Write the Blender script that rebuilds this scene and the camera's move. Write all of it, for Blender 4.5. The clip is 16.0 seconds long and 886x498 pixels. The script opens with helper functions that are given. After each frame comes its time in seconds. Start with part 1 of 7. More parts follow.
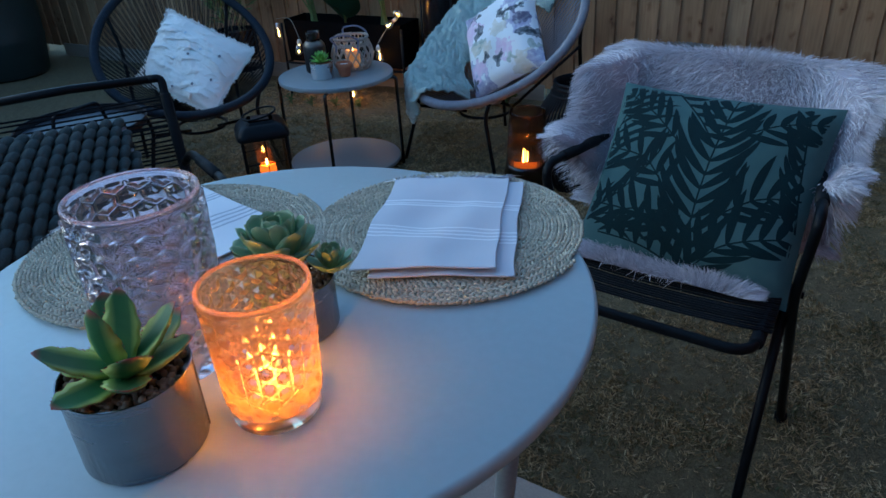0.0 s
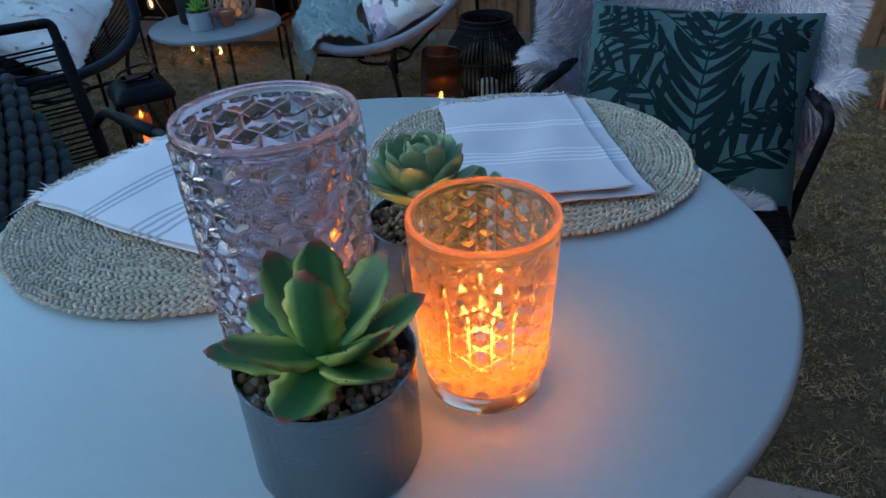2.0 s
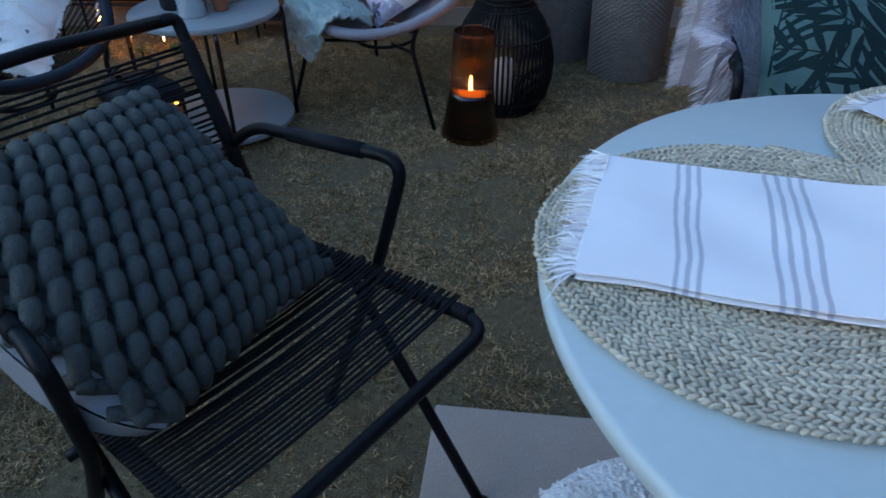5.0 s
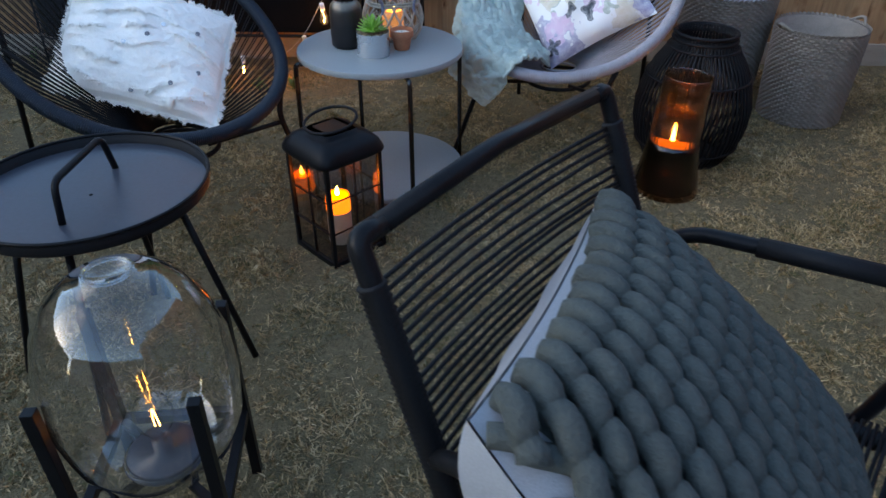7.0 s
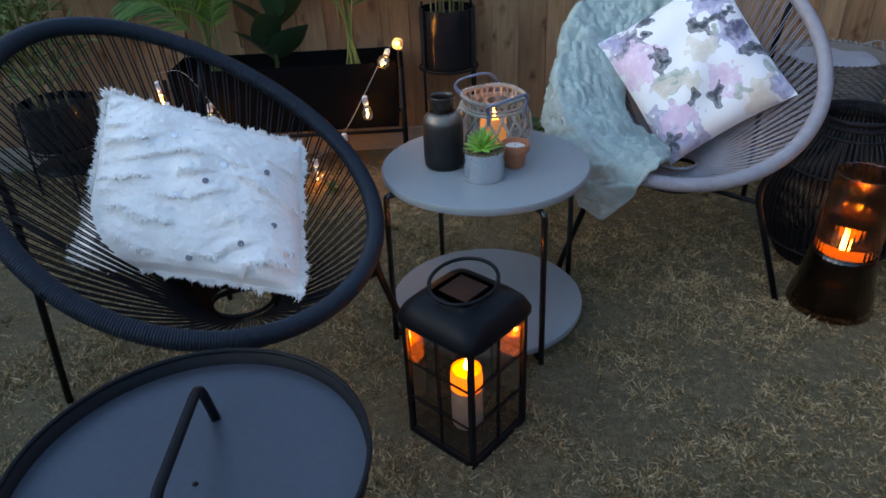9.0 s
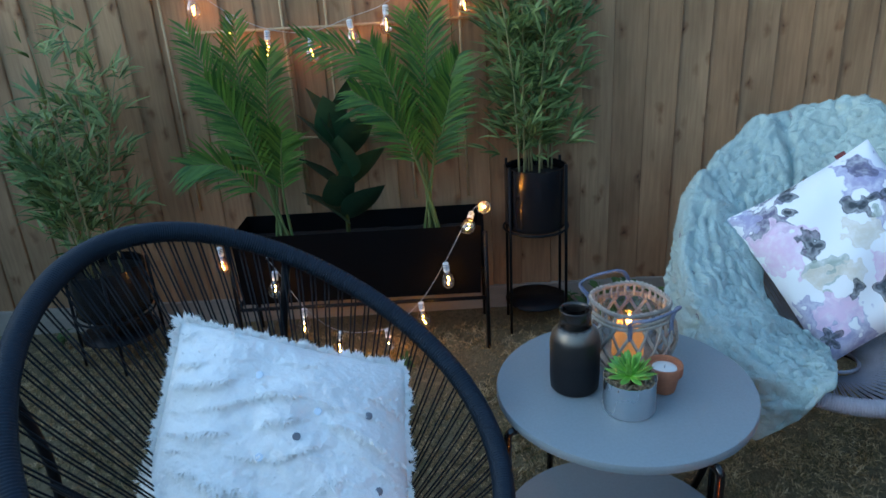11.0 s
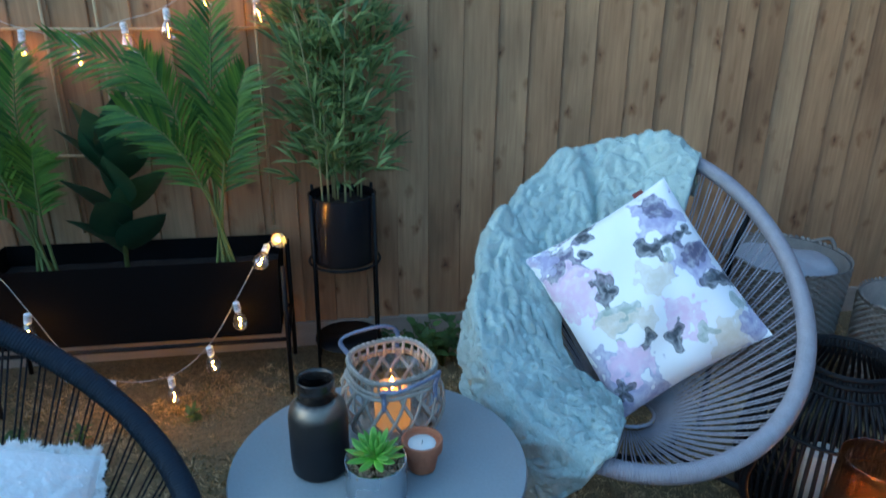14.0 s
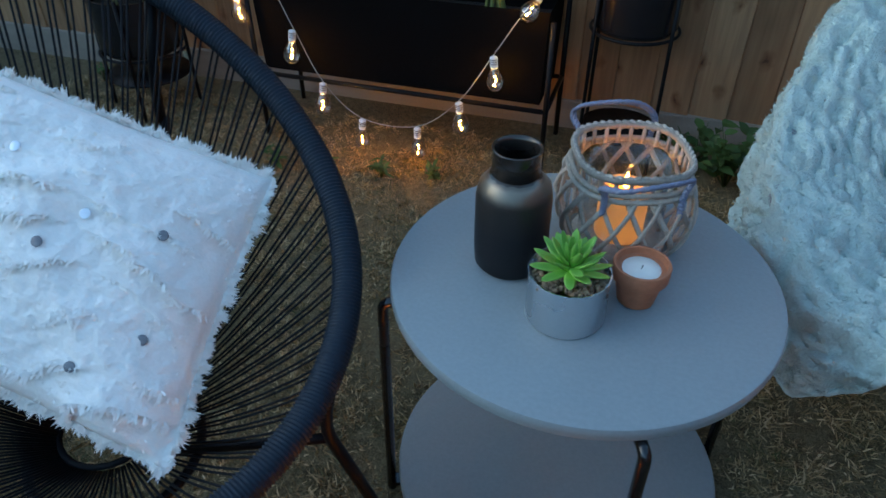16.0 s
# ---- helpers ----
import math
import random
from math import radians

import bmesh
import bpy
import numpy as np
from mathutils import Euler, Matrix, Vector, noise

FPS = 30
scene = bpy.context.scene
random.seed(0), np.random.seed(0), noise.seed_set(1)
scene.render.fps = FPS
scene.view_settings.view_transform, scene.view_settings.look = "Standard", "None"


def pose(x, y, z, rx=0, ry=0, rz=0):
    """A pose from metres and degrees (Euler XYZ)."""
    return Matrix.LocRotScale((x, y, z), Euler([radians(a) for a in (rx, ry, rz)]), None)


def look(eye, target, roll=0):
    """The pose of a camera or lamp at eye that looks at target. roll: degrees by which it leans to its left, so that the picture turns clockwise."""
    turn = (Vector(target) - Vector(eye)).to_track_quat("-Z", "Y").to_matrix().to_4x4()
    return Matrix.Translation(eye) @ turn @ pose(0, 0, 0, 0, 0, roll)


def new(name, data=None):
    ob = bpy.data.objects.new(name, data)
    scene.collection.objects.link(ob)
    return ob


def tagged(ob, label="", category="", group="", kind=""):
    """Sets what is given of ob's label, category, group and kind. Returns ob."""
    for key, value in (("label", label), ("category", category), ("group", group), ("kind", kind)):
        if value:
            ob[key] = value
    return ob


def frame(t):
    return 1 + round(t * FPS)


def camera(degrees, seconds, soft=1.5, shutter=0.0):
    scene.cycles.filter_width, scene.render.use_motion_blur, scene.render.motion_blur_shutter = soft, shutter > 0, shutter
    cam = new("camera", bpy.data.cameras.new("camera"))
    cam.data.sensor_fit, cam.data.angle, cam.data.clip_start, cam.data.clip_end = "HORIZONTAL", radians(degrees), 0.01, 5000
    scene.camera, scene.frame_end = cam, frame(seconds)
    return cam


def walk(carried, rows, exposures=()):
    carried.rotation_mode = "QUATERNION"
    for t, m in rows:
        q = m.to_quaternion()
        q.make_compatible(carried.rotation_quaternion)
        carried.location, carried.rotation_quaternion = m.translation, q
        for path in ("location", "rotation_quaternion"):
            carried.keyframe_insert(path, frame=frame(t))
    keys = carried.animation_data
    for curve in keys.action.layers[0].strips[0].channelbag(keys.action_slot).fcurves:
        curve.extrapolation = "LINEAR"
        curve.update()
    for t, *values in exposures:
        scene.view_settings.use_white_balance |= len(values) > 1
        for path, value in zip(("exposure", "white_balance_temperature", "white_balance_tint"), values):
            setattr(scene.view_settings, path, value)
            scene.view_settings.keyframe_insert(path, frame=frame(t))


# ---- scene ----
cam = camera(64.8, 16.0, shutter=0.2)
PATH = [
    (0, (0.266, -0.098, 1.236), (-0.578, 1.436, 0.268), -3.3),
    (0.5, (0.183, -0.107, 1.229), (-0.601, 1.441, 0.235), -3.5),
    (1, (0.066, -0.112, 1.204), (-0.572, 1.466, 0.153), -3.0),
    (1.5, (-0.002, -0.117, 1.168), (-0.526, 1.481, 0.086), -2.4),
    (2, (-0.046, -0.104, 1.152), (-0.478, 1.523, 0.071), -2.5),
    (2.5, (-0.115, -0.061, 1.142), (-0.426, 1.584, 0.048), -2.5),
    (3, (-0.228, 0.011, 1.137), (-0.396, 1.66, 0.018), -2.5),
    (3.5, (-0.317, 0.035, 1.142), (-0.392, 1.678, 0.004), -1.5),
    (4, (-0.468, 0.018, 1.134), (-0.486, 1.671, 0.008), -0.6),
    (4.3, (-0.555, 0.004, 1.131), (-0.561, 1.655, 0.003), 0.2),
    (4.5, (-0.609, -0.001, 1.135), (-0.617, 1.643, -0.004), -0.5),
    (4.7, (-0.642, -0.016, 1.14), (-0.663, 1.625, -0.003), 0.1),
    (5, (-0.708, -0.012, 1.139), (-0.761, 1.624, -0.01), -0.5),
    (5.2, (-0.752, 0.0, 1.136), (-0.823, 1.634, -0.015), 0.3),
    (7.3, (-1.406, 0.344, 1.097), (-1.454, 2.013, -0.005), -0.1),
    (7.5, (-1.441, 0.379, 1.092), (-1.471, 2.048, -0.009), 0.1),
    (8, (-1.558, 0.558, 1.102), (-1.561, 2.239, 0.019), -0.6),
    (8.5, (-1.659, 0.704, 1.119), (-1.634, 2.408, 0.072), -1.9),
    (8.7, (-1.697, 0.755, 1.12), (-1.656, 2.468, 0.087), -2.6),
    (10.8, (-1.91, 1.195, 1.224), (-1.949, 3.037, 0.445), -3.4),
    (11, (-1.925, 1.218, 1.235), (-1.956, 3.072, 0.486), -3.5),
    (11.5, (-1.922, 1.275, 1.288), (-1.956, 3.181, 0.683), -3.2),
    (12, (-1.905, 1.308, 1.342), (-2.005, 3.25, 0.875), -2.2),
    (12.5, (-1.865, 1.334, 1.357), (-1.976, 3.291, 0.963), -0.2),
    (13, (-1.783, 1.36, 1.348), (-1.727, 3.318, 0.945), 0.9),
    (13.5, (-1.712, 1.384, 1.322), (-1.455, 3.308, 0.839), 0.2),
    (14, (-1.651, 1.418, 1.218), (-1.359, 3.259, 0.493), 0.4),
    (14.5, (-1.614, 1.455, 1.152), (-1.452, 3.197, 0.183), 0.9),
    (14.7, (-1.623, 1.462, 1.136), (-1.563, 3.176, 0.107), 0.2),
    (15, (-1.637, 1.48, 1.103), (-1.765, 3.153, 0.014), -0.3),
    (15.5, (-1.65, 1.585, 1.052), (-2.029, 3.186, -0.086), 0.6),
    (16, (-1.558, 1.683, 1.034), (-2.048, 3.182, -0.195), -0.1),
]
EXPOSURE = [(0.0, 2.05, 6000, -5), (0.5, 2.0, 5850, -6), (1.0, 2.0, 6250, -4), (2.5, 1.95, 6400, -4), (3.5, 1.9, 5800, 0), (5.0, 2.35, 6600, 4), (7.5, 3.0, 8500, 10), (8.5, 2.8, 8500, 10), (11.0, 2.65, 6900, -3), (11.5, 2.6, 6450, -6), (12.5, 2.55, 5500, -8), (13.5, 2.5, 5600, -8), (14.0, 2.78, 6300, -8), (14.5, 2.6, 7000, -5), (16.0, 2.65, 7300, -4)]
walk(cam, [(t, look(eye, target, roll)) for t, eye, target, roll in PATH], EXPOSURE)

# ---- world and light ----
world = bpy.data.worlds.new("dusk")
scene.world = world
world.use_nodes = True
wn = world.node_tree
sky = wn.nodes.new("ShaderNodeTexSky")
sky.sky_type = 'NISHITA'
sky.sun_disc = False
sky.sun_elevation = radians(14.0)
sky.sun_rotation = radians(250.0)
sky.air_density = 1.0
sky.dust_density = 0.6
sky.ozone_density = 4.0
wn.nodes["Background"].inputs["Strength"].default_value = 0.11
wn.links.new(sky.outputs[0], wn.nodes["Background"].inputs["Color"])

sun = new("sun", bpy.data.lights.new("sun", 'SUN'))
sun.data.energy = 0.05
sun.data.angle = radians(40)
sun.data.color = (1.0, 0.9, 0.8)
sun.matrix_world = look((-8.0, -3.0, 6.0), (0, 0, 0))


# ---- materials ----
def nodes_of(name):
    m = bpy.data.materials.new(name)
    m.use_nodes = True
    return m, m.node_tree.nodes, m.node_tree.links, m.node_tree.nodes["Principled BSDF"]


def coords(nt, links, space="Object", scale=(1, 1, 1)):
    tc = nt.new("ShaderNodeTexCoord")
    mp = nt.new("ShaderNodeMapping")
    mp.inputs["Scale"].default_value = scale
    links.new(tc.outputs[space], mp.inputs["Vector"])
    return mp.outputs["Vector"]


def noise_tex(nt, links, vec, scale, detail=4.0, rough=0.55):
    n = nt.new("ShaderNodeTexNoise")
    n.inputs["Scale"].default_value = scale
    n.inputs["Detail"].default_value = detail
    n.inputs["Roughness"].default_value = rough
    links.new(vec, n.inputs["Vector"])
    return n.outputs["Fac"]


def ramp(nt, links, fac, stops):
    r = nt.new("ShaderNodeValToRGB")
    e = r.color_ramp.elements
    while len(e) < len(stops):
        e.new(0.5)
    for k, (p, c) in zip(e, stops):
        k.position, k.color = p, (*c, 1)
    links.new(fac, r.inputs["Fac"])
    return r.outputs["Color"]


def mixc(nt, links, fac, a, b, mode='MIX'):
    m = nt.new("ShaderNodeMix")
    m.data_type, m.blend_type = 'RGBA', mode
    for sock, v in ((m.inputs[0], fac), (m.inputs[6], a), (m.inputs[7], b)):
        if isinstance(v, (int, float)):
            sock.default_value = v
        elif isinstance(v, tuple):
            sock.default_value = (*v, 1)
        else:
            links.new(v, sock)
    return m.outputs[2]


def math_node(nt, links, op, a, b=None):
    m = nt.new("ShaderNodeMath")
    m.operation = op
    for sock, v in zip(m.inputs, (a, b)):
        if v is None:
            continue
        if isinstance(v, (int, float)):
            sock.default_value = v
        else:
            links.new(v, sock)
    return m.outputs[0]


def bump(nt, links, p, height, strength, dist=0.002):
    b = nt.new("ShaderNodeBump")
    b.inputs["Strength"].default_value = strength
    b.inputs["Distance"].default_value = dist
    links.new(height, b.inputs["Height"])
    links.new(b.outputs[0], p.inputs["Normal"])


def shade(c, k):
    return tuple(min(1.0, v * k) for v in c)


def surface(name, color, rough=0.6, metal=0.0, big=6.0, fine=120.0, var=0.25, relief=0.2, dist=0.001, stretch=(1, 1, 1), island=0.0, coat=0.0, spec=0.5):
    """A two-scale mottled surface: broad stains, fine grain, and relief."""
    m, nt, links, p = nodes_of(name)
    vec = coords(nt, links, "Object", stretch)
    a, b = noise_tex(nt, links, vec, big), noise_tex(nt, links, vec, fine, 3.0)
    col = ramp(nt, links, a, [(0.25, shade(color, 1 - var)), (0.75, shade(color, 1 + var))])
    col = mixc(nt, links, 0.35, col, ramp(nt, links, b, [(0.3, shade(color, 1 - 1.4 * var)), (0.7, shade(color, 1 + 1.4 * var))]))
    if island:
        g = nt.new("ShaderNodeNewGeometry")
        o = nt.new("ShaderNodeObjectInfo")
        r = math_node(nt, links, 'FRACT', math_node(nt, links, 'ADD', g.outputs["Random Per Island"], o.outputs["Random"]))
        col = mixc(nt, links, 1.0, col, ramp(nt, links, r, [(0.0, (1 - island,) * 3), (1.0, (1 + 0.0,) * 3)]), 'MULTIPLY')
    links.new(col, p.inputs["Base Color"])
    p.inputs["Roughness"].default_value = rough
    links.new(ramp(nt, links, a, [(0.2, (max(0.02, rough - 0.1),) * 3), (0.8, (min(1, rough + 0.1),) * 3)]), p.inputs["Roughness"])
    p.inputs["Metallic"].default_value = metal
    p.inputs["Coat Weight"].default_value = coat
    p.inputs["Specular IOR Level"].default_value = spec
    if relief:
        bump(nt, links, p, b, relief, dist)
    return m


def glow(name, color, strength):
    m, nt, links, p = nodes_of(name)
    p.inputs["Base Color"].default_value = (*color, 1)
    p.inputs["Emission Color"].default_value = (*color, 1)
    p.inputs["Emission Strength"].default_value = strength
    return m


def glass(name, color, rough=0.02, diffuse=0.0, diffuse_color=(1, 1, 1)):
    m, nt, links, p = nodes_of(name)
    vec = coords(nt, links)
    p.inputs["Base Color"].default_value = (*color, 1)
    p.inputs["Transmission Weight"].default_value = 1.0
    p.inputs["IOR"].default_value = 1.47
    links.new(ramp(nt, links, noise_tex(nt, links, vec, 25.0), [(0.3, (rough,) * 3), (0.7, (rough + 0.04,) * 3)]), p.inputs["Roughness"])
    if diffuse:
        t = nt.new("ShaderNodeBsdfTranslucent")
        t.inputs["Color"].default_value = (*diffuse_color, 1)
        x = nt.new("ShaderNodeMixShader")
        x.inputs[0].default_value = diffuse
        links.new(p.outputs[0], x.inputs[1])
        links.new(t.outputs[0], x.inputs[2])
        links.new(x.outputs[0], nt["Material Output"].inputs["Surface"])
    return m


def thin_glass(name, tint=(1, 1, 1), gloss=1.0, haze=0.0):
    """A thin pane: clear, with a Fresnel gloss."""
    m, nt, links, p = nodes_of(name)
    t, g, x, f = nt.new("ShaderNodeBsdfTransparent"), nt.new("ShaderNodeBsdfGlossy"), nt.new("ShaderNodeMixShader"), nt.new("ShaderNodeLayerWeight")
    t.inputs["Color"].default_value = (*tint, 1)
    g.inputs["Roughness"].default_value = 0.02
    f.inputs["Blend"].default_value = 0.5
    k = math_node(nt, links, 'MULTIPLY', math_node(nt, links, 'ADD', math_node(nt, links, 'MULTIPLY', math_node(nt, links, 'POWER', f.outputs["Facing"], 4.0), 0.9), 0.045), gloss)
    links.new(k, x.inputs[0])
    links.new(t.outputs[0], x.inputs[1])
    links.new(g.outputs[0], x.inputs[2])
    out = x.outputs[0]
    if haze:
        h, y = nt.new("ShaderNodeBsdfTranslucent"), nt.new("ShaderNodeMixShader")
        h.inputs["Color"].default_value = (*tint, 1)
        y.inputs[0].default_value = haze
        links.new(out, y.inputs[1])
        links.new(h.outputs[0], y.inputs[2])
        out = y.outputs[0]
    links.new(out, nt["Material Output"].inputs["Surface"])
    return m


# ---- geometry ----
class Geo:
    """Gathers vertices and faces of one mesh."""

    def __init__(self):
        self.v, self.f, self.n = [], [], 0

    def add(self, v, f):
        v = np.asarray(v, float)
        self.v.append(v)
        self.f.extend([tuple(i + self.n for i in q) for q in f])
        self.n += len(v)
        return self

    def tube(self, pts, r, n=8, closed=False, caps=True, flat=1.0):
        pts = np.asarray(pts, float)
        m = len(pts)
        rr = np.full(m, r) if np.isscalar(r) else np.asarray(r, float)
        if closed:
            tan = np.roll(pts, -1, 0) - np.roll(pts, 1, 0)
        else:
            tan = np.gradient(pts, axis=0)
        tan /= np.linalg.norm(tan, axis=1)[:, None] + 1e-12
        up = np.array([0, 0, 1.0]) if abs(tan[0][2]) < 0.9 else np.array([1.0, 0, 0])
        a = np.cross(tan[0], up)
        a /= np.linalg.norm(a)
        th = np.linspace(0, 2 * np.pi, n, endpoint=False)
        vs = []
        for i in range(m):
            a = a - tan[i] * (a @ tan[i])
            a /= np.linalg.norm(a) + 1e-12
            b = np.cross(tan[i], a)
            vs.append(pts[i] + rr[i] * (np.outer(np.cos(th), a) + flat * np.outer(np.sin(th), b)))
        f = []
        for i in range(m if closed else m - 1):
            j = (i + 1) % m
            f += [(i * n + k, i * n + (k + 1) % n, j * n + (k + 1) % n, j * n + k) for k in range(n)]
        if not closed and caps:
            f += [tuple(range(n - 1, -1, -1)), tuple((m - 1) * n + k for k in range(n))]
        return self.add(np.concatenate(vs), f)

    def lathe(self, prof, n=32, at=(0, 0, 0), relief=None, closed=False):
        th = np.linspace(0, 2 * np.pi, n, endpoint=False)
        vs, f, m = [], [], len(prof)
        for i, p in enumerate(prof):
            r = np.full(n, p[0])
            if relief and len(p) > 2:
                r = r + p[2] * relief(th, p[1])
            vs.append(np.c_[r * np.cos(th) + at[0], r * np.sin(th) + at[1], np.full(n, p[1] + at[2])])
        for i in range(m if closed else m - 1):
            j = (i + 1) % m
            f += [(i * n + k, i * n + (k + 1) % n, j * n + (k + 1) % n, j * n + k) for k in range(n)]
        if not closed:
            f += [tuple(range(n - 1, -1, -1)), tuple((m - 1) * n + k for k in range(n))]
        return self.add(np.concatenate(vs), f)

    def box(self, c, s, rot=None, bevel=0.0):
        b = bmesh.new()
        bmesh.ops.create_cube(b, size=1.0)
        bmesh.ops.scale(b, vec=s, verts=b.verts)
        if bevel:
            bmesh.ops.bevel(b, geom=b.edges[:], offset=bevel, segments=2, affect='EDGES', profile=0.7)
        if rot is not None:
            bmesh.ops.transform(b, matrix=rot, verts=b.verts)
        b.verts.index_update()
        self.add([Vector(c) + x.co for x in b.verts], [tuple(x.index for x in q.verts) for q in b.faces])
        b.free()
        return self

    def blob(self, c, axes, n=8, m=5):
        """An ellipsoid with the three half-axis vectors."""
        vs = [np.array(axes[2]) * -1.0]
        for i in range(1, m):
            ph = -np.pi / 2 + np.pi * i / m
            for k in range(n):
                t = 2 * np.pi * k / n
                vs.append(np.cos(ph) * (np.cos(t) * np.array(axes[0]) + np.sin(t) * np.array(axes[1])) + np.sin(ph) * np.array(axes[2]))
        vs.append(np.array(axes[2]) * 1.0)
        f = [(0, 1 + (k + 1) % n, 1 + k) for k in range(n)]
        for i in range(m - 2):
            f += [(1 + i * n + k, 1 + i * n + (k + 1) % n, 1 + (i + 1) * n + (k + 1) % n, 1 + (i + 1) * n + k) for k in range(n)]
        last = len(vs) - 1
        f += [(last, 1 + (m - 2) * n + k, 1 + (m - 2) * n + (k + 1) % n) for k in range(n)]
        return self.add(np.array(vs) + np.array(c), f)

    def grid(self, pts):
        pts = np.asarray(pts, float)
        a, b = pts.shape[:2]
        f = [(i * b + j, i * b + j + 1, (i + 1) * b + j + 1, (i + 1) * b + j) for i in range(a - 1) for j in range(b - 1)]
        return self.add(pts.reshape(-1, 3), f)

    def blades(self, base, direc, length, width, bend=None, side=None):
        """Many tapered strips: two quads' worth of triangles each."""
        base, direc = np.asarray(base, float), np.asarray(direc, float)
        k = len(base)
        length, width = np.broadcast_to(length, k)[:, None], np.broadcast_to(width, k)[:, None]
        direc = direc / (np.linalg.norm(direc, axis=1)[:, None] + 1e-9)
        if side is None:
            side = np.cross(direc, np.random.normal(size=(k, 3)))
        side = side / (np.linalg.norm(side, axis=1)[:, None] + 1e-9)
        bend = np.zeros((k, 3)) if bend is None else np.asarray(bend, float)
        mid = base + direc * length * 0.5 + bend * length * 0.25
        tip = base + direc * length + bend * length
        v = np.stack([base - side * width * 0.35, base + side * width * 0.35, mid + side * width * 0.5, mid - side * width * 0.5, tip], 1).reshape(-1, 3)
        i = np.arange(k) * 5
        f = np.concatenate([np.stack([i, i + 1, i + 2], 1), np.stack([i, i + 2, i + 3], 1), np.stack([i + 3, i + 2, i + 4], 1)])
        return self.add(v, f.tolist())

    def mesh(self, name, smooth=True):
        me = bpy.data.meshes.new(name)
        me.from_pydata(np.concatenate(self.v).tolist(), [], self.f)
        me.polygons.foreach_set("use_smooth", [smooth] * len(me.polygons))
        me.update()
        return me


def part(name, g, material, parent=None, label="", smooth=True, at=None, kind="", crease=None):
    me = g.mesh(name, smooth) if isinstance(g, Geo) else g
    if material and not me.materials:
        me.materials.append(material)
    if crease is not None and isinstance(g, Geo):
        me.set_sharp_from_angle(angle=radians(crease))
    o = new(name, me)
    o.parent = parent
    if at is not None:
        o.matrix_basis = at
    return tagged(o, label, kind=kind)


def thing(name, label, category, at=None, group="", kind=""):
    o = new(name)
    o.empty_display_size = 0.05
    if at is not None:
        o.matrix_basis = at
    return tagged(o, label, category, group, kind)


def curve_pts(pts, k=8, closed=False):
    """A smooth path through points (Catmull-Rom)."""
    p = np.asarray(pts, float)
    out, n = [], len(p)
    for i in range(n if closed else n - 1):
        a, b = p[i - 1] if (i or closed) else 2 * p[0] - p[1], p[i]
        c = p[(i + 1) % n]
        d = p[(i + 2) % n] if (closed or i + 2 < n) else 2 * p[-1] - p[-2]
        for t in np.linspace(0, 1, k, endpoint=False):
            out.append(0.5 * (2 * b + (c - a) * t + (2 * a - 5 * b + 4 * c - d) * t * t + (3 * b - a - 3 * c + d) * t ** 3))
    if not closed:
        out.append(p[-1])
    return np.array(out)


def bent(pts, r=0.03, k=5):
    """A polyline with its inner corners rounded."""
    p = [Vector(q) for q in pts]
    out = [p[0]]
    for a, b, c in zip(p, p[1:], p[2:]):
        u, w = (a - b), (c - b)
        d = min(r, u.length * 0.45, w.length * 0.45)
        s, e = b + u.normalized() * d, b + w.normalized() * d
        for i in range(k + 1):
            t = i / k
            out.append(s * (1 - t) ** 2 + b * 2 * t * (1 - t) + e * t * t)
    out.append(p[-1])
    return np.array([tuple(q) for q in out])


def sag(a, b, drop, k=24):
    a, b = np.array(a, float), np.array(b, float)
    t = np.linspace(0, 1, k)
    p = a + np.outer(t, b - a)
    p[:, 2] -= drop * 4 * t * (1 - t)
    return p


def soft(p, s=1.0, seed=0.0):
    return noise.noise(Vector(p) * s + Vector((seed, seed * 1.7, -seed)))


black_metal = surface("black_powder_coat", (0.006, 0.0065, 0.008), 0.42, 0.0, 12, 300, 0.4, 0.15, 0.0004, spec=0.14)
black_cord = surface("black_cord", (0.006, 0.007, 0.0095), 0.65, 0, 30, 400, 0.4, 0.4, 0.0006, island=0.4, spec=0.22)

# ---- lawn, paving, fence, houses ----
rng = np.random.default_rng(7)


def ground_z(x, y):
    return 0.012 * np.sin(1.3 * x + 0.5) * np.cos(1.1 * y) - 0.035 * np.exp(-((x + 2.25) / 0.6) ** 2 - ((y - 3.25) / 0.25) ** 2)


def lawn_material():
    m, nt, links, p = nodes_of("lawn_soil")
    vec = coords(nt, links)
    a, b, c = noise_tex(nt, links, vec, 2.2, 6), noise_tex(nt, links, vec, 55, 6, 0.7), noise_tex(nt, links, vec, 300, 4, 0.7)
    col = ramp(nt, links, a, [(0.3, (0.105, 0.07, 0.034)), (0.55, (0.13, 0.09, 0.042)), (0.75, (0.068, 0.074, 0.024))])
    col = mixc(nt, links, 0.6, col, ramp(nt, links, b, [(0.36, (0.03, 0.026, 0.012)), (0.5, (0.125, 0.1, 0.048)), (0.66, (0.28, 0.225, 0.125))]))
    col = mixc(nt, links, 0.4, col, ramp(nt, links, c, [(0.38, (0.02, 0.017, 0.009)), (0.66, (0.42, 0.33, 0.18))]))
    links.new(col, p.inputs["Base Color"])
    p.inputs["Roughness"].default_value = 0.95
    bump(nt, links, p, mixc(nt, links, 0.5, b, c), 0.9, 0.012)
    return m


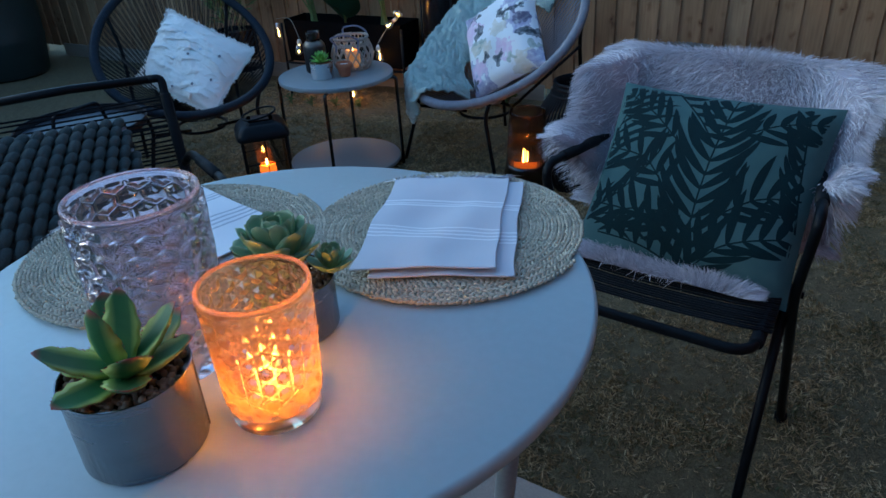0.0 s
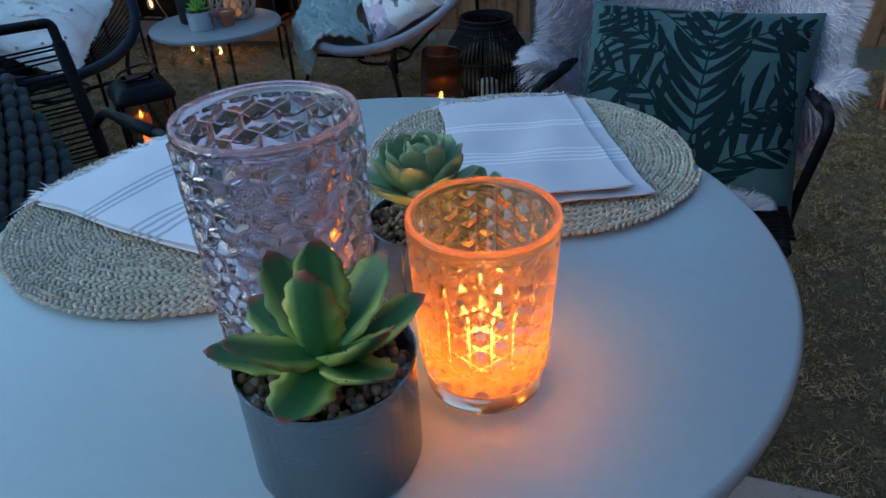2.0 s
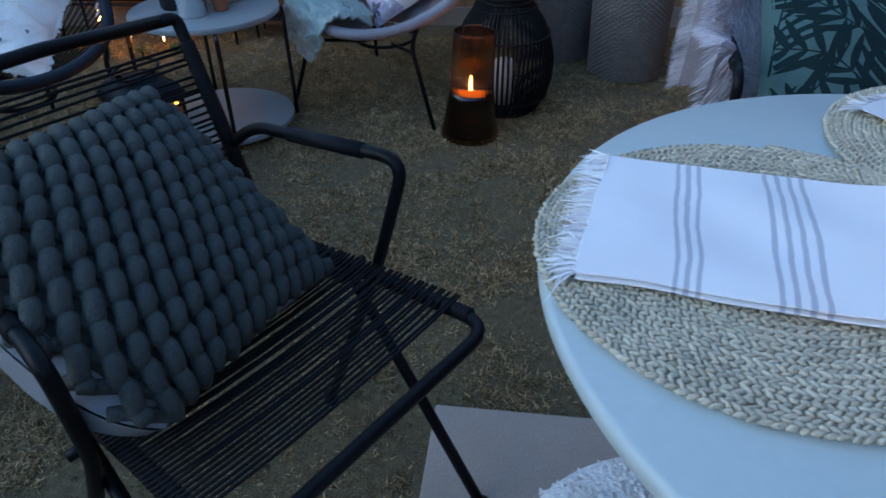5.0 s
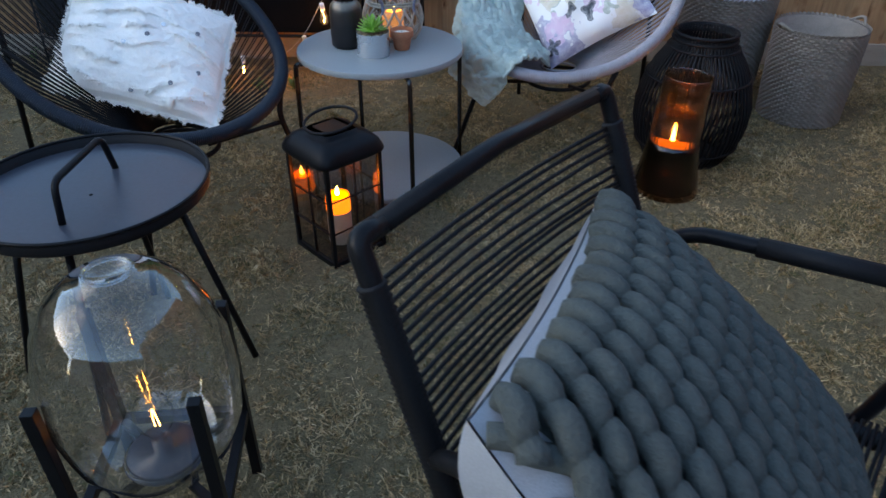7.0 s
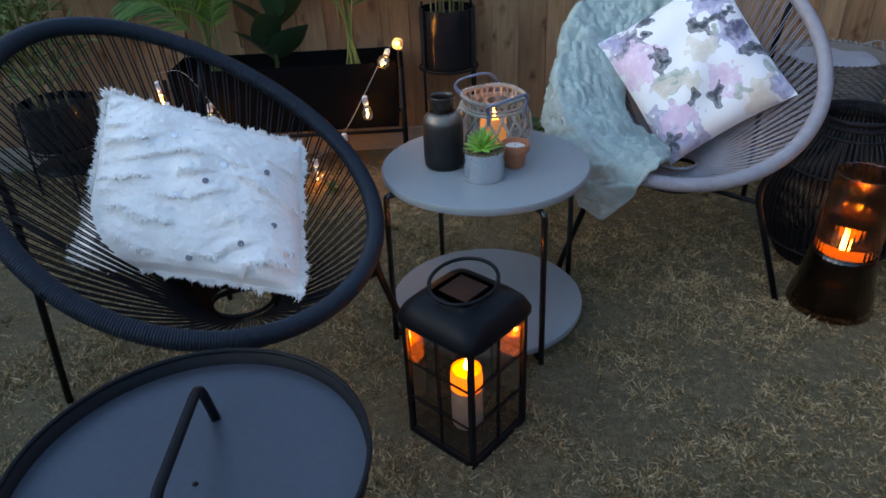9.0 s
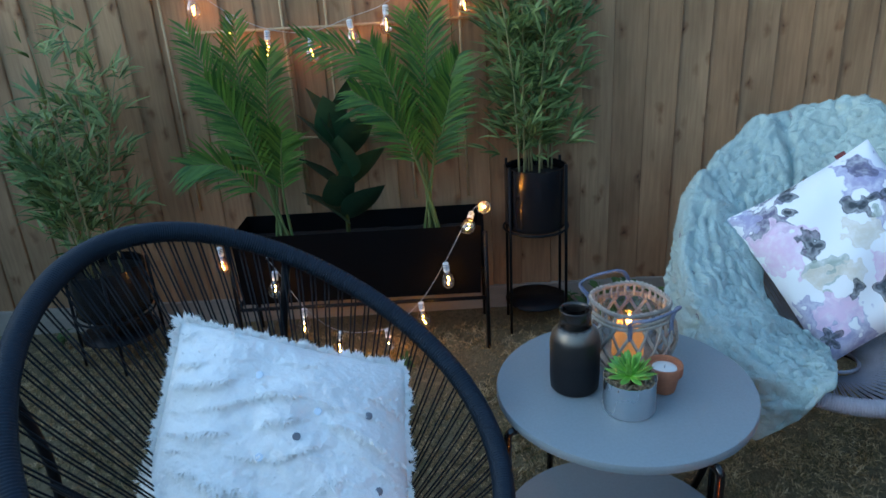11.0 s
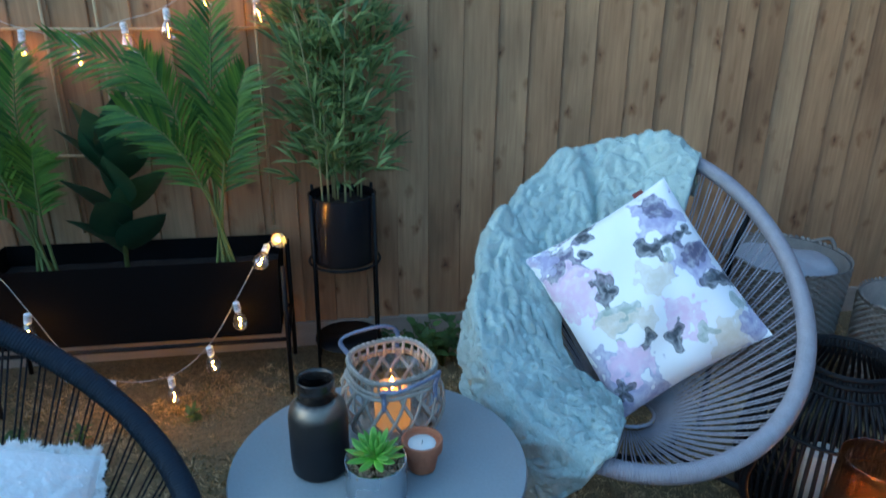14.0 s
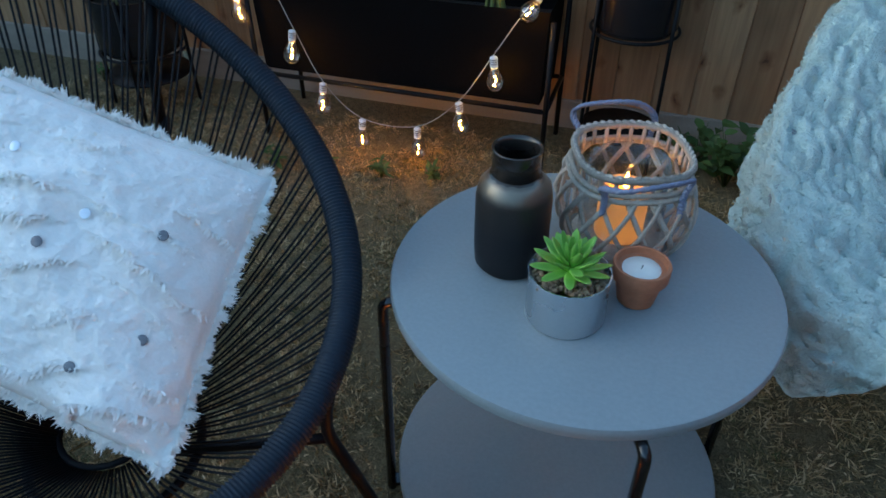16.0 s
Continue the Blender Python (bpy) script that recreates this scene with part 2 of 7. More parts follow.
def grass_material():
    m, nt, links, p = nodes_of("grass_blades")
    g = nt.new("ShaderNodeNewGeometry")
    vec = coords(nt, links)
    a = noise_tex(nt, links, vec, 2.6, 4)
    r = g.outputs["Random Per Island"]
    k = math_node(nt, links, 'ADD', math_node(nt, links, 'MULTIPLY', r, 0.35), math_node(nt, links, 'MULTIPLY', mixc(nt, links, 0.5, a, noise_tex(nt, links, vec, 17, 3)), 0.95))
    col = ramp(nt, links, k, [(0.28, (0.026, 0.04, 0.01)), (0.44, (0.08, 0.084, 0.026)), (0.54, (0.2, 0.135, 0.057)), (0.68, (0.36, 0.245, 0.115)), (0.92, (0.62, 0.46, 0.26))])
    links.new(col, p.inputs["Base Color"])
    p.inputs["Roughness"].default_value = 0.7
    return m


g = Geo()
xs = np.concatenate([np.linspace(-400, -8, 12), np.linspace(-7, 3, 90), np.linspace(4, 400, 12)])
ys = np.concatenate([np.linspace(-400, -4, 12), np.linspace(-3.5, 4.5, 70), np.linspace(6, 900, 12)])
X, Y = np.meshgrid(xs, ys, indexing="ij")
Z = ground_z(X, Y) * (np.abs(X + 2) < 6) * (np.abs(Y) < 5)
g.grid(np.stack([X, Y, Z], -1))
ground = part("ground", g, lawn_material(), label="patchy late-summer lawn, green and straw coloured", kind="structure")

k = 760000
gx, gy = rng.uniform(-3.5, 1.3, k), rng.uniform(0.5, 3.52, k)
keep = ~((gx > -0.8) & (gx < 0.22) & (gy < 1.0 - 0.1 * (gx + 0.75)))
clump = np.array([soft((x * 6, y * 6, 0.3)) for x, y in zip(gx, gy)])
tuft = np.array([soft((x * 34, y * 34, 1.7)) for x, y in zip(gx, gy)])
keep &= rng.uniform(-0.5, 0.5, k) < 1.0 * clump + 1.3 * tuft + 0.02
gx, gy, clump = gx[keep], gy[keep], (clump + tuft)[keep]
k = len(gx)
base = np.c_[gx, gy, ground_z(gx, gy) - 0.002]
d = np.c_[rng.normal(0, 0.75, k), rng.normal(0, 0.75, k), np.full(k, 0.7)]
g = Geo().blades(base, d, rng.uniform(0.008, 0.022, k) * (1 + 0.6 * clump), rng.uniform(0.0018, 0.0038, k), np.c_[rng.normal(0, 0.3, k), rng.normal(0, 0.3, k), rng.uniform(-0.35, 0.0, k)])
tagged(part("grass", g, grass_material(), label="short thin grass blades, green among dry straw", smooth=False), category="grass", kind="stuff")

# paving under the dining table
slab_mat = surface("concrete_slab", (0.42, 0.345, 0.29), 0.85, 0, 5, 160, 0.18, 0.4, 0.0015)
paving = tagged(new("pavement"), "small patio of grey-buff concrete slabs set into the lawn", kind="structure")
paving.matrix_basis = pose(-0.76, 1.015, 0, 0, 0, -5.5)
sg = Geo().box((0, 0, 0), (0.4, 0.4, 0.05), None, 0.004)
slab_mesh = sg.mesh("slab", False)
slab_mesh.materials.append(slab_mat)
for i in range(3):
    for j in range(4):
        part("slab", slab_mesh, None, paving, at=pose(0.2 + 0.408 * i, -0.2 - 0.408 * j, -0.012 + 0.003 * ((i + j) % 2), 0, 0, 0.3 * (i - j)))


def fence_wood():
    m, nt, links, p = nodes_of("feather_edge_board")
    oi = nt.new("ShaderNodeObjectInfo")
    tc = nt.new("ShaderNodeTexCoord")
    add = nt.new("ShaderNodeVectorMath")
    add.operation = 'ADD'
    off = nt.new("ShaderNodeCombineXYZ")
    links.new(math_node(nt, links, 'MULTIPLY', oi.outputs["Random"], 37.0), off.inputs[0])
    links.new(math_node(nt, links, 'MULTIPLY', oi.outputs["Random"], 91.0), off.inputs[2])
    links.new(tc.outputs["Object"], add.inputs[0])
    links.new(off.outputs[0], add.inputs[1])
    mp = nt.new("ShaderNodeMapping")
    mp.inputs["Scale"].default_value = (1, 1, 0.06)
    links.new(add.outputs[0], mp.inputs["Vector"])
    grain = noise_tex(nt, links, mp.outputs[0], 90, 5)
    mp2 = nt.new("ShaderNodeMapping")
    mp2.inputs["Scale"].default_value = (1, 1, 0.35)
    links.new(add.outputs[0], mp2.inputs["Vector"])
    stain = noise_tex(nt, links, mp2.outputs[0], 4.5, 4)
    vo = nt.new("ShaderNodeTexVoronoi")
    vo.inputs["Scale"].default_value = 11.0
    mp3 = nt.new("ShaderNodeMapping")
    mp3.inputs["Scale"].default_value = (1.5, 0.02, 0.8)
    twist = nt.new("ShaderNodeVectorMath")
    twist.operation = 'ADD'
    wob = nt.new("ShaderNodeTexNoise")
    wob.inputs["Scale"].default_value = 22
    links.new(add.outputs[0], wob.inputs["Vector"])
    small = nt.new("ShaderNodeVectorMath")
    small.operation = 'SCALE'
    small.inputs["Scale"].default_value = 0.05
    links.new(wob.outputs["Color"], small.inputs[0])
    links.new(add.outputs[0], twist.inputs[0])
    links.new(small.outputs[0], twist.inputs[1])
    links.new(twist.outputs[0], mp3.inputs["Vector"])
    links.new(mp3.outputs[0], vo.inputs["Vector"])
    knot = ramp(nt, links, vo.outputs["Distance"], [(0.03, (0.26, 0.18, 0.14)), (0.09, (0.62, 0.53, 0.46)), (0.3, (1, 1, 1))])
    base = ramp(nt, links, oi.outputs["Random"], [(0.0, (0.3, 0.165, 0.083)), (0.5, (0.36, 0.21, 0.11)), (1.0, (0.405, 0.25, 0.138))])
    col = mixc(nt, links, 0.75, base, ramp(nt, links, stain, [(0.25, (0.42, 0.37, 0.33)), (0.5, (0.95, 0.92, 0.9)), (0.75, (1.45, 1.45, 1.45))]), 'MULTIPLY')
    col = mixc(nt, links, 0.6, col, ramp(nt, links, grain, [(0.3, (0.66, 0.62, 0.6)), (0.7, (1.15, 1.14, 1.13))]), 'MULTIPLY')
    col = mixc(nt, links, 1.0, col, knot, 'MULTIPLY')
    links.new(col, p.inputs["Base Color"])
    p.inputs["Roughness"].default_value = 0.85
    bump(nt, links, p, grain, 0.5, 0.002)
    return m


wood_fence = fence_wood()


def board_mesh(i):
    """A feather-edge board: thick at one edge, thin at the other, sawn unevenly at the top."""
    r = random.Random(40 + i)
    w, t1, t2, h = 0.122 + r.uniform(-0.004, 0.006), 0.017, 0.006, 1.66
    n = 10
    vs, f = [], []
    for s in range(n):
        z = h * s / (n - 1)
        wob = 0.0015 * math.sin(3.1 * z + i) + r.uniform(-0.0006, 0.0006)
        vs += [(wob, 0, z), (w + wob, 0, z), (w + wob, -t1 + 0.003, z), (w + wob - 0.003, -t1, z), (wob, -t2, z)]
    for s in range(n - 1):
        a = s * 5
        f += [(a + q, a + (q + 1) % 5, a + 5 + (q + 1) % 5, a + 5 + q) for q in range(5)]
    f += [(0, 1, 2, 3, 4), tuple((n - 1) * 5 + q for q in (4, 3, 2, 1, 0))]
    b = Geo().add(vs, f).mesh("board", False)
    b.materials.append(wood_fence)
    return b


fence = tagged(new("wall_north"), "tall garden fence of overlapping brown feather-edge boards", kind="structure")
fence.matrix_basis = pose(0, 3.66, 0)
boards = [board_mesh(i) for i in range(6)]
for i in range(66):
    x = -5.5 + 0.109 * i
    top = 1.585 if x < -3.02 else 1.612 + 0.06 * min(1.6, x + 3.0)
    o = part("board", boards[(i * 5 + i // 3) % 6], None, fence, at=pose(x, random.uniform(-0.002, 0.002), 0.075, 0, random.uniform(-0.2, 0.2), 0))
    o.scale = (1, 1, (top - 0.075 + random.uniform(-0.004, 0.004)) / 1.66)
for x in (-4.8, -3.0, -1.15, 0.7):
    part("post", Geo().box((x, 0.06, 0.8), (0.1, 0.1, 1.6), None, 0.004), wood_fence, fence, smooth=False)
for z in (0.3, 0.85, 1.4):
    part("rail", Geo().box((-1.9, 0.03, z), (7.2, 0.04, 0.08), None, 0.004), wood_fence, fence, smooth=False)
gravel_wood = surface("weathered_gravel_board", (0.29, 0.24, 0.195), 0.9, 0, 4, 150, 0.25, 0.4, 0.001, (1, 1, 6))
for i, x in enumerate((-4.2, -2.1, 0.0)):
    part("gravel_board", Geo().box((x - 0.0, -0.012, 0.03), (2.06, 0.028, 0.13), None, 0.004), gravel_wood, fence, smooth=False)


# house wall beyond the lawn
def brick_wall(name, label, at, width, height, rows_from=0.0):
    w = tagged(new(name), label, kind="structure")
    w.matrix_basis = at
    part("mortar", Geo().box((width / 2, 0.06, height / 2), (width, 0.1, height)), surface("mortar", (0.3, 0.27, 0.24), 0.9, 0, 8, 90, 0.15, 0.4), w, smooth=False)
    return w


brick_mat = surface("red_brick", (0.3, 0.1, 0.06), 0.85, 0, 9, 90, 0.25, 0.4, 0.002, island=0.45)
brick_mesh = Geo().box((0, 0, 0), (0.215, 0.1, 0.065), None, 0.004).mesh("brick", False)
brick_mesh.materials.append(brick_mat)
house = brick_wall("wall_east", "red brick house wall with pale mortar joints", pose(1.62, 4.2, -0.02, 0, 0, -98), 6.0, 2.6)
n = 0
for r in range(12):
    for c in range(8):
        part("brick", brick_mesh, None, house, at=pose(0.11 + c * 0.225 + (0.112 if r % 2 else 0), 0.048, 0.037 + r * 0.075))
g = Geo()
for r in range(35):
    for c in range(27):
        if r < 12 and c < 8:
            continue
        g.box((0.11 + c * 0.225 + (0.112 if r % 2 else 0), 0.048, 0.037 + r * 0.075), (0.215, 0.1, 0.065))
part("brickwork", g, brick_mat, house, smooth=False, kind="stuff")
# plain fences close the garden on the unseen sides
side_wood = surface("side_fence_wood", (0.22, 0.14, 0.085), 0.85, 0, 2, 60, 0.25, 0.3, 0.002, (6, 6, 0.4))
part("wall_west", Geo().box((-5.55, 0.6, 0.85), (0.05, 6.2, 1.7)), side_wood, label="plain brown timber fence", smooth=False, kind="structure")

# an unseen plain wall added behind the table; its height limits the low south sky light
south = tagged(new("wall_south"), "unseen plain brick wall added to close the garden and limit sky light", kind="structure")
part("brick_face", Geo().box((-1.8, -3.1, 0.95), (7.6, 0.25, 1.9)), surface("dusky_back_brick", (0.22, 0.1, 0.07), 0.9, 0, 3, 60, 0.25, 0.3, 0.003, (1, 1, 3)), south, smooth=False)

# neighbouring houses behind the fence
roof_mat = surface("slate_grey_roof_tile", (0.075, 0.085, 0.1), 0.6, 0, 3, 50, 0.25, 0.3, 0.003, island=0.3)
far_brick = surface("far_brick", (0.24, 0.085, 0.06), 0.9, 0, 2, 25, 0.25, 0.2)


def far_house(x, y, w, d, eave, ridge, along, label):
    h = thing("house", label, "house", pose(x, y, 0), "houses behind the fence")
    wall = Geo().box((0, 0, eave / 2), (w, d, eave))
    a, b = (w / 2, d / 2)
    if along == "x":
        wall.add([(-a, -b, eave), (-a, b, eave), (-a, 0, ridge - 0.1), (a, -b, eave), (a, b, eave), (a, 0, ridge - 0.1)], [(0, 1, 2), (3, 5, 4), (0, 2, 5, 3), (1, 4, 5, 2)])
    else:
        wall.add([(-a, -b, eave), (a, -b, eave), (0, -b, ridge - 0.1), (-a, b, eave), (a, b, eave), (0, b, ridge - 0.1)], [(0, 1, 2), (3, 5, 4), (0, 2, 5, 3), (1, 4, 5, 2)])
    part("wall", wall, far_brick, h, smooth=False)
    half = b if along == "x" else a
    run = w if along == "x" else d
    roof, rows = Geo(), 16
    for s in (-1, 1):
        prof = []
        for i in range(rows + 1):
            t = i / rows
            off, z = (half + 0.3) * (1 - t), eave - 0.14 + (ridge - eave + 0.16) * t
            prof += [(s * off, z), (s * off, z + 0.045)]
        roof.grid(np.array([[(q, o, z) if along == "x" else (o, q, z) for o, z in prof] for q in np.linspace(-run / 2 - 0.2, run / 2 + 0.2, 2)]))
    part("roof", roof, roof_mat, h, "dark slate-grey tiled roof", smooth=False)
    return h


far_house(-12.6, 16.5, 8.6, 6.5, 2.75, 4.8, "x", "red brick house with a dark grey tiled roof beyond the fence")
far_house(-6.3, 15.5, 2.6, 7.0, 2.7, 3.9, "y", "gabled red brick house with a dark tiled roof")
far_house(-2.6, 17.5, 4.4, 6.0, 2.9, 4.4, "y", "red brick house with a steep tiled roof")

# ---- furniture ----
def smooth_tube(pts, r, n=8, rad=0.03, flat=1.0):
    return Geo().tube(bent(pts, rad), r, n, flat=flat)


def wraps(g, path, r, step=0.006, thick=0.003, n=8):
    """Cord wound round a rod: one ring a turn."""
    path = np.asarray(path, float)
    seg = np.linalg.norm(np.diff(path, axis=0), axis=1)
    s = np.r_[0, np.cumsum(seg)]
    k = int(s[-1] / step)
    q = np.linspace(0, s[-1], 2 * k + 1)
    pts = np.stack([np.interp(q, s, path[:, i]) for i in range(3)], 1)
    g.tube(pts, np.where(np.arange(len(q)) % 2, r + thick, r + thick * 0.35), n)


def dining_chair(at, label):
    c = thing("dining_chair", label, "chair", at, "chairs round the dining table")
    R, F = 0.0102, 0.224
    for s in (1, -1):
        y = 0.213 * s
        part("back_post", smooth_tube([(-0.33, y - 0.03 * s, 0.803), (-0.33, y, 0.803), (-0.185, y, 0.45), (-0.03, y, 0.43), (0.0, y, 0.43)], R, 10, 0.04), black_metal, c)
        part("front_leg", smooth_tube([(-0.02, y + 0.02 * s, 0.45), (0.275, 0.245 * s, 0.008)], R, 10), black_metal, c)
        part("arm", smooth_tube([(-0.25, y, 0.6), (-0.2, 0.232 * s, 0.643), (0.1, 0.268 * s, 0.66), (0.05, 0.25 * s, 0.465), (-0.14, 0.265 * s, 0.006)], R, 10, 0.045), black_metal, c)
        part("arm_sleeve", Geo().tube([(-0.12, 0.2416 * s, 0.6475), (0.025, 0.259 * s, 0.6557)], 0.0128, 10), black_cord, c, "ribbed black arm sleeve")
        for x, y2 in ((0.275, 0.245), (-0.14, 0.265)):
            part("foot_cap", Geo().lathe([(0.015, 0), (0.015, 0.025), (0.012, 0.03)], 10, (x, y2 * s, -0.004)), black_metal, c)
        g = Geo()
        wraps(g, [(-0.3155, y, 0.766), (-0.2, y, 0.475)], R + 0.001)
        part("post_wrap", g, black_cord, c, "wound black cord")
        g = Geo()
        wraps(g, [(-0.17, y, 0.452), (0.255, F * s, 0.472)], R)
        part("rail_wrap", g, black_cord, c)
        part("pivot_bolt", Geo().tube([(0.0, y + 0.012 * s, 0.442), (0.0, y + 0.05 * s, 0.442)], 0.008, 8), black_metal, c)
    part("top_rail", Geo().tube([(-0.33, -0.19, 0.803), (-0.338, 0, 0.807), (-0.33, 0.19, 0.803)], R, 10), black_metal, c)
    ring = bent([(-0.1, 0.216, 0.452), (0.29, F, 0.472), (0.29, -F, 0.472), (-0.1, -0.216, 0.452)], 0.05)
    part("seat_frame", Geo().tube(np.r_[[(-0.2, 0.213, 0.45)], ring, [(-0.2, -0.213, 0.45)], [(-0.2, 0.0, 0.45)]], R, 10, closed=True), black_metal, c)
    r = random.Random(3)
    for i in range(50):
        x = -0.185 + 0.0083 * i
        z = 0.464 + 0.045 * (x + 0.185)
        h = 0.222 + 0.022 * max(0.0, x + 0.1) / 0.35
        part("seat_cord", Geo().tube(sag((x, -h, z), (x + r.uniform(-0.003, 0.003), h, z), 0.010 + r.uniform(0, 0.004), 7), 0.0026, 5), black_cord, c)
    for i in range(29):
        t = i / 28
        p = np.array([-0.3135, 0, 0.76]) * (1 - t) + np.array([-0.2, 0, 0.48]) * t
        q = sag((p[0], -0.222, p[2] + r.uniform(-0.003, 0.003)), (p[0], 0.222, p[2] + r.uniform(-0.006, 0.006)), 0.003 + r.uniform(0, 0.006), 7)
        q[:, 0] -= 0.02 * (1 - (q[:, 1] / 0.222) ** 2)
        part("back_cord", Geo().tube(q, 0.0025, 5), black_cord, c)
    return c


chair_a = dining_chair(pose(-1.032, 0.739, 0, 0, 0, -36.5), "black metal armchair strung with black cord, beside the table")
chair_b = dining_chair(pose(0.074, 1.292, 0, 0, 0, -96.6), "black corded metal armchair draped with grey fur")


def pillow_pts(w, h, t, n=25, pinch=0.06, seed=0.0, wrinkle=0.004):
    u = np.linspace(-1, 1, n)
    U, V = np.meshgrid(u, u, indexing="ij")
    prof = np.clip((1 - np.abs(U) ** 2.6) * (1 - np.abs(V) ** 2.6), 0, 1) ** 0.55
    X = U * w / 2 * (1 - pinch * (1 - V ** 2)) * 1.0
    Y = V * h / 2 * (1 - pinch * (1 - U ** 2))
    nz = np.array([[soft((a * 2.3, b * 2.3, 0.0), 1.0, seed) for b in u] for a in u])
    Z = prof * t / 2
    return X, Y, Z, nz * wrinkle * (prof > 0.01), U, V


def pillow(w, h, t, n=25, pinch=0.06, seed=0.0, wrinkle=0.004):
    X, Y, Z, N, U, V = pillow_pts(w, h, t, n, pinch, seed, wrinkle)
    g = Geo()
    g.grid(np.stack([X, Y, Z + N], -1))
    g.grid(np.stack([X, Y, -Z + N], -1)[:, ::-1])
    return g


def basis(c, right, up):
    """A pose whose x runs along right and y roughly along up."""
    x = Vector(right).normalized()
    z = x.cross(Vector(up)).normalized()
    y = z.cross(x)
    m = Matrix((x, y, z)).transposed().to_4x4()
    m.translation = Vector(c)
    return m


# chunky knitted cushion on the first chair
knit = surface("charcoal_chunky_knit", (0.048, 0.057, 0.053), 0.95, 0, 14, 260, 0.3, 0.9, 0.003)
grey_back = surface("pale_grey_cotton", (0.25, 0.265, 0.29), 0.9, 0, 9, 500, 0.15, 0.5, 0.001)
cush = thing("knitted_cushion", "charcoal chunky-knit cushion leaning in the black corded chair", "cushion",
             basis((-1.125, 0.733, 0.617), (0.38, 0.9, -0.06), (-0.214, 0.179, 0.206)))
S = 0.40


def eased(X, Z, U, V):
    """The side by the chair's arm rises a little and bulges between its corners."""
    k = np.clip((1 - U) / 2, 0, 1) ** 2
    return X + k * (0.032 * np.clip(-V, 0, 1) ** 5 - 0.036 * (1 - V ** 2)), Z + 0.014 * k


X, Y, Z, N, U, V = pillow_pts(S * 0.92, S * 0.94, 0.122, 25)
X, Z = eased(X, Z, U, V)
part("cover", Geo().grid(np.stack([X, Y, Z], -1)), knit, cush)
X, Y, Z, N, U, V = pillow_pts(S, S * 0.98, 0.14, 41, 0.06, 4.0, 0.016)
swell = np.clip((1 - np.abs(U) ** 4) * (1 - np.abs(V) ** 4), 0, 1) ** 0.35
X, Z = eased(X - 0.016 * np.clip(-U, 0, 1) ** 3 * swell, -Z * 1.9 - 0.02 * swell + N, U, V)
part("back_panel", Geo().grid(np.stack([X, Y, Z], -1)[:, ::-1]), grey_back, cush, "pale grey woven back")
X, Y, Z, N, U, V = pillow_pts(S * 0.99, S * 0.97, 0.095, 25)
X, Z = eased(X, Z, U, V)
part("seam_lip", Geo().grid(np.stack([X, Y, Z], -1)), grey_back, cush, "pale grey edge round the knit")
X, Y, Z, N, U, V = pillow_pts(S, S, 0.13, 41)
X, Z = eased(X, Z, U, V)


def on_grid(u, v, *fields):
    """Values of pillow fields at u, v from -1 to 1."""
    n = len(fields[0]) - 1
    a, b = (u + 1) * n / 2, (v + 1) * n / 2
    ia, ib = min(int(a), n - 1), min(int(b), n - 1)
    fa, fb = a - ia, b - ib
    return [(A[ia, ib] * (1 - fa) + A[ia + 1, ib] * fa) * (1 - fb) + (A[ia, ib + 1] * (1 - fa) + A[ia + 1, ib + 1] * fa) * fb for A in fields]


# garter rows: thick strands that snake up and down, looped into the next row
g = Geo()
rows, waves, rk = 12, 13, random.Random(17)
for i in range(rows):
    v = -0.96 + 1.92 * (i + 0.5) / rows
    ph = math.pi * (i % 2) + rk.uniform(-0.35, 0.35)
    swing = [rk.uniform(0.8, 1.2) for k in range(2 * waves + 3)]
    pts, rad = [], []
    for k in range(waves * 12 + 1):
        u = -0.965 + 1.93 * k / (waves * 12)
        q = 2 * math.pi * k / 12 + ph
        m = swing[int(k / 6)]
        w = v + 0.068 * m * math.sin(q) + 0.02 * math.sin(3.0 * u + 0.5 * i)
        x, y, z = on_grid(max(-0.99, min(0.99, u + 0.012 * math.sin(2 * q))), max(-0.975, min(0.975, w)), X, Y, Z)
        pts.append((x, y, z + 0.002 + 0.0062 * math.cos(q) * m))
        rad.append((0.0103 + 0.0013 * math.cos(q)) * (0.96 + 0.06 * m))
    g.tube(pts, rad, 10)
tagged(part("knit_face", g, knit, cush, "thick charcoal knitted rows"), kind="stuff")

# fur throw and leaf cushion on the second chair
fur_mat, nt, links, p = nodes_of("mauve_grey_fur")
gi = nt.new("ShaderNodeNewGeometry")
links.new(ramp(nt, links, gi.outputs["Random Per Island"], [(0.0, (0.5, 0.46, 0.49)), (0.5, (0.68, 0.63, 0.67)), (1.0, (0.86, 0.82, 0.85))]), p.inputs["Base Color"])
p.inputs["Roughness"].default_value = 0.8
p.inputs["Sheen Weight"].default_value = 0.4
fur_skin = surface("fur_skin", (0.4, 0.35, 0.38), 0.9, 0, 12, 200, 0.25, 0.6, 0.004)
cB = chair_b.matrix_basis
throw = thing("fur_throw", "fluffy mauve-grey faux fur throw over the chair back and seat", "throw", cB)
path = curve_pts([(-0.37, 0.46), (-0.372, 0.62), (-0.366, 0.77), (-0.335, 0.818), (-0.29, 0.775), (-0.2, 0.60), (-0.145, 0.505), (-0.09, 0.489), (0.05, 0.487), (0.14, 0.486)], 6)
ys = np.linspace(-0.268, 0.268, 23)
P = np.zeros((len(path), len(ys), 3))
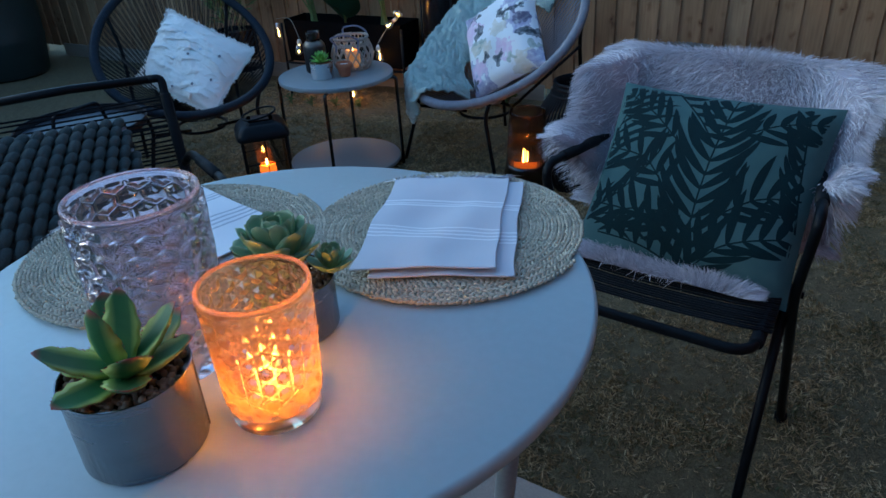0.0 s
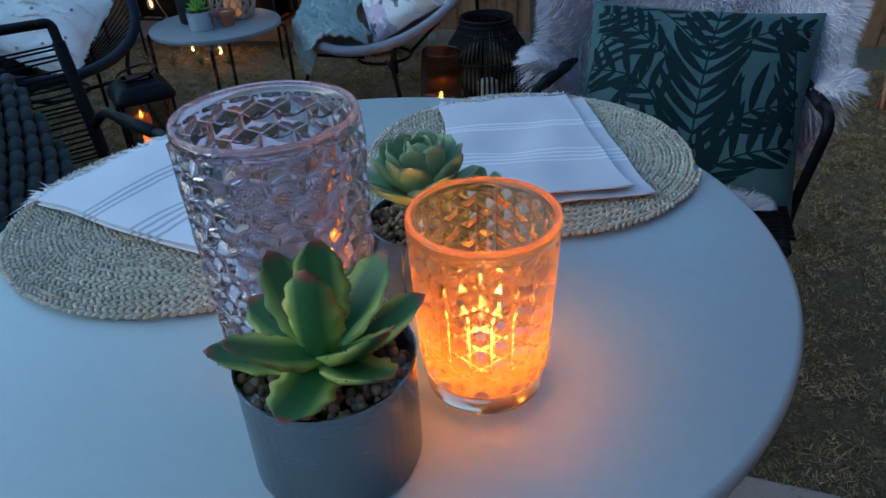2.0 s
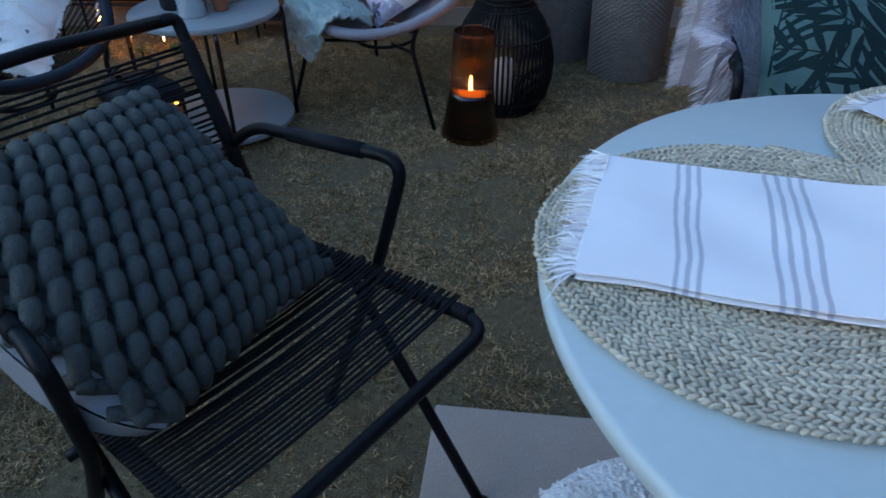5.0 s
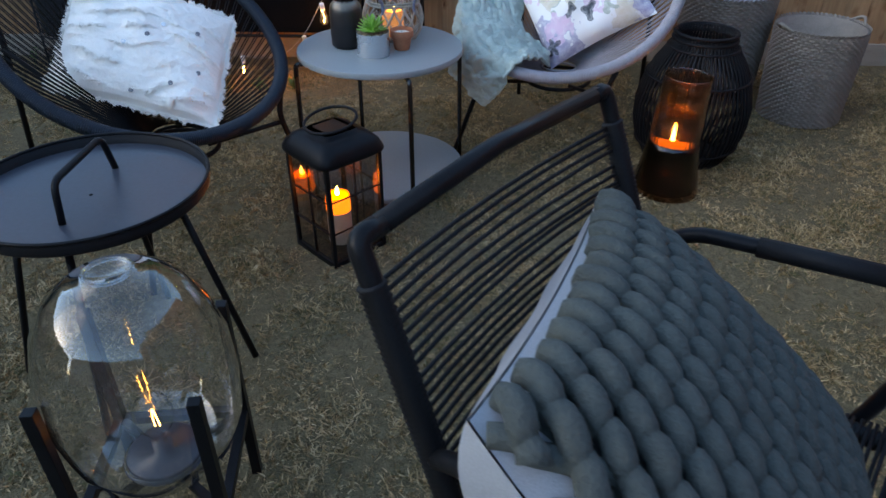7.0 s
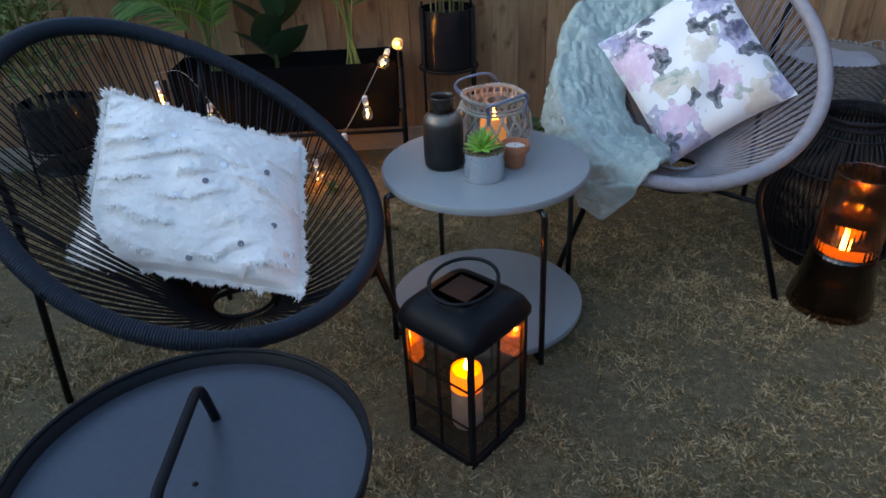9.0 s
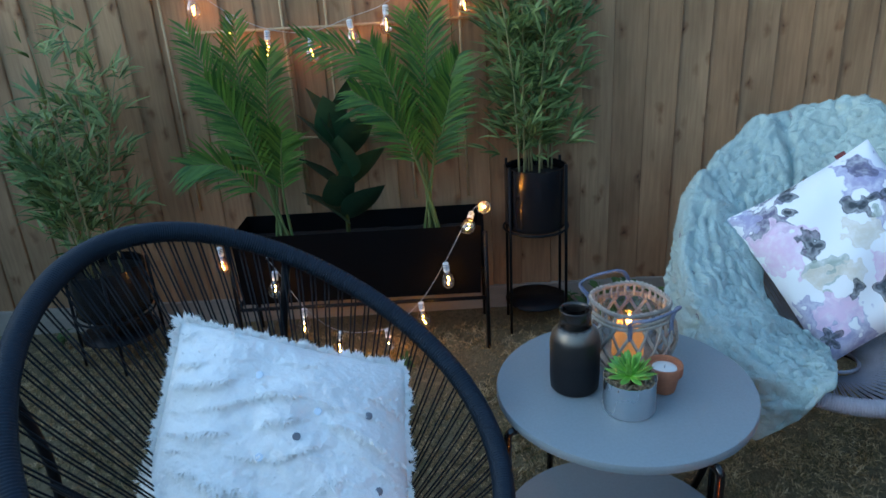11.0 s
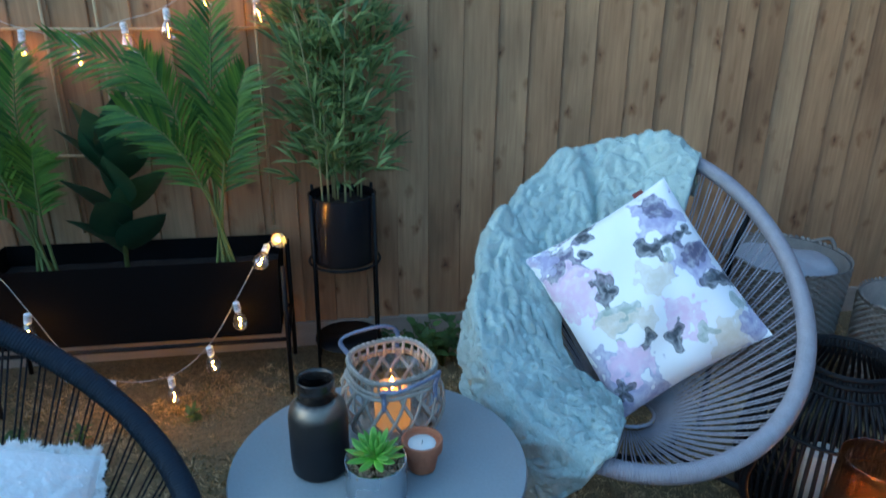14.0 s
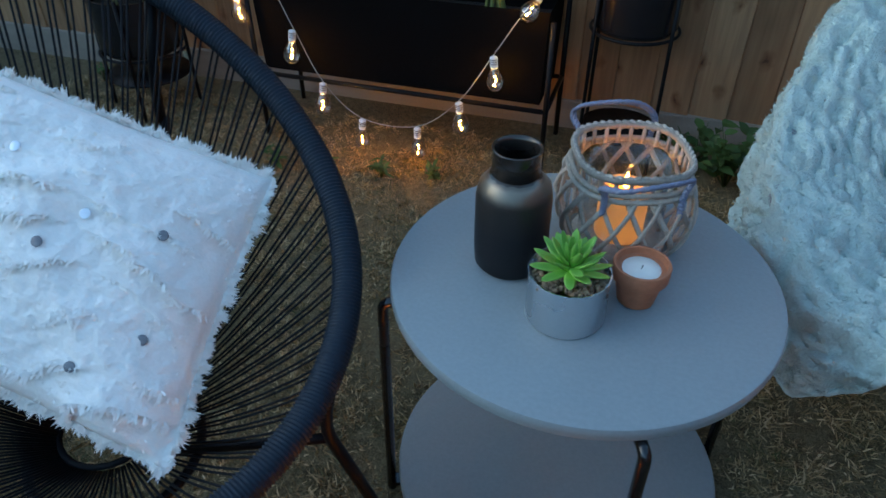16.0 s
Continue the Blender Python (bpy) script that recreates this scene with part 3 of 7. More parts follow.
for i, (x, z) in enumerate(path):
    for j, y in enumerate(ys):
        wob = 0.02 * soft((x * 4, y * 5, z * 4), 1, 2.0)
        over = min(1.0, max(0.0, (abs(y) - 0.19) / 0.06)) * (1 if i > 20 and z > 0.5 else 0)
        flare = 1.0 + 0.12 * max(0.0, (z - 0.55)) + 0.06 * over - (0.36 if x > -0.1 else 0.0) + 0.1 * soft((i * 0.2, 0.1, 0.0), 1, 5.0)
        P[i, j] = (x - 0.018 * (abs(y) / 0.285) ** 2 * (1 if z > 0.6 else 0), y * flare, z + wob * (0.5 if z > 0.49 else 0.1) - 0.05 * max(0, abs(y) / 0.285 - 0.75) * (z > 0.6))
        if over:
            P[i, j] += np.array([0.16 * over, 0, over * max(0.0, 0.692 - P[i, j][2])])
part("hide", Geo().grid(P), fur_skin, throw)
du, dv = np.gradient(P, axis=0), np.gradient(P, axis=1)
nrm = np.cross(du, dv)
nrm /= np.linalg.norm(nrm, axis=2)[..., None] + 1e-9
rf = np.random.default_rng(5)
k = 64000
a, b = rf.uniform(0, len(path) - 1.001, k), rf.uniform(0, len(ys) - 1.001, k)
edge = rf.uniform(0, 1, k) < 0.22
b[edge] = np.where(rf.uniform(0, 1, edge.sum()) < 0.5, 0.02, len(ys) - 1.05)
ia, ib = a.astype(int), b.astype(int)
base = P[ia, ib] * (1 - (a - ia))[:, None] + P[np.minimum(ia + 1, len(path) - 1), ib] * (a - ia)[:, None]
base = base + (P[ia, np.minimum(ib + 1, len(ys) - 1)] - P[ia, ib]) * (b - ib)[:, None]
nn = nrm[ia, ib]
out = nn
sgn = np.sign((out * np.c_[np.where(ia < 16, -1.0, 1.0), np.zeros(k), np.where(ia < 16, 0.2, 0.8)]).sum(1))
out = out * sgn[:, None]
side = np.zeros((k, 3))
side[:, 1] = np.where(edge, np.sign(base[:, 1]) * 1.2, 0)
comb = np.array([[soft((q[0] * 9, q[1] * 9, q[2] * 9), 1, s) for s in (1.0, 7.0, 13.0)] for q in base]) * 0.55
d = out * 0.7 + side + np.c_[np.zeros(k), base[:, 1] * 3.2, np.zeros(k)] + comb + rf.normal(0, 0.16, (k, 3)) + np.array([0.1, 0, -0.25])
g = Geo().blades(base, d, rf.uniform(0.022, 0.042, k), rf.uniform(0.001, 0.002, k), comb * 0.4 + np.array([0, 0, -0.3]))
tagged(part("fur", g, fur_mat, throw, "long silky fur strands"), kind="stuff")


velvet, nt, links, p = nodes_of("teal_velvet")
vec = coords(nt, links)
links.new(ramp(nt, links, noise_tex(nt, links, vec, 9, 3), [(0.3, (0.042, 0.09, 0.092)), (0.7, (0.074, 0.138, 0.137))]), p.inputs["Base Color"])
p.inputs["Roughness"].default_value = 0.85
p.inputs["Sheen Weight"].default_value = 0.05
p.inputs["Specular IOR Level"].default_value = 0.15
bump(nt, links, p, noise_tex(nt, links, vec, 700, 2), 0.4, 0.0008)
leaf_ink = surface("dark_teal_print", (0.0075, 0.02, 0.023), 0.9, 0, 10, 600, 0.45, 0.3, 0.0006, spec=0.12)

leafc = thing("leaf_print_cushion", "teal velvet cushion printed with dark palm leaves on the fur throw", "cushion", basis((0.1015, 1.329, 0.6145), (0.448, -0.065, 0.0), (0.027, 0.259, 0.322)))
CW, CH = 0.453, 0.414
part("cover", pillow(CW, CH, 0.155, 29, 0.05, 3.0, 0.006), velvet, leafc)
CX, CY, CZ, CN, U, V = pillow_pts(CW, CH, 0.155, 29, 0.05, 3.0, 0.006)
CZ = CZ + CN


def printed_frond(rib, spacing, left, right):
    """A palm frond of the print: a rib and slender curved leaflets. rib: points in -1 to 1 across the cushion; left, right: leaflet length, degrees to the rib at root, bend."""
    g = Geo()
    path = curve_pts([(a, b, 0) for a, b in rib], 14)[:, :2]
    seg = np.r_[0, np.cumsum(np.linalg.norm(np.diff(path, axis=0), axis=1))]
    rr = random.Random(int(1000 * seg[-1]))

    def lay(strip):
        strip = [[q for q in row] for row in strip]
        if all(abs(c) < 0.955 for row in strip for q in row for c in q):
            g.grid(np.array([[(lambda f: (f[0], f[1], f[2] + 0.0006))(on_grid(q[0], q[1], CX, CY, CZ)) for q in row] for row in strip]))
    for k in range(len(path) - 1):
        d = path[k + 1] - path[k]
        nn = np.array([-d[1], d[0]]) / np.linalg.norm(d) * 0.008
        lay([[path[k] - nn, path[k] + nn], [path[k + 1] - nn, path[k + 1] + nn]])
    s = spacing * 0.4
    while s < seg[-1]:
        q = np.array([np.interp(s, seg, path[:, 0]), np.interp(s, seg, path[:, 1])])
        e = np.array([np.interp(s + 0.02, seg, path[:, 0]), np.interp(s + 0.02, seg, path[:, 1])]) - np.array([np.interp(s - 0.02, seg, path[:, 0]), np.interp(s - 0.02, seg, path[:, 1])])
        base = math.atan2(e[1], e[0])
        fade = 0.55 + 0.45 * math.sin(math.pi * min(1.0, 0.2 + 0.8 * s / seg[-1]))
        for sg, spec in ((1, left), (-1, right)):
            if not spec:
                continue
            L, ang, curl = spec
            L *= fade * rr.uniform(0.85, 1.1)
            a = base + sg * radians(ang + rr.uniform(-4, 4))
            c, n = q.copy(), 12
            rows = []
            for i in range(n + 1):
                t = i / n
                w = 0.5 * spacing * 0.74 * math.sin(radians(max(35, ang))) * math.sin(math.pi * min(1.0, t * 0.96 + 0.04)) ** 0.7 * (1 - 0.25 * t) + 0.001
                nn = np.array([-math.sin(a), math.cos(a)])
                rows.append([c - nn * w, c, c + nn * w])
                a += sg * radians(curl) / n
                c = c + np.array([math.cos(a), math.sin(a)]) * L / n
            # leaflets that run off the cushion stop at its seam
            out = [k for k, row in enumerate(rows) if any(abs(v) > 0.95 for p2 in row for v in p2)]
            rows = rows[:out[0]] if out else rows
            if len(rows) > 3:
                lay(rows)
        s += spacing
    part("printed_frond", g, leaf_ink, leafc, "dark teal palm frond print")


printed_frond([(0.12, -0.93), (0.1, -0.3), (0.12, 0.4), (0.16, 0.93)], 0.15, (0.66, 58, -34), (0.62, 56, -40))
printed_frond([(-0.95, -0.55), (-0.66, -0.3), (-0.46, 0.0), (-0.36, 0.22)], 0.13, (0.5, 36, -30), None)
printed_frond([(-0.93, -0.62), (-0.5, -0.46), (-0.1, -0.42)], 0.15, None, (0.55, 26, 30))
printed_frond([(-0.95, -0.1), (-0.9, 0.4), (-0.78, 0.93)], 0.13, None, (0.66, 34, 38))
printed_frond([(-0.4, 0.93), (-0.1, 0.62), (0.06, 0.4)], 0.14, (0.34, 40, 20), None)
printed_frond([(0.1, -0.95), (-0.3, -0.8), (-0.75, -0.74)], 0.14, None, (0.5, 66, 16))
printed_frond([(0.14, -0.95), (0.42, -0.62), (0.86, -0.4)], 0.14, (0.55, 58, -14), (0.42, 44, -22))
printed_frond([(0.95, -0.35), (0.86, 0.3), (0.76, 0.93)], 0.13, (0.38, 44, -34), None)
printed_frond([(0.05, -0.62), (-0.35, -0.5), (-0.93, -0.42)], 0.14, (0.4, 50, -14), (0.44, 52, 18))
printed_frond([(0.3, -0.36), (0.6, -0.1), (0.93, 0.0)], 0.14, (0.5, 56, -18), (0.42, 50, -16))
printed_frond([(0.3, 0.5), (0.6, 0.7), (0.93, 0.78)], 0.14, (0.24, 50, -10), (0.46, 50, -14))
printed_frond([(-0.25, 0.35), (-0.55, 0.62), (-0.9, 0.85)], 0.14, (0.42, 50, -20), (0.4, 48, -20))
printed_frond([(-0.2, -0.2), (-0.5, 0.1), (-0.93, 0.2)], 0.14, (0.42, 52, -16), (0.46, 48, 16))


# cord chairs
def rim_fn(a, b, e, kk, tilt, cz):
    v = np.array([-math.cos(tilt), 0, math.sin(tilt)])
    nn = np.array([math.sin(tilt), 0, math.cos(tilt)])

    def f(th, s=1.0, depth=0.0):
        return np.array([0, a * math.cos(th) * (1 + e * math.sin(th)) * s, cz]) + b * math.sin(th) * s * v + (kk * math.cos(th) ** 2 + depth) * nn
    return f


def cord_chair(at, label, prm, rim_mat, cord_mat, leg_mat, hub=(0.09, 0, 0.285), cords=84, lining=None):
    c = thing("cord_chair", label, "chair", at, "cord chairs by the fence")
    f = rim_fn(*prm)
    th = np.linspace(0, 2 * np.pi, 100, endpoint=False)
    base = curve_pts([f(t) for t in th], 20, True)
    r = 0.0186 + 0.0014 * np.sin(np.arange(len(base)) * math.pi / 2 + 0.3)
    part("rim", Geo().tube(base, r, 12, True), rim_mat, c, "rim wound with cord")
    part("seat_ring", Geo().tube([(hub[0] + 0.075 * math.cos(t), 0.06 * math.sin(t), hub[2] + 0.01 * math.cos(t)) for t in np.linspace(0, 2 * np.pi, 24, endpoint=False)], 0.0045, 8, True), cord_mat, c)
    for i in range(cords):
        g = Geo()
        t = 2 * math.pi * i / cords
        q = f(t)
        # the hub end follows the rim's direction
        d = np.array([q[0] - hub[0], q[1], 0])
        d /= np.linalg.norm(d)
        h = np.array([hub[0] + 0.075 * d[0], 0.06 * d[1], hub[2]])
        for o in (-0.5, 0.5):
            t2 = t + o * 0.022
            g.tube(sag(f(t2), h + np.array([-d[1], d[0], 0]) * o * 0.004, 0.012, 6), 0.0017, 5)
        part("cord", g, cord_mat, c)
    feet = [(0.335, 0.3), (0.335, -0.3), (-0.31, 0.25), (-0.31, -0.25)]
    tops = [f(math.radians(-52)), f(math.radians(-128)), f(math.radians(38)), f(math.radians(142))]
    for (fx, fy), tp in zip(feet, tops):
        tp = np.array(tp)
        part("leg", smooth_tube([(tp[0], tp[1], tp[2] - 0.018), (tp[0] * 0.9 + fx * 0.1, tp[1] * 0.9, tp[2] * 0.78), (fx, fy, 0.006)], 0.0085, 8, 0.06), leg_mat, c)
        part("strut", Geo().tube([(tp[0] * 0.86 + fx * 0.14, tp[1] * 0.93, tp[2] * 0.72), (hub[0] + 0.3 * (tp[0] - hub[0]), tp[1] * 0.25, 0.245)], 0.007, 8), leg_mat, c)
    part("under_ring", Geo().tube([(hub[0] + 0.12 * math.cos(t), 0.11 * math.sin(t), 0.245) for t in np.linspace(0, 2 * np.pi, 28, endpoint=False)], 0.007, 8, True), leg_mat, c)
    return c, f


navy_cord = surface("navy_black_cord", (0.01, 0.0185, 0.03), 0.6, 0, 40, 400, 0.3, 0.4, 0.0006, spec=0.3)
grey_cord = surface("mauve_grey_cord", (0.27, 0.26, 0.29), 0.6, 0, 40, 400, 0.2, 0.4, 0.0006)
P1 = (0.361, 0.425, -0.11, -0.016, radians(32.0), 0.595)
P2 = (0.357, 0.451, -0.05, -0.026, radians(29.8), 0.573)
chair_c, rim1 = cord_chair(pose(-2.232, 2.153, 0, 0, 0, -35.9), "round black cord chair on thin black legs holding a white cushion", P1, navy_cord, black_cord, black_metal)
chair_d, rim2 = cord_chair(pose(-0.982, 2.789, 0, 0, 0, -109.9), "round grey cord chair on thin black legs with a draped throw", P2, grey_cord, grey_cord, black_metal)

# ---- dining table and what stands on it ----
TOP = 0.80
enamel = surface("pale_grey_satin_tabletop", (0.4, 0.47, 0.475), 0.36, 0, 2.0, 90, 0.05, 0.06, 0.0004)
pale_metal = surface("grey_painted_steel", (0.3, 0.31, 0.32), 0.45, 0, 9, 150, 0.15, 0.1)
table = thing("dining_table", "round pale grey garden table laid with placemats and candles", "table", pose(-0.262, 0.432, 0))
R = 0.383
part("tabletop", Geo().lathe([(0.0, -0.022), (R - 0.012, -0.022), (R - 0.003, -0.019), (R, -0.013), (R, -0.006), (R - 0.002, -0.002), (R - 0.006, 0), (0.0, 0)], 128, (0, 0, TOP)), enamel, table, crease=40)
part("apron", Geo().lathe([(R - 0.05, -0.05), (R - 0.045, -0.05), (R - 0.045, -0.022), (R - 0.05, -0.022)], 64, (0, 0, TOP), closed=True), pale_metal, table)
for i in range(4):
    t = math.radians(20 + 90 * i)
    part("leg", smooth_tube([(0.30 * math.cos(t), 0.30 * math.sin(t), TOP - 0.025), (0.27 * math.cos(t), 0.27 * math.sin(t), 0.4), (0.3 * math.cos(t), 0.3 * math.sin(t), 0.012)], 0.014, 10), pale_metal, table)

stool_fur = surface("white_boucle", (0.78, 0.78, 0.77), 0.95, 0, 20, 160, 0.12, 1.0, 0.006)
stool = thing("stool", "round stool with a fluffy white seat tucked under the table", "stool", pose(-0.46, 0.36, 0))
g = Geo()
g.lathe([(0.0, 0.33), (0.19, 0.33), (0.212, 0.35), (0.218, 0.385), (0.208, 0.418), (0.18, 0.432), (0.0, 0.436)], 56)
part("seat", g, stool_fur, stool)
kk = 4500
a, rr = rng.uniform(0, 2 * np.pi, kk), 0.216 * np.sqrt(rng.uniform(0, 1, kk))
bz = np.where(rr > 0.19, 0.405, 0.434)
part("seat_nap", Geo().blades(np.c_[rr * np.cos(a), rr * np.sin(a), bz], np.c_[np.cos(a) * (rr > 0.18) + rng.normal(0, 0.6, kk), np.sin(a) * (rr > 0.18) + rng.normal(0, 0.6, kk), np.full(kk, 0.8)], rng.uniform(0.003, 0.007, kk), 0.005), stool_fur, stool, "short white curly pile", kind="stuff")
for i in range(4):
    t = math.radians(45 + 90 * i)
    part("leg", Geo().tube([(0.13 * math.cos(t), 0.13 * math.sin(t), 0.335), (0.17 * math.cos(t), 0.17 * math.sin(t), 0.012)], [0.014, 0.01], 10), pale_metal, stool)

jute = surface("seagrass_braid", (0.56, 0.5, 0.38), 0.9, 0, 16, 420, 0.2, 0.6, 0.0012, island=0.3)


def placemat(x, y, rot, radius):
    """A coil of braided seagrass: two rows of slanted strands to each turn."""
    m = thing("placemat", "round placemat of coiled braided natural seagrass on the table", "placemat", pose(x, y, TOP + 0.001, 0, 0, rot), "placemats")
    part("backing", Geo().lathe([(0.0, 0.0), (radius - 0.014, 0.0), (radius - 0.014, 0.003), (0.0, 0.003)], 64), jute, m)
    g = Geo()
    pitch, s, r = 0.0094, 0.0, random.Random(int(rot) + 9)
    t, k = 0.6, 0
    while pitch * t / (2 * math.pi) < radius - pitch * 0.5:
        rad = pitch * t / (2 * math.pi)
        cr, sr = math.cos(t), math.sin(t)
        for lane, slant in ((-0.26, 0.5), (0.26, -0.5)):
            ph = t + (0.45 if lane > 0 else 0.0) * 0.0075 / max(rad, 0.01)
            c, sn = math.cos(ph), math.sin(ph)
            q = rad + lane * pitch
            ang = slant + r.uniform(-0.32, 0.32)
            ux, uy = -sn * math.cos(ang) + c * math.sin(ang), c * math.cos(ang) + sn * math.sin(ang)
            L, W, H = 0.0052 * r.uniform(0.75, 1.3), 0.0023 * r.uniform(0.8, 1.15), 0.0026
            g.blob((q * c, q * sn, 0.0045 + r.uniform(-0.0004, 0.0006)), ((ux * L, uy * L, 0), (-uy * W, ux * W, 0), (0, 0, H)), 6, 4)
        t += 0.0072 / max(rad, 0.006)
        k += 1
    part("braid", g, jute, m, "coiled two-strand braid", kind="stuff")
    return m


placemat(-0.135, 0.642, 20, 0.192)
placemat(-0.452, 0.464, 75, 0.202)


def towel_material(name, ground, line, stops):
    """Woven cotton with bands of stripes across its length (x, in metres)."""
    m, nt, links, p = nodes_of(name)
    tc = nt.new("ShaderNodeTexCoord")
    sp = nt.new("ShaderNodeSeparateXYZ")
    links.new(tc.outputs["Object"], sp.inputs[0])
    vec = coords(nt, links)
    x = math_node(nt, links, 'ADD', sp.outputs["X"], math_node(nt, links, 'MULTIPLY', math_node(nt, links, 'SUBTRACT', noise_tex(nt, links, vec, 9), 0.5), 0.016))
    mask = None
    for c, w in stops:
        one = math_node(nt, links, 'LESS_THAN', math_node(nt, links, 'ABSOLUTE', math_node(nt, links, 'SUBTRACT', x, c)), w)
        mask = one if mask is None else math_node(nt, links, 'MAXIMUM', mask, one)
    tone = ramp(nt, links, noise_tex(nt, links, vec, 8), [(0.3, (0.93, 0.93, 0.94)), (0.7, (1.0, 1.0, 1.0))])
    col = mixc(nt, links, math_node(nt, links, 'MULTIPLY', mask, 0.85), ground, line)
    links.new(mixc(nt, links, 1.0, col, tone, 'MULTIPLY'), p.inputs["Base Color"])
    p.inputs["Roughness"].default_value = 0.9
    p.inputs["Sheen Weight"].default_value = 0.2
    bump(nt, links, p, noise_tex(nt, links, vec, 900, 2), 0.4, 0.0006)
    return m


def napkin(label, at, L, W, material, skew=0.0, second=None, fringe_side="x0"):
    t = thing("napkin", label, "napkin", at, "napkins")
    n, k = 26, 18

    def sheet(z0, dx, dy, seed, curl):
        P = np.zeros((n, k, 3))
        for i in range(n):
            for j in range(k):
                u, v = i / (n - 1), j / (k - 1)
                P[i, j] = (L * u + dx + skew * v + 0.005 * soft((u * 1.5, v * 3.0, 1), 1, seed), W * v + dy + 0.008 * soft((u * 3, v * 1.5, 2), 1, seed), z0 + 0.005 * soft((u * 3, v * 3, 0), 1, seed) + curl * (u ** 6) * 0.004)
        return P
    for q in range(2):
        top = sheet(0.0105 - 0.0042 * q, *(second if second and q == 1 else (0.002 * q, -0.0015 * q)), 4.0, 1.0 - q)
        g = Geo().grid(top)
        g.grid(top[::-1] - np.array([0, 0, 0.0022]))
        rim = np.concatenate([top[:, 0], top[-1, 1:], top[-2::-1, -1], top[0, -2:0:-1]]) - np.array([0, 0, 0.0011])
        g.tube(rim, 0.0011, 6, True)
        part("fold", g, material, t)
    kk = 900
    v = np.random.default_rng(3).uniform(0, 1, kk)
    rf2 = np.random.default_rng(4)
    if fringe_side == "x0":
        base = np.c_[skew * v + 0.001, W * v, np.full(kk, 0.011) - rf2.uniform(0, 0.006, kk)]
        d = np.c_[np.full(kk, -1.0), rf2.normal(0, 0.35, kk), rf2.normal(-0.15, 0.15, kk)]
    else:
        base = np.c_[L * v + skew, np.full(kk, W), np.full(kk, 0.011) - rf2.uniform(0, 0.006, kk)]
        d = np.c_[rf2.normal(0, 0.35, kk), np.full(kk, 1.0), rf2.normal(-0.15, 0.15, kk)]
    part("fringe", Geo().blades(base, d, rf2.uniform(0.012, 0.028, kk), 0.0018, np.c_[rf2.normal(0, 0.2, kk), rf2.normal(0, 0.3, kk), np.full(kk, -0.2)]), material, t, "frayed white fringe", kind="stuff")
    return t


white_towel = towel_material("white_striped_cotton", (0.8, 0.8, 0.82), (0.4, 0.42, 0.48), [(0.074, 0.0018), (0.083, 0.0022), (0.092, 0.0018), (0.15, 0.0022), (0.161, 0.0022), (0.172, 0.0022), (0.183, 0.0022)])
grey_towel = towel_material("grey_striped_cotton", (0.6, 0.6, 0.64), (0.85, 0.85, 0.87), [(0.076, 0.0022), (0.084, 0.0012), (0.09, 0.0022), (0.157, 0.0018), (0.166, 0.0018), (0.175, 0.0018), (0.184, 0.0018)])

napkin("folded pale grey cotton napkin with white stripes on a placemat", pose(-0.265, 0.731, TOP + 0.0085, 0, 0, -70.8), 0.271, 0.17, grey_towel, -0.012, (0.004, 0.022))
napkin("folded white cotton napkin with grey stripes and a frayed end", pose(-0.622, 0.418, TOP + 0.0085, 0, 0, -14.7), 0.262, 0.2, white_towel, 0.008)

# ---- candles and succulents on the dining table ----
def hex_relief(th, z):
    """Hollowed hexagons with sharp ridges between them."""
    x, y = th * 16 / (2 * np.pi), z / 0.0178
    best = np.full_like(x, 9.0)
    for row in (math.floor(y), math.floor(y) + 1):
        dx = x + (0.5 if row % 2 else 0.0)
        dx = np.abs(dx - np.round(dx))
        dy = abs(y - row) * 0.866
        best = np.minimum(best, np.maximum(dx, 0.5 * dx + 0.866 * dy))
    return (best / 0.5) ** 2 * 1.3 - 0.6


def star_relief(th, z):
    """Fine cuts crossing in six-pointed stars, with raised facets between."""
    x, y = th * 22 / (2 * np.pi), z / 0.0163
    a, b, c = (np.abs(((s * x + k * y) % 1.0) - 0.5) * 2 for s, k in ((1.0, 0.0), (0.5, 1.0), (0.5, -1.0)))
    return 0.3 - np.minimum(np.minimum(a, b), c) * 2.4


def tumbler(name, label, at, r0, r1, h, relief, amp, material, n=150, base=0.0, rim=None):
    t = thing(name, label, "candle holder", at)
    rows = int(h / 0.0013)
    outer = [(0.0, 0.0), (r0 * 0.85, 0.0), (r0 * 0.97, 0.002)]
    for i in range(rows + 1):
        z = 0.004 + (h - 0.011) * i / rows
        q = min(1.0, max(0.0, z - 0.013) / 0.012)
        r = r0 + (r1 - 0.006 - r0) * (q * q * (3 - 2 * q)) + 0.006 * z / h if base else r0 + (r1 - r0) * z / h
        lo, hi = (0.023 if base else 0.006), h - 0.0085
        outer.append((r, z, amp if lo < z < hi else 0.0))
    wall = 0.0042
    prof = outer + [(r1 + 0.0006, h - 0.004), (r1, h - 0.001), (r1 - wall * 0.5, h), (r1 - wall, h - 0.002), (r1 - wall, h - 0.02), (r1 - wall - 0.001, 0.05), (r0 - wall - 0.002, 0.018), (r0 * 0.7, 0.013), (0.0, 0.0125)]
    o = part("glass", Geo().lathe(prof, n, relief=relief), material, t, crease=None)
    o.visible_shadow = False
    o = part("rim", Geo().tube([((r1 - 0.0018) * math.cos(a), (r1 - 0.0018) * math.sin(a), h - 0.0004) for a in np.linspace(0, 2 * np.pi, 72, endpoint=False)], 0.0019, 8, True), rim, t, "rounded glass rim")
    o.visible_shadow = False
    return t


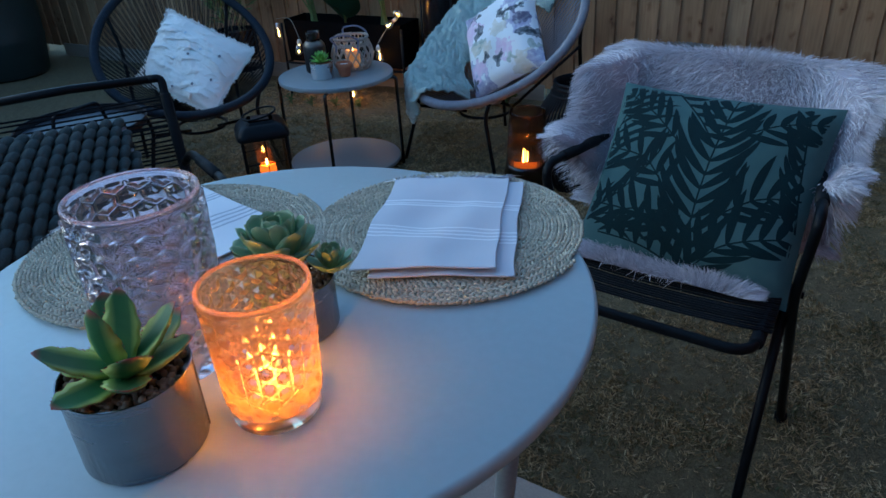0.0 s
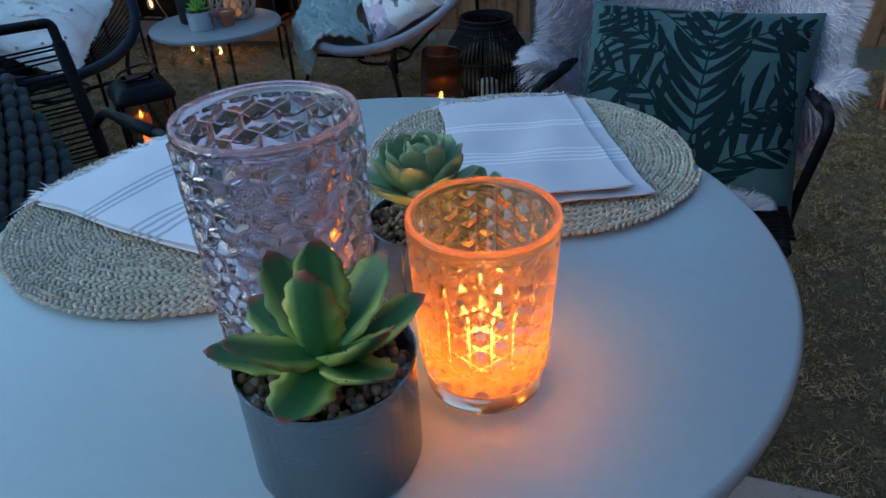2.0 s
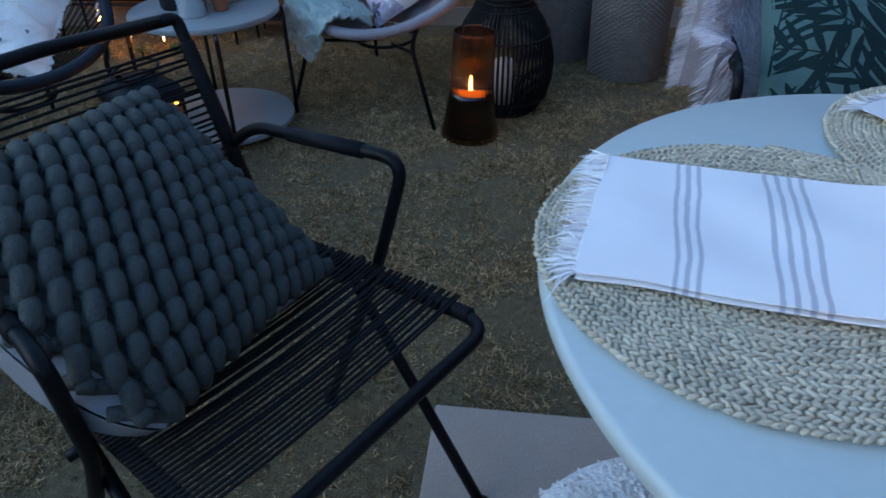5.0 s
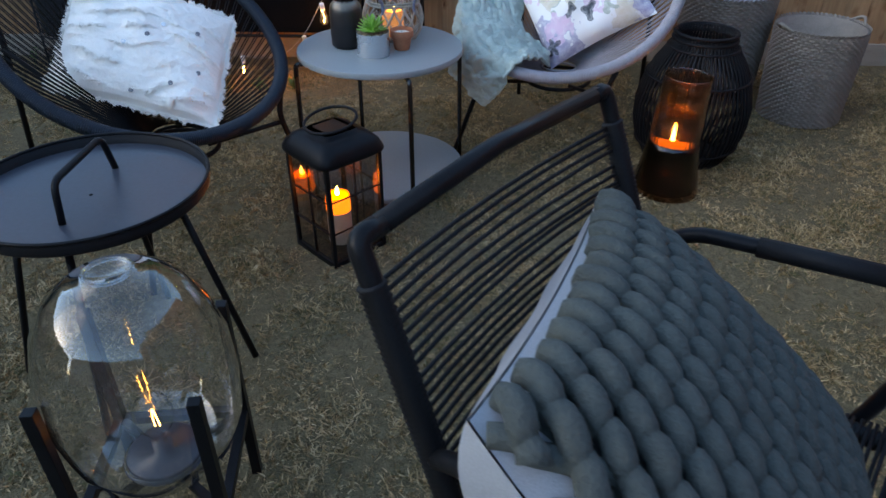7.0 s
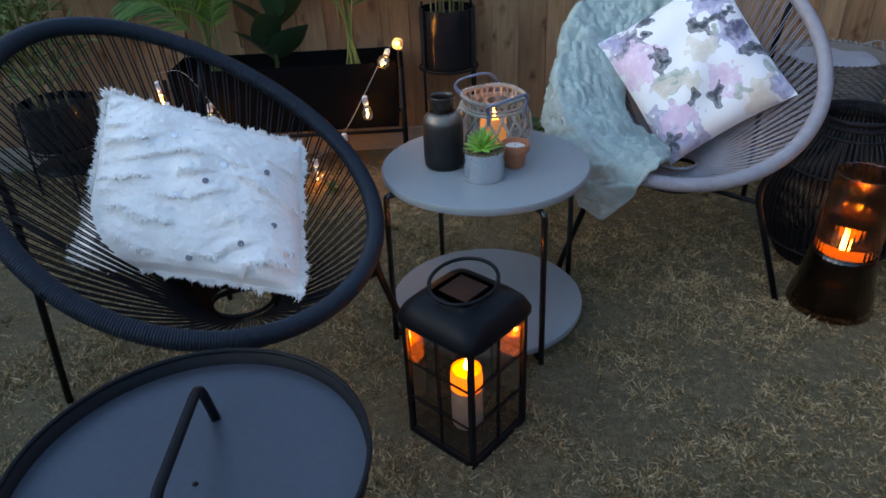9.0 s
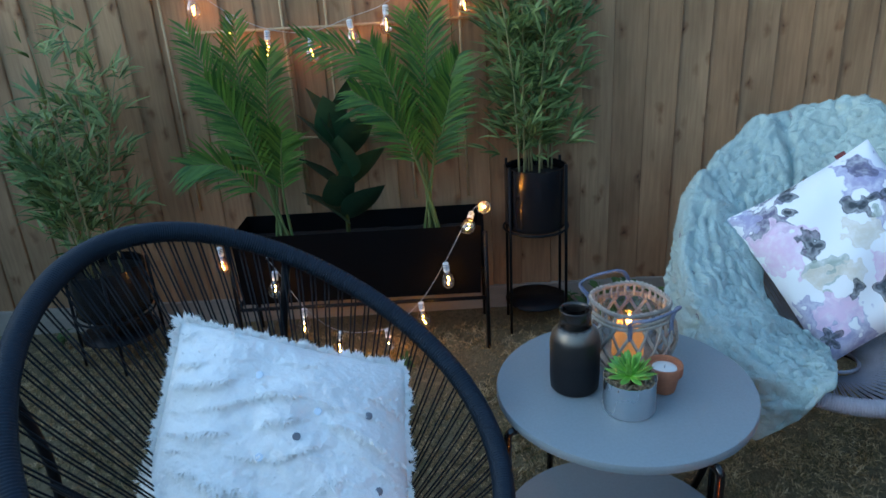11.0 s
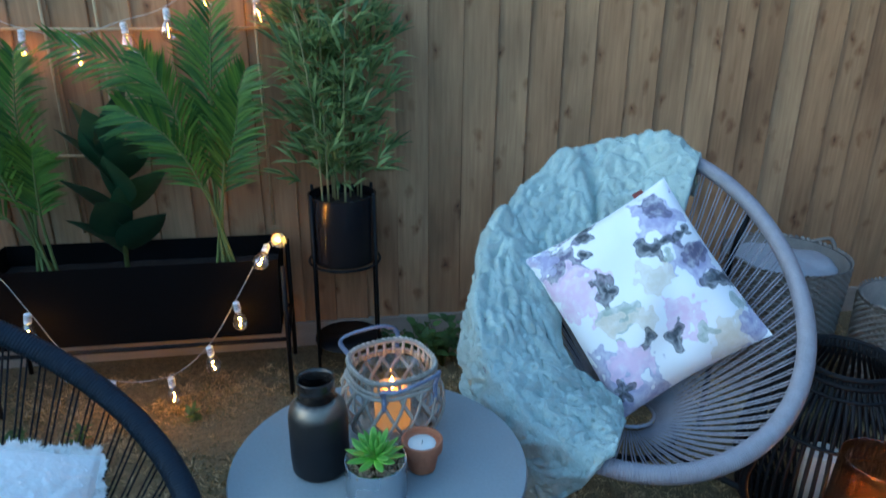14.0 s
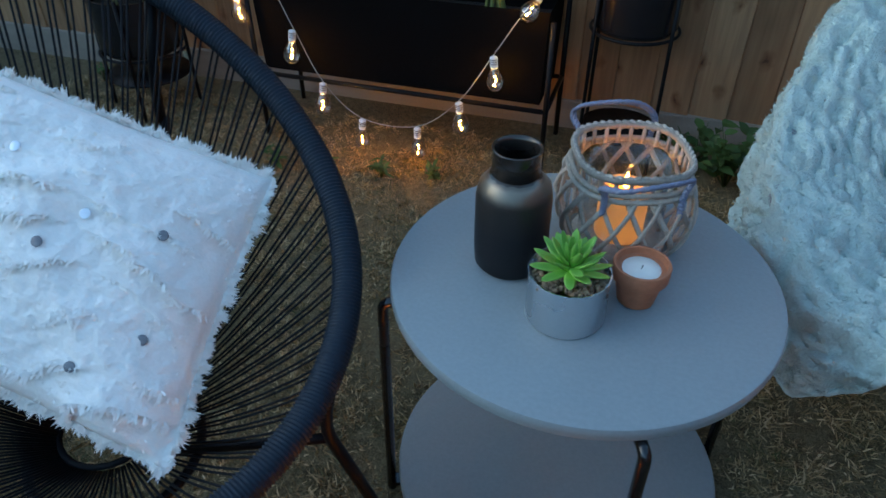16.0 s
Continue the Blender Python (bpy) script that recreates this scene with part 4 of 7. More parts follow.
lilac = glass("lilac_pressed_glass", (0.76, 0.69, 0.75), 0.0, 0.01, (0.85, 0.62, 0.66))
peach = glass("peach_pressed_glass", (1.0, 0.76, 0.54), 0.0, 0.1, (1.0, 0.48, 0.17))
tumbler("glass_tumbler", "tall lilac glass candle holder pressed with hexagons", pose(-0.263, 0.281, TOP + 0.001), 0.056, 0.0605, 0.186, hex_relief, 0.0044, lilac, 320, 0.0, glass("lilac_glass_rim", (0.95, 0.8, 0.84), 0.02, 0.12, (0.8, 0.55, 0.58)))
tumbler("glass_candle_holder", "peach glass candle holder with star facets, lit from inside", pose(-0.117, 0.264, TOP + 0.001), 0.0405, 0.0485, 0.136, star_relief, 0.0022, peach, 352, 1.0, glass("peach_glass_rim", (1.0, 0.75, 0.5), 0.02, 0.2, (1.0, 0.5, 0.2)))

wax_white = surface("candle_wax", (0.8, 0.77, 0.7), 0.5, 0, 20, 120, 0.06, 0.1)
wick_mat = surface("charred_wick", (0.01, 0.01, 0.01), 0.9, 0, 40, 200, 0.3, 0.2)
foil = surface("tealight_foil", (0.7, 0.7, 0.7), 0.3, 1.0, 60, 200, 0.1, 0.2)


def flame(parent, x, y, z, h=0.022, r=0.0055, strength=20.0):
    part("flame", Geo().lathe([(0.0005, 0), (r * 0.8, h * 0.18), (r, h * 0.33), (r * 0.7, h * 0.6), (r * 0.3, h * 0.85), (0.0003, h)], 10, (x, y, z)), glow("candle_flame", (1.0, 0.34, 0.05), strength), parent, "small orange flame")


tea = thing("tealight", "lit tealight in its foil cup inside the peach glass", "candle", pose(-0.117, 0.264, TOP + 0.0145))
part("cup", Geo().lathe([(0.0, 0), (0.0195, 0), (0.0195, 0.015), (0.019, 0.015), (0.019, 0.001), (0.0, 0.001)], 24), foil, tea)
part("wax", Geo().lathe([(0.0, 0.0012), (0.0188, 0.0012), (0.0188, 0.012), (0.0, 0.0115)], 24), wax_white, tea)
part("wick", Geo().tube([(0, 0, 0.011), (0.0005, 0, 0.018)], 0.0008, 6), wick_mat, tea)
flame(tea, 0, 0, 0.016, 0.018, 0.0045, 130.0)

tin_metal = surface("brushed_tin", (0.26, 0.265, 0.28), 0.24, 1.0, 6, 220, 0.2, 0.12, 0.0004, (1, 1, 8))
pale_tin = surface("pale_brushed_tin", (0.78, 0.79, 0.8), 0.28, 1.0, 6, 220, 0.05, 0.03, 0.0002)
pebble_mat = surface("brown_pebbles", (0.34, 0.23, 0.14), 0.75, 0, 60, 400, 0.25, 0.3, 0.001, island=0.65)


def leaf_mesh(name, L, W, T, curl, tip=1.6, n=11, keel=0.4, wave=0.0):
    """A fleshy leaf along +x, its upper face dished."""
    g, m = Geo(), 8
    ring = []
    for i in range(n):
        u = i / (n - 1)
        w = W / 2 * max(0.02, (0.45 + 0.55 * math.sin(min(1, u * 1.5) * math.pi / 2)) * (1 - u ** (tip * 2.2)) ** (1 / tip))
        w *= 1 + wave * math.sin(26 * u)
        z = curl * L * u * u
        t = T * (1 - 0.75 * u) * (1 - u ** 8) + 0.0003
        for k in range(m):
            a = 2 * math.pi * k / m
            ring.append((L * u, w * math.cos(a), z + t * (math.sin(a) if math.sin(a) < 0 else 0.35 * math.sin(a)) + 0.25 * W * keel * (math.cos(a) ** 2) * (w / W)))
    f = [(i * m + k, i * m + (k + 1) % m, (i + 1) * m + (k + 1) % m, (i + 1) * m + k) for i in range(n - 1) for k in range(m)]
    f += [tuple(range(m - 1, -1, -1)), tuple((n - 1) * m + k for k in range(m))]
    return g.add(ring, f).mesh(name)


def succulent_material(name, inner, edge, tipc, L, W):
    m, nt, links, p = nodes_of(name)
    tc = nt.new("ShaderNodeTexCoord")
    sp = nt.new("ShaderNodeSeparateXYZ")
    links.new(tc.outputs["Object"], sp.inputs[0])
    oi = nt.new("ShaderNodeObjectInfo")
    e = math_node(nt, links, 'DIVIDE', math_node(nt, links, 'ABSOLUTE', sp.outputs["Y"]), W / 2)
    col = mixc(nt, links, ramp(nt, links, e, [(0.32, (0, 0, 0)), (0.8, (1, 1, 1))]), inner, edge)
    tip = ramp(nt, links, math_node(nt, links, 'DIVIDE', sp.outputs["X"], L), [(0.88, (0, 0, 0)), (1.0, (1, 1, 1))])
    col = mixc(nt, links, tip, col, tipc)
    root = ramp(nt, links, math_node(nt, links, 'DIVIDE', sp.outputs["X"], L), [(0.0, (1.5, 1.5, 1.2)), (0.5, (1, 1, 1))])
    col = mixc(nt, links, 1.0, col, root, 'MULTIPLY')
    col = mixc(nt, links, 1.0, col, ramp(nt, links, oi.outputs["Random"], [(0, (0.8, 0.85, 0.8)), (1, (1.15, 1.1, 1.1))]), 'MULTIPLY')
    links.new(mixc(nt, links, 0.4, col, ramp(nt, links, noise_tex(nt, links, coords(nt, links), 90), [(0.3, (0.75, 0.78, 0.75)), (0.7, (1.2, 1.2, 1.2))]), 'MULTIPLY'), p.inputs["Base Color"])
    p.inputs["Roughness"].default_value = 0.5
    p.inputs["Subsurface Weight"].default_value = 0.08
    p.inputs["Subsurface Radius"].default_value = (0.004, 0.006, 0.002)
    return m


def tin_plant(at, label, r, h, rosettes, mesh, seam=40, metal=tin_metal, spines=None):
    """A tin pot of pebbles with rosettes of leaves. rosettes: x, y, z, scale, rings of (count, tilt, size)."""
    t = thing("potted_succulent", label, "potted plant", at, "succulents in tins")
    prof = [(0.0, 0.0), (r * 0.95, 0.0), (r * 0.985, 0.003), (r * 0.985, h - 0.003), (r, h - 0.0015), (r, h), (r - 0.0012, h), (r * 0.975, h - 0.004), (r * 0.975, h - 0.02), (0.0, h - 0.02)]
    pot = part("tin_pot", Geo().lathe(prof, 48), metal, t, "plain brushed tin pot", crease=35)
    a = math.radians(seam)
    part("seam", Geo().tube([(r * 0.985 * math.cos(a), r * 0.985 * math.sin(a), 0.003), (r * 0.985 * math.cos(a), r * 0.985 * math.sin(a), h - 0.003)], 0.0009, 6), metal, pot)
    rp = random.Random(int(r * 1e5) + seam)
    g = Geo()
    for i in range(330):
        q, b = r * 0.93 * math.sqrt(rp.random()), rp.uniform(0, 2 * math.pi)
        s = rp.uniform(0.0028, 0.0052)
        ax = Euler((rp.uniform(0, 3), rp.uniform(0, 3), rp.uniform(0, 3))).to_matrix()
        g.blob((q * math.cos(b), q * math.sin(b), h - 0.011 + rp.uniform(0, 0.006)), [tuple(ax @ Vector(v)) for v in ((s, 0, 0), (0, s * 0.8, 0), (0, 0, s * 0.65))], 6, 4)
    part("gravel", g, pebble_mat, t, "small brown pebbles", kind="stuff")
    for x, y, z, sc, rings in rosettes:
        for ring, (count, tilt, size) in enumerate(rings):
            for i in range(count):
                b = 360 * i / count + 37 * ring + rp.uniform(-9, 9)
                leaf = part("leaf", mesh, None, t, at=pose(x, y, z + 0.004 * ring, 0, 0, b) @ pose(0.003, 0, 0, 0, -tilt + rp.uniform(-9, 9), 0) @ pose(0, 0, 0, rp.uniform(-12, 12), 0, 0) @ Matrix.Diagonal((sc * size, sc * size, sc * size, 1)))
                if spines:
                    part("spine_fringe", spines, None, leaf, "tiny red spines", kind="stuff")
    return t


agave = leaf_mesh("leaf", 0.066, 0.041, 0.008, 0.25, 1.45, 21, keel=1.0, wave=0.075)
agave.materials.append(succulent_material("agave_leaf", (0.045, 0.15, 0.05), (0.5, 0.54, 0.13), (0.4, 0.06, 0.05), 0.066, 0.041))
rosy = leaf_mesh("leaf", 0.034, 0.022, 0.007, 0.3, 2.2, keel=0.8)
rosy.materials.append(succulent_material("echeveria_leaf", (0.19, 0.31, 0.16), (0.3, 0.42, 0.22), (0.36, 0.42, 0.22), 0.034, 0.026))
lime = leaf_mesh("leaf", 0.042, 0.014, 0.005, 0.1, 1.6, keel=0.7)
lime.materials.append(succulent_material("lime_leaf", (0.16, 0.38, 0.06), (0.26, 0.5, 0.1), (0.3, 0.45, 0.1), 0.042, 0.014))
red_spine = surface("red_spine", (0.35, 0.04, 0.04), 0.6, 0, 40, 200, 0.2, 0.1)
sb, sd = [], []
for i in range(13):
    u = 0.35 + 0.62 * i / 12
    w = 0.041 / 2 * (0.45 + 0.55 * math.sin(min(1, u * 1.5) * math.pi / 2)) * (1 - u ** (1.45 * 2.2)) ** (1 / 1.45)
    for s in (1, -1):
        sb.append((0.064 * u, s * w * 0.98, 0.24 * 0.064 * u * u + 0.25 * 0.9 * w))
        sd.append((0.5, s, 0.35))
spine_mesh = Geo().blades(np.array(sb), np.array(sd), 0.0024, 0.0011).mesh("spine_fringe")
spine_mesh.materials.append(red_spine)
tin_plant(pose(-0.196, 0.181, TOP + 0.001, 0, 0, 25), "spiky green agave with red tips in a tin pot", 0.054, 0.08, [(0, 0, 0.077, 1.0, [(6, 4, 0.98), (4, 30, 1.0), (2, 60, 0.95)])], agave, 20, tin_metal, spine_mesh)
tin_plant(pose(-0.186, 0.378, TOP + 0.001, 0, 0, 60), "grey-green rosette succulent in a brushed tin pot", 0.05, 0.062,
          [(-0.005, 0.0, 0.084, 1.45, [(11, 8, 0.95), (10, 26, 0.95), (8, 44, 0.85), (7, 60, 0.72), (5, 76, 0.55)]), (0.045, -0.018, 0.066, 0.75, [(7, 15, 1.0), (6, 45, 0.85), (3, 70, 0.6)]), (-0.03, -0.035, 0.062, 0.6, [(7, 15, 1.0), (5, 50, 0.8)])], rosy, 200)

# ---- soft things in the cord chairs ----
shag = surface("white_tufted_cotton", (0.92, 0.87, 0.81), 0.95, 0, 18, 260, 0.06, 0.5, 0.002)
tufted = thing("tufted_cushion", "white shaggy tufted cushion with small sequins in the black cord chair", "cushion", basis((-2.2315, 2.205, 0.495), (0.42, 0.02, -0.1325), (0.03, 0.2725, 0.2355)))
rt = np.random.default_rng(12)
TW, THT, TN = 0.405, 0.455, 190
X, Y, Z, N, U, V = pillow_pts(TW, THT, 0.15, 41, 0.03, 8.0, 0.012)
lo = np.linspace(-1, 1, 41)
hi = np.linspace(-1, 1, TN)


def finer(A):
    B1 = np.array([np.interp(hi, lo, row) for row in A])
    return np.array([np.interp(hi, lo, col) for col in B1.T]).T


X, Y, Z, N = finer(X), finer(Y), finer(Z), finer(N)
# the slumped cushion is wider along its foot than along its top
inv = tufted.matrix_basis.inverted()
bl_c, tl_c, tr_c, br_c = (np.array(inv @ Vector(q)) for q in ((-2.455, 2.052, 0.435), (-2.391, 2.27, 0.709), (-2.031, 2.388, 0.519), (-2.012, 2.043, 0.329)))
fu, fv = (X / TW + 0.5)[..., None], (Y / THT + 0.5)[..., None]
SAG = (bl_c * (1 - fu) + br_c * fu) * (1 - fv) + (tl_c * (1 - fu) + tr_c * fu) * fv
X, Y = SAG[..., 0], SAG[..., 1]
N = N + SAG[..., 2]
# wavy flounces: each rises slowly and ends in a frayed lower lip
RISE, LIP = np.zeros((TN, TN)), np.zeros((TN, TN))
for i, u in enumerate(hi):
    for j, v in enumerate(hi):
        ph = -v * 4.1 + 0.42 * math.sin(3.1 * u + 1.5 * v) + 0.9 * soft((u * 1.6, v * 1.9, 0.2), 1, 3.0) + 0.16 * soft((u * 9, v * 9, 0.0), 1, 9.0)
        saw = ph - math.floor(ph)
        amp = min(1.0, max(0.0, 0.42 + 1.9 * soft((u * 2.6, math.floor(ph) * 1.7 + v, 2.0), 1, 6.0)))
        fade = min(1.0, (1 - max(abs(u), abs(v))) * 9)
        RISE[i, j] = fade * (0.0125 * amp * saw ** 1.8 * min(1.0, (1 - saw) * 9) + 0.0026 * soft((u * 12, v * 12, 1.0), 1, 1.0) + 0.0011 * soft((u * 34, v * 34, 1.0), 1, 4.0) + 0.0007 * soft((u * 60, v * 60, 1.0), 1, 2.0))
        LIP[i, j] = amp * (0.8 < saw < 0.96)
SURF = np.stack([X, Y, Z + N + RISE], -1)
g = Geo().grid(SURF)
g.grid(np.stack([X, Y, -Z + N], -1)[::5, ::-5])
part("cover", g, shag, tufted, "white cotton cover with wavy flounces")


def on_pillow(u, v):
    return SURF[int(np.clip((u + 1) * (TN - 1) / 2, 0, TN - 1)), int(np.clip((v + 1) * (TN - 1) / 2, 0, TN - 1))]


B, D, Lb = [], [], []
for i, j in zip(*np.nonzero(LIP > 0.3)):
    if 3 < i < TN - 4 and 3 < j < TN - 4:
        if rt.uniform() < 0.75:
            B.append(SURF[i, j] + rt.normal(0, 0.0008, 3))
            c1, c2 = soft((i * 0.35, j * 0.35, 0), 1, 1.0), soft((i * 0.35, j * 0.35, 0), 1, 7.0)
            D.append((1.2 * c1 + rt.normal(0, 0.25), -1.1 + c2 + rt.normal(0, 0.25), 0.22 + rt.normal(0, 0.15)))
            Lb.append(rt.uniform(0.006, 0.016) * LIP[i, j])
for q in range(15000):
    t = rt.uniform(-0.99, 0.99)
    u, v = ((t, -0.99), (t, 0.99), (0.99, t), (-0.99, t))[q % 4]
    c1, c2 = soft((t * 22, q % 4, 0), 1, 1.0), soft((t * 22, q % 4, 0), 1, 7.0)
    B.append(on_pillow(u, v) + rt.normal(0, 0.001, 3))
    D.append((u * (abs(u) > 0.985) + 1.5 * c1 + rt.normal(0, 0.3), v * (abs(v) > 0.985) + 1.5 * c2 + rt.normal(0, 0.3), rt.normal(0.1, 0.4)))
    Lb.append((0.003 + 0.013 * max(0, 0.45 + soft((t * 30, q % 4, 3.0), 1, 2.0))) * rt.uniform(0.6, 1.1))
for q in range(500):
    u, v = rt.uniform(-0.97, 0.97, 2)
    c1, c2 = soft((u * 12, v * 12, 0), 1, 1.0), soft((u * 12, v * 12, 0), 1, 7.0)
    B.append(on_pillow(u, v) + np.array([0, 0, 0.0005]))
    D.append((1.4 * c1 + rt.normal(0, 0.4), -0.5 + 1.4 * c2 + rt.normal(0, 0.4), 0.3 + rt.normal(0, 0.1)))
    Lb.append(rt.uniform(0.003, 0.006))
B, D = np.array(B), np.array(D)
side = np.cross(D, np.c_[B[:, 0] * 1.2, B[:, 1] * 1.2, np.full(len(B), 1.0)]) + rt.normal(0, 0.12, B.shape)
part("frayed_edging", Geo().blades(B, D, np.array(Lb), 0.0026, rt.normal(0, 0.2, (len(B), 3)), side), shag, tufted, "frayed cotton ends", kind="stuff")
sequin_mat = surface("pewter_sequin", (0.2, 0.19, 0.2), 0.4, 0.5, 30, 200, 0.2, 0.1)
white_sequin = surface("white_sequin", (0.85, 0.88, 0.92), 0.2, 0.2, 30, 200, 0.05, 0.1)
for i, (u, v) in enumerate([(-0.82, -0.78), (0.72, -0.32), (0.42, -0.62), (-0.02, -0.86), (0.62, 0.34), (0.2, 0.3), (-0.3, 0.55), (-0.2, -0.2), (0.05, 0.02)]):
    q = on_pillow(u, v)
    part("sequin", Geo().lathe([(0.0, 0), (0.0065, 0), (0.0067, 0.0004), (0.006, 0.0007), (0.0, 0.0007)], 14), white_sequin if i in (5, 7, 6) else sequin_mat, tufted, at=Matrix.Translation(q + np.array([0, 0, 0.0008])) @ pose(0, 0, 0, -12 * v, 12 * u, 0))


VIOLET, PLUM, PINK, BEIGE, SAGE, INK = (0.36, 0.34, 0.5), (0.13, 0.12, 0.19), (0.74, 0.54, 0.68), (0.68, 0.62, 0.52), (0.36, 0.42, 0.36), (0.04, 0.05, 0.06)
MOTIFS = [(0.82, 0.83, 0.048, VIOLET, 5, 0.4), (0.84, 0.9, 0.026, PLUM, 4, 1.0), (0.86, 0.52, 0.042, VIOLET, 5, 2.0), (0.88, 0.56, 0.026, PLUM, 3, 0.1), (0.93, 0.37, 0.03, INK, 2, 0.5), (0.95, 0.22, 0.018, SAGE, 2, 1.1),
          (0.16, 0.88, 0.046, PLUM, 4, 0.9), (0.07, 0.93, 0.03, VIOLET, 5, 0.0), (0.4, 0.97, 0.022, INK, 2, 2.2), (0.12, 0.68, 0.058, PINK, 5, 1.3), (0.3, 0.6, 0.032, INK, 3, 0.3), (0.27, 0.44, 0.038, SAGE, 3, 1.9), (0.22, 0.42, 0.03, BEIGE, 4, 0.7),
          (0.57, 0.55, 0.045, BEIGE, 3, 0.2), (0.66, 0.68, 0.026, INK, 2, 0.9), (0.73, 0.7, 0.02, INK, 3, 2.5), (0.6, 0.28, 0.042, PINK, 5, 0.6), (0.5, 0.22, 0.026, INK, 3, 1.6), (0.43, 0.36, 0.034, BEIGE, 4, 2.1),
          (0.1, 0.13, 0.075, VIOLET, 5, 0.8), (0.2, 0.2, 0.04, PINK, 4, 0.1), (0.07, 0.1, 0.02, INK, 5, 0.0), (0.82, 0.08, 0.055, BEIGE, 4, 1.2), (0.95, 0.05, 0.03, VIOLET, 4, 0.3), (0.3, 0.86, 0.016, INK, 2, 0.8), (0.74, 0.62, 0.014, SAGE, 2, 1.7), (0.36, 0.28, 0.016, INK, 2, 2.6), (0.68, 0.16, 0.018, SAGE, 3, 0.4), (0.9, 0.68, 0.018, INK, 3, 1.0)]


def floral_print(w, h):
    """Watercolour flowers and sprigs at their places on white cotton."""
    m, nt, links, p = nodes_of("floral_print")
    vec = coords(nt, links)
    sp = nt.new("ShaderNodeSeparateXYZ")
    links.new(vec, sp.inputs[0])
    wob = math_node(nt, links, 'SUBTRACT', noise_tex(nt, links, vec, 30, 1.5), 0.5)
    wash = noise_tex(nt, links, vec, 55, 4)
    col = (0.83, 0.83, 0.84)
    for u, v, rad, tone, petals, turn in MOTIFS:
        rad *= 1.0 if tone is BEIGE else 1.3
        dx = math_node(nt, links, 'SUBTRACT', sp.outputs["X"], (u - 0.5) * w * 0.94)
        dy = math_node(nt, links, 'SUBTRACT', sp.outputs["Y"], (v - 0.5) * h * 0.94)
        r = math_node(nt, links, 'SQRT', math_node(nt, links, 'ADD', math_node(nt, links, 'MULTIPLY', dx, dx), math_node(nt, links, 'MULTIPLY', dy, dy)))
        a = math_node(nt, links, 'COSINE', math_node(nt, links, 'ADD', math_node(nt, links, 'MULTIPLY', math_node(nt, links, 'ARCTAN2', dy, dx), float(petals)), turn * petals))
        deep = 0.22 if tone in (INK, SAGE) else 0.12
        edge = math_node(nt, links, 'ADD', math_node(nt, links, 'MULTIPLY', a, deep * rad), (1 - deep) * rad)
        k = math_node(nt, links, 'ADD', math_node(nt, links, 'DIVIDE', math_node(nt, links, 'SUBTRACT', edge, r), rad), math_node(nt, links, 'MULTIPLY', wob, 2.3))
        mask = ramp(nt, links, k, [(0.0, (0, 0, 0)), (0.09, (0.95, 0.95, 0.95)), (0.2, (0.7, 0.7, 0.7)), (0.55, (1, 1, 1))])
        pale = tuple(0.5 * c + 0.42 for c in tone) if tone is not INK else (0.2, 0.22, 0.25)
        col = mixc(nt, links, mask, col, ramp(nt, links, wash, [(0.46, tone), (0.74, pale)]))
    links.new(col, p.inputs["Base Color"])
    p.inputs["Roughness"].default_value = 0.8
    bump(nt, links, p, noise_tex(nt, links, vec, 800, 2), 0.35, 0.0006)
    return m


flor_mat = floral_print(0.385, 0.43)
flor = thing("floral_cushion", "white cushion printed with grey and violet watercolour flowers", "cushion", basis((-0.962, 2.797, 0.533), (0.318, -0.006, 0.188), (-0.178, 0.251, 0.264)))
part("cover", pillow(0.385, 0.43, 0.17, 41, 0.05, 11.0, 0.016), flor_mat, flor)
red_tag = surface("rust_red_label", (0.16, 0.03, 0.025), 0.8, 0, 30, 200, 0.2, 0.3)
part("side_label", Geo().box((0.12, 0.212, 0.0), (0.026, 0.014, 0.003), None, 0.001), red_tag, flor, "small rust-red sewn label", smooth=False)

# plush throw over the grey chair
plush = surface("sea_green_plush", (0.42, 0.52, 0.49), 0.95, 0, 22, 240, 0.14, 0.8, 0.005)
thr = thing("plush_throw", "crumpled sea-green plush throw draped over the grey cord chair", "throw", chair_d.matrix_basis)
NT, NS = 230, 120
ss = np.linspace(-1, 1, NS)
hub = np.array([0.09, 0, 0.285])
rc = np.random.default_rng(33)
# quilted puckers: a jittered lattice of cells over the cloth, in metres
CU, CV = np.meshgrid(np.arange(-1, 40), np.arange(-1, 20), indexing="ij")
cells = np.c_[(CU.ravel() + rc.uniform(-0.33, 0.33, CU.size)) * 0.031, (CV.ravel() + 0.5 * (CU.ravel() % 2) + rc.uniform(-0.33, 0.33, CU.size)) * 0.033 - 0.05]


def pucker(a, b):
    d = np.hypot(cells[:, 0] - a, cells[:, 1] - b)
    f = np.partition(d, 1)[:2]
    return min(1.0, (f[1] - f[0]) / 0.016)


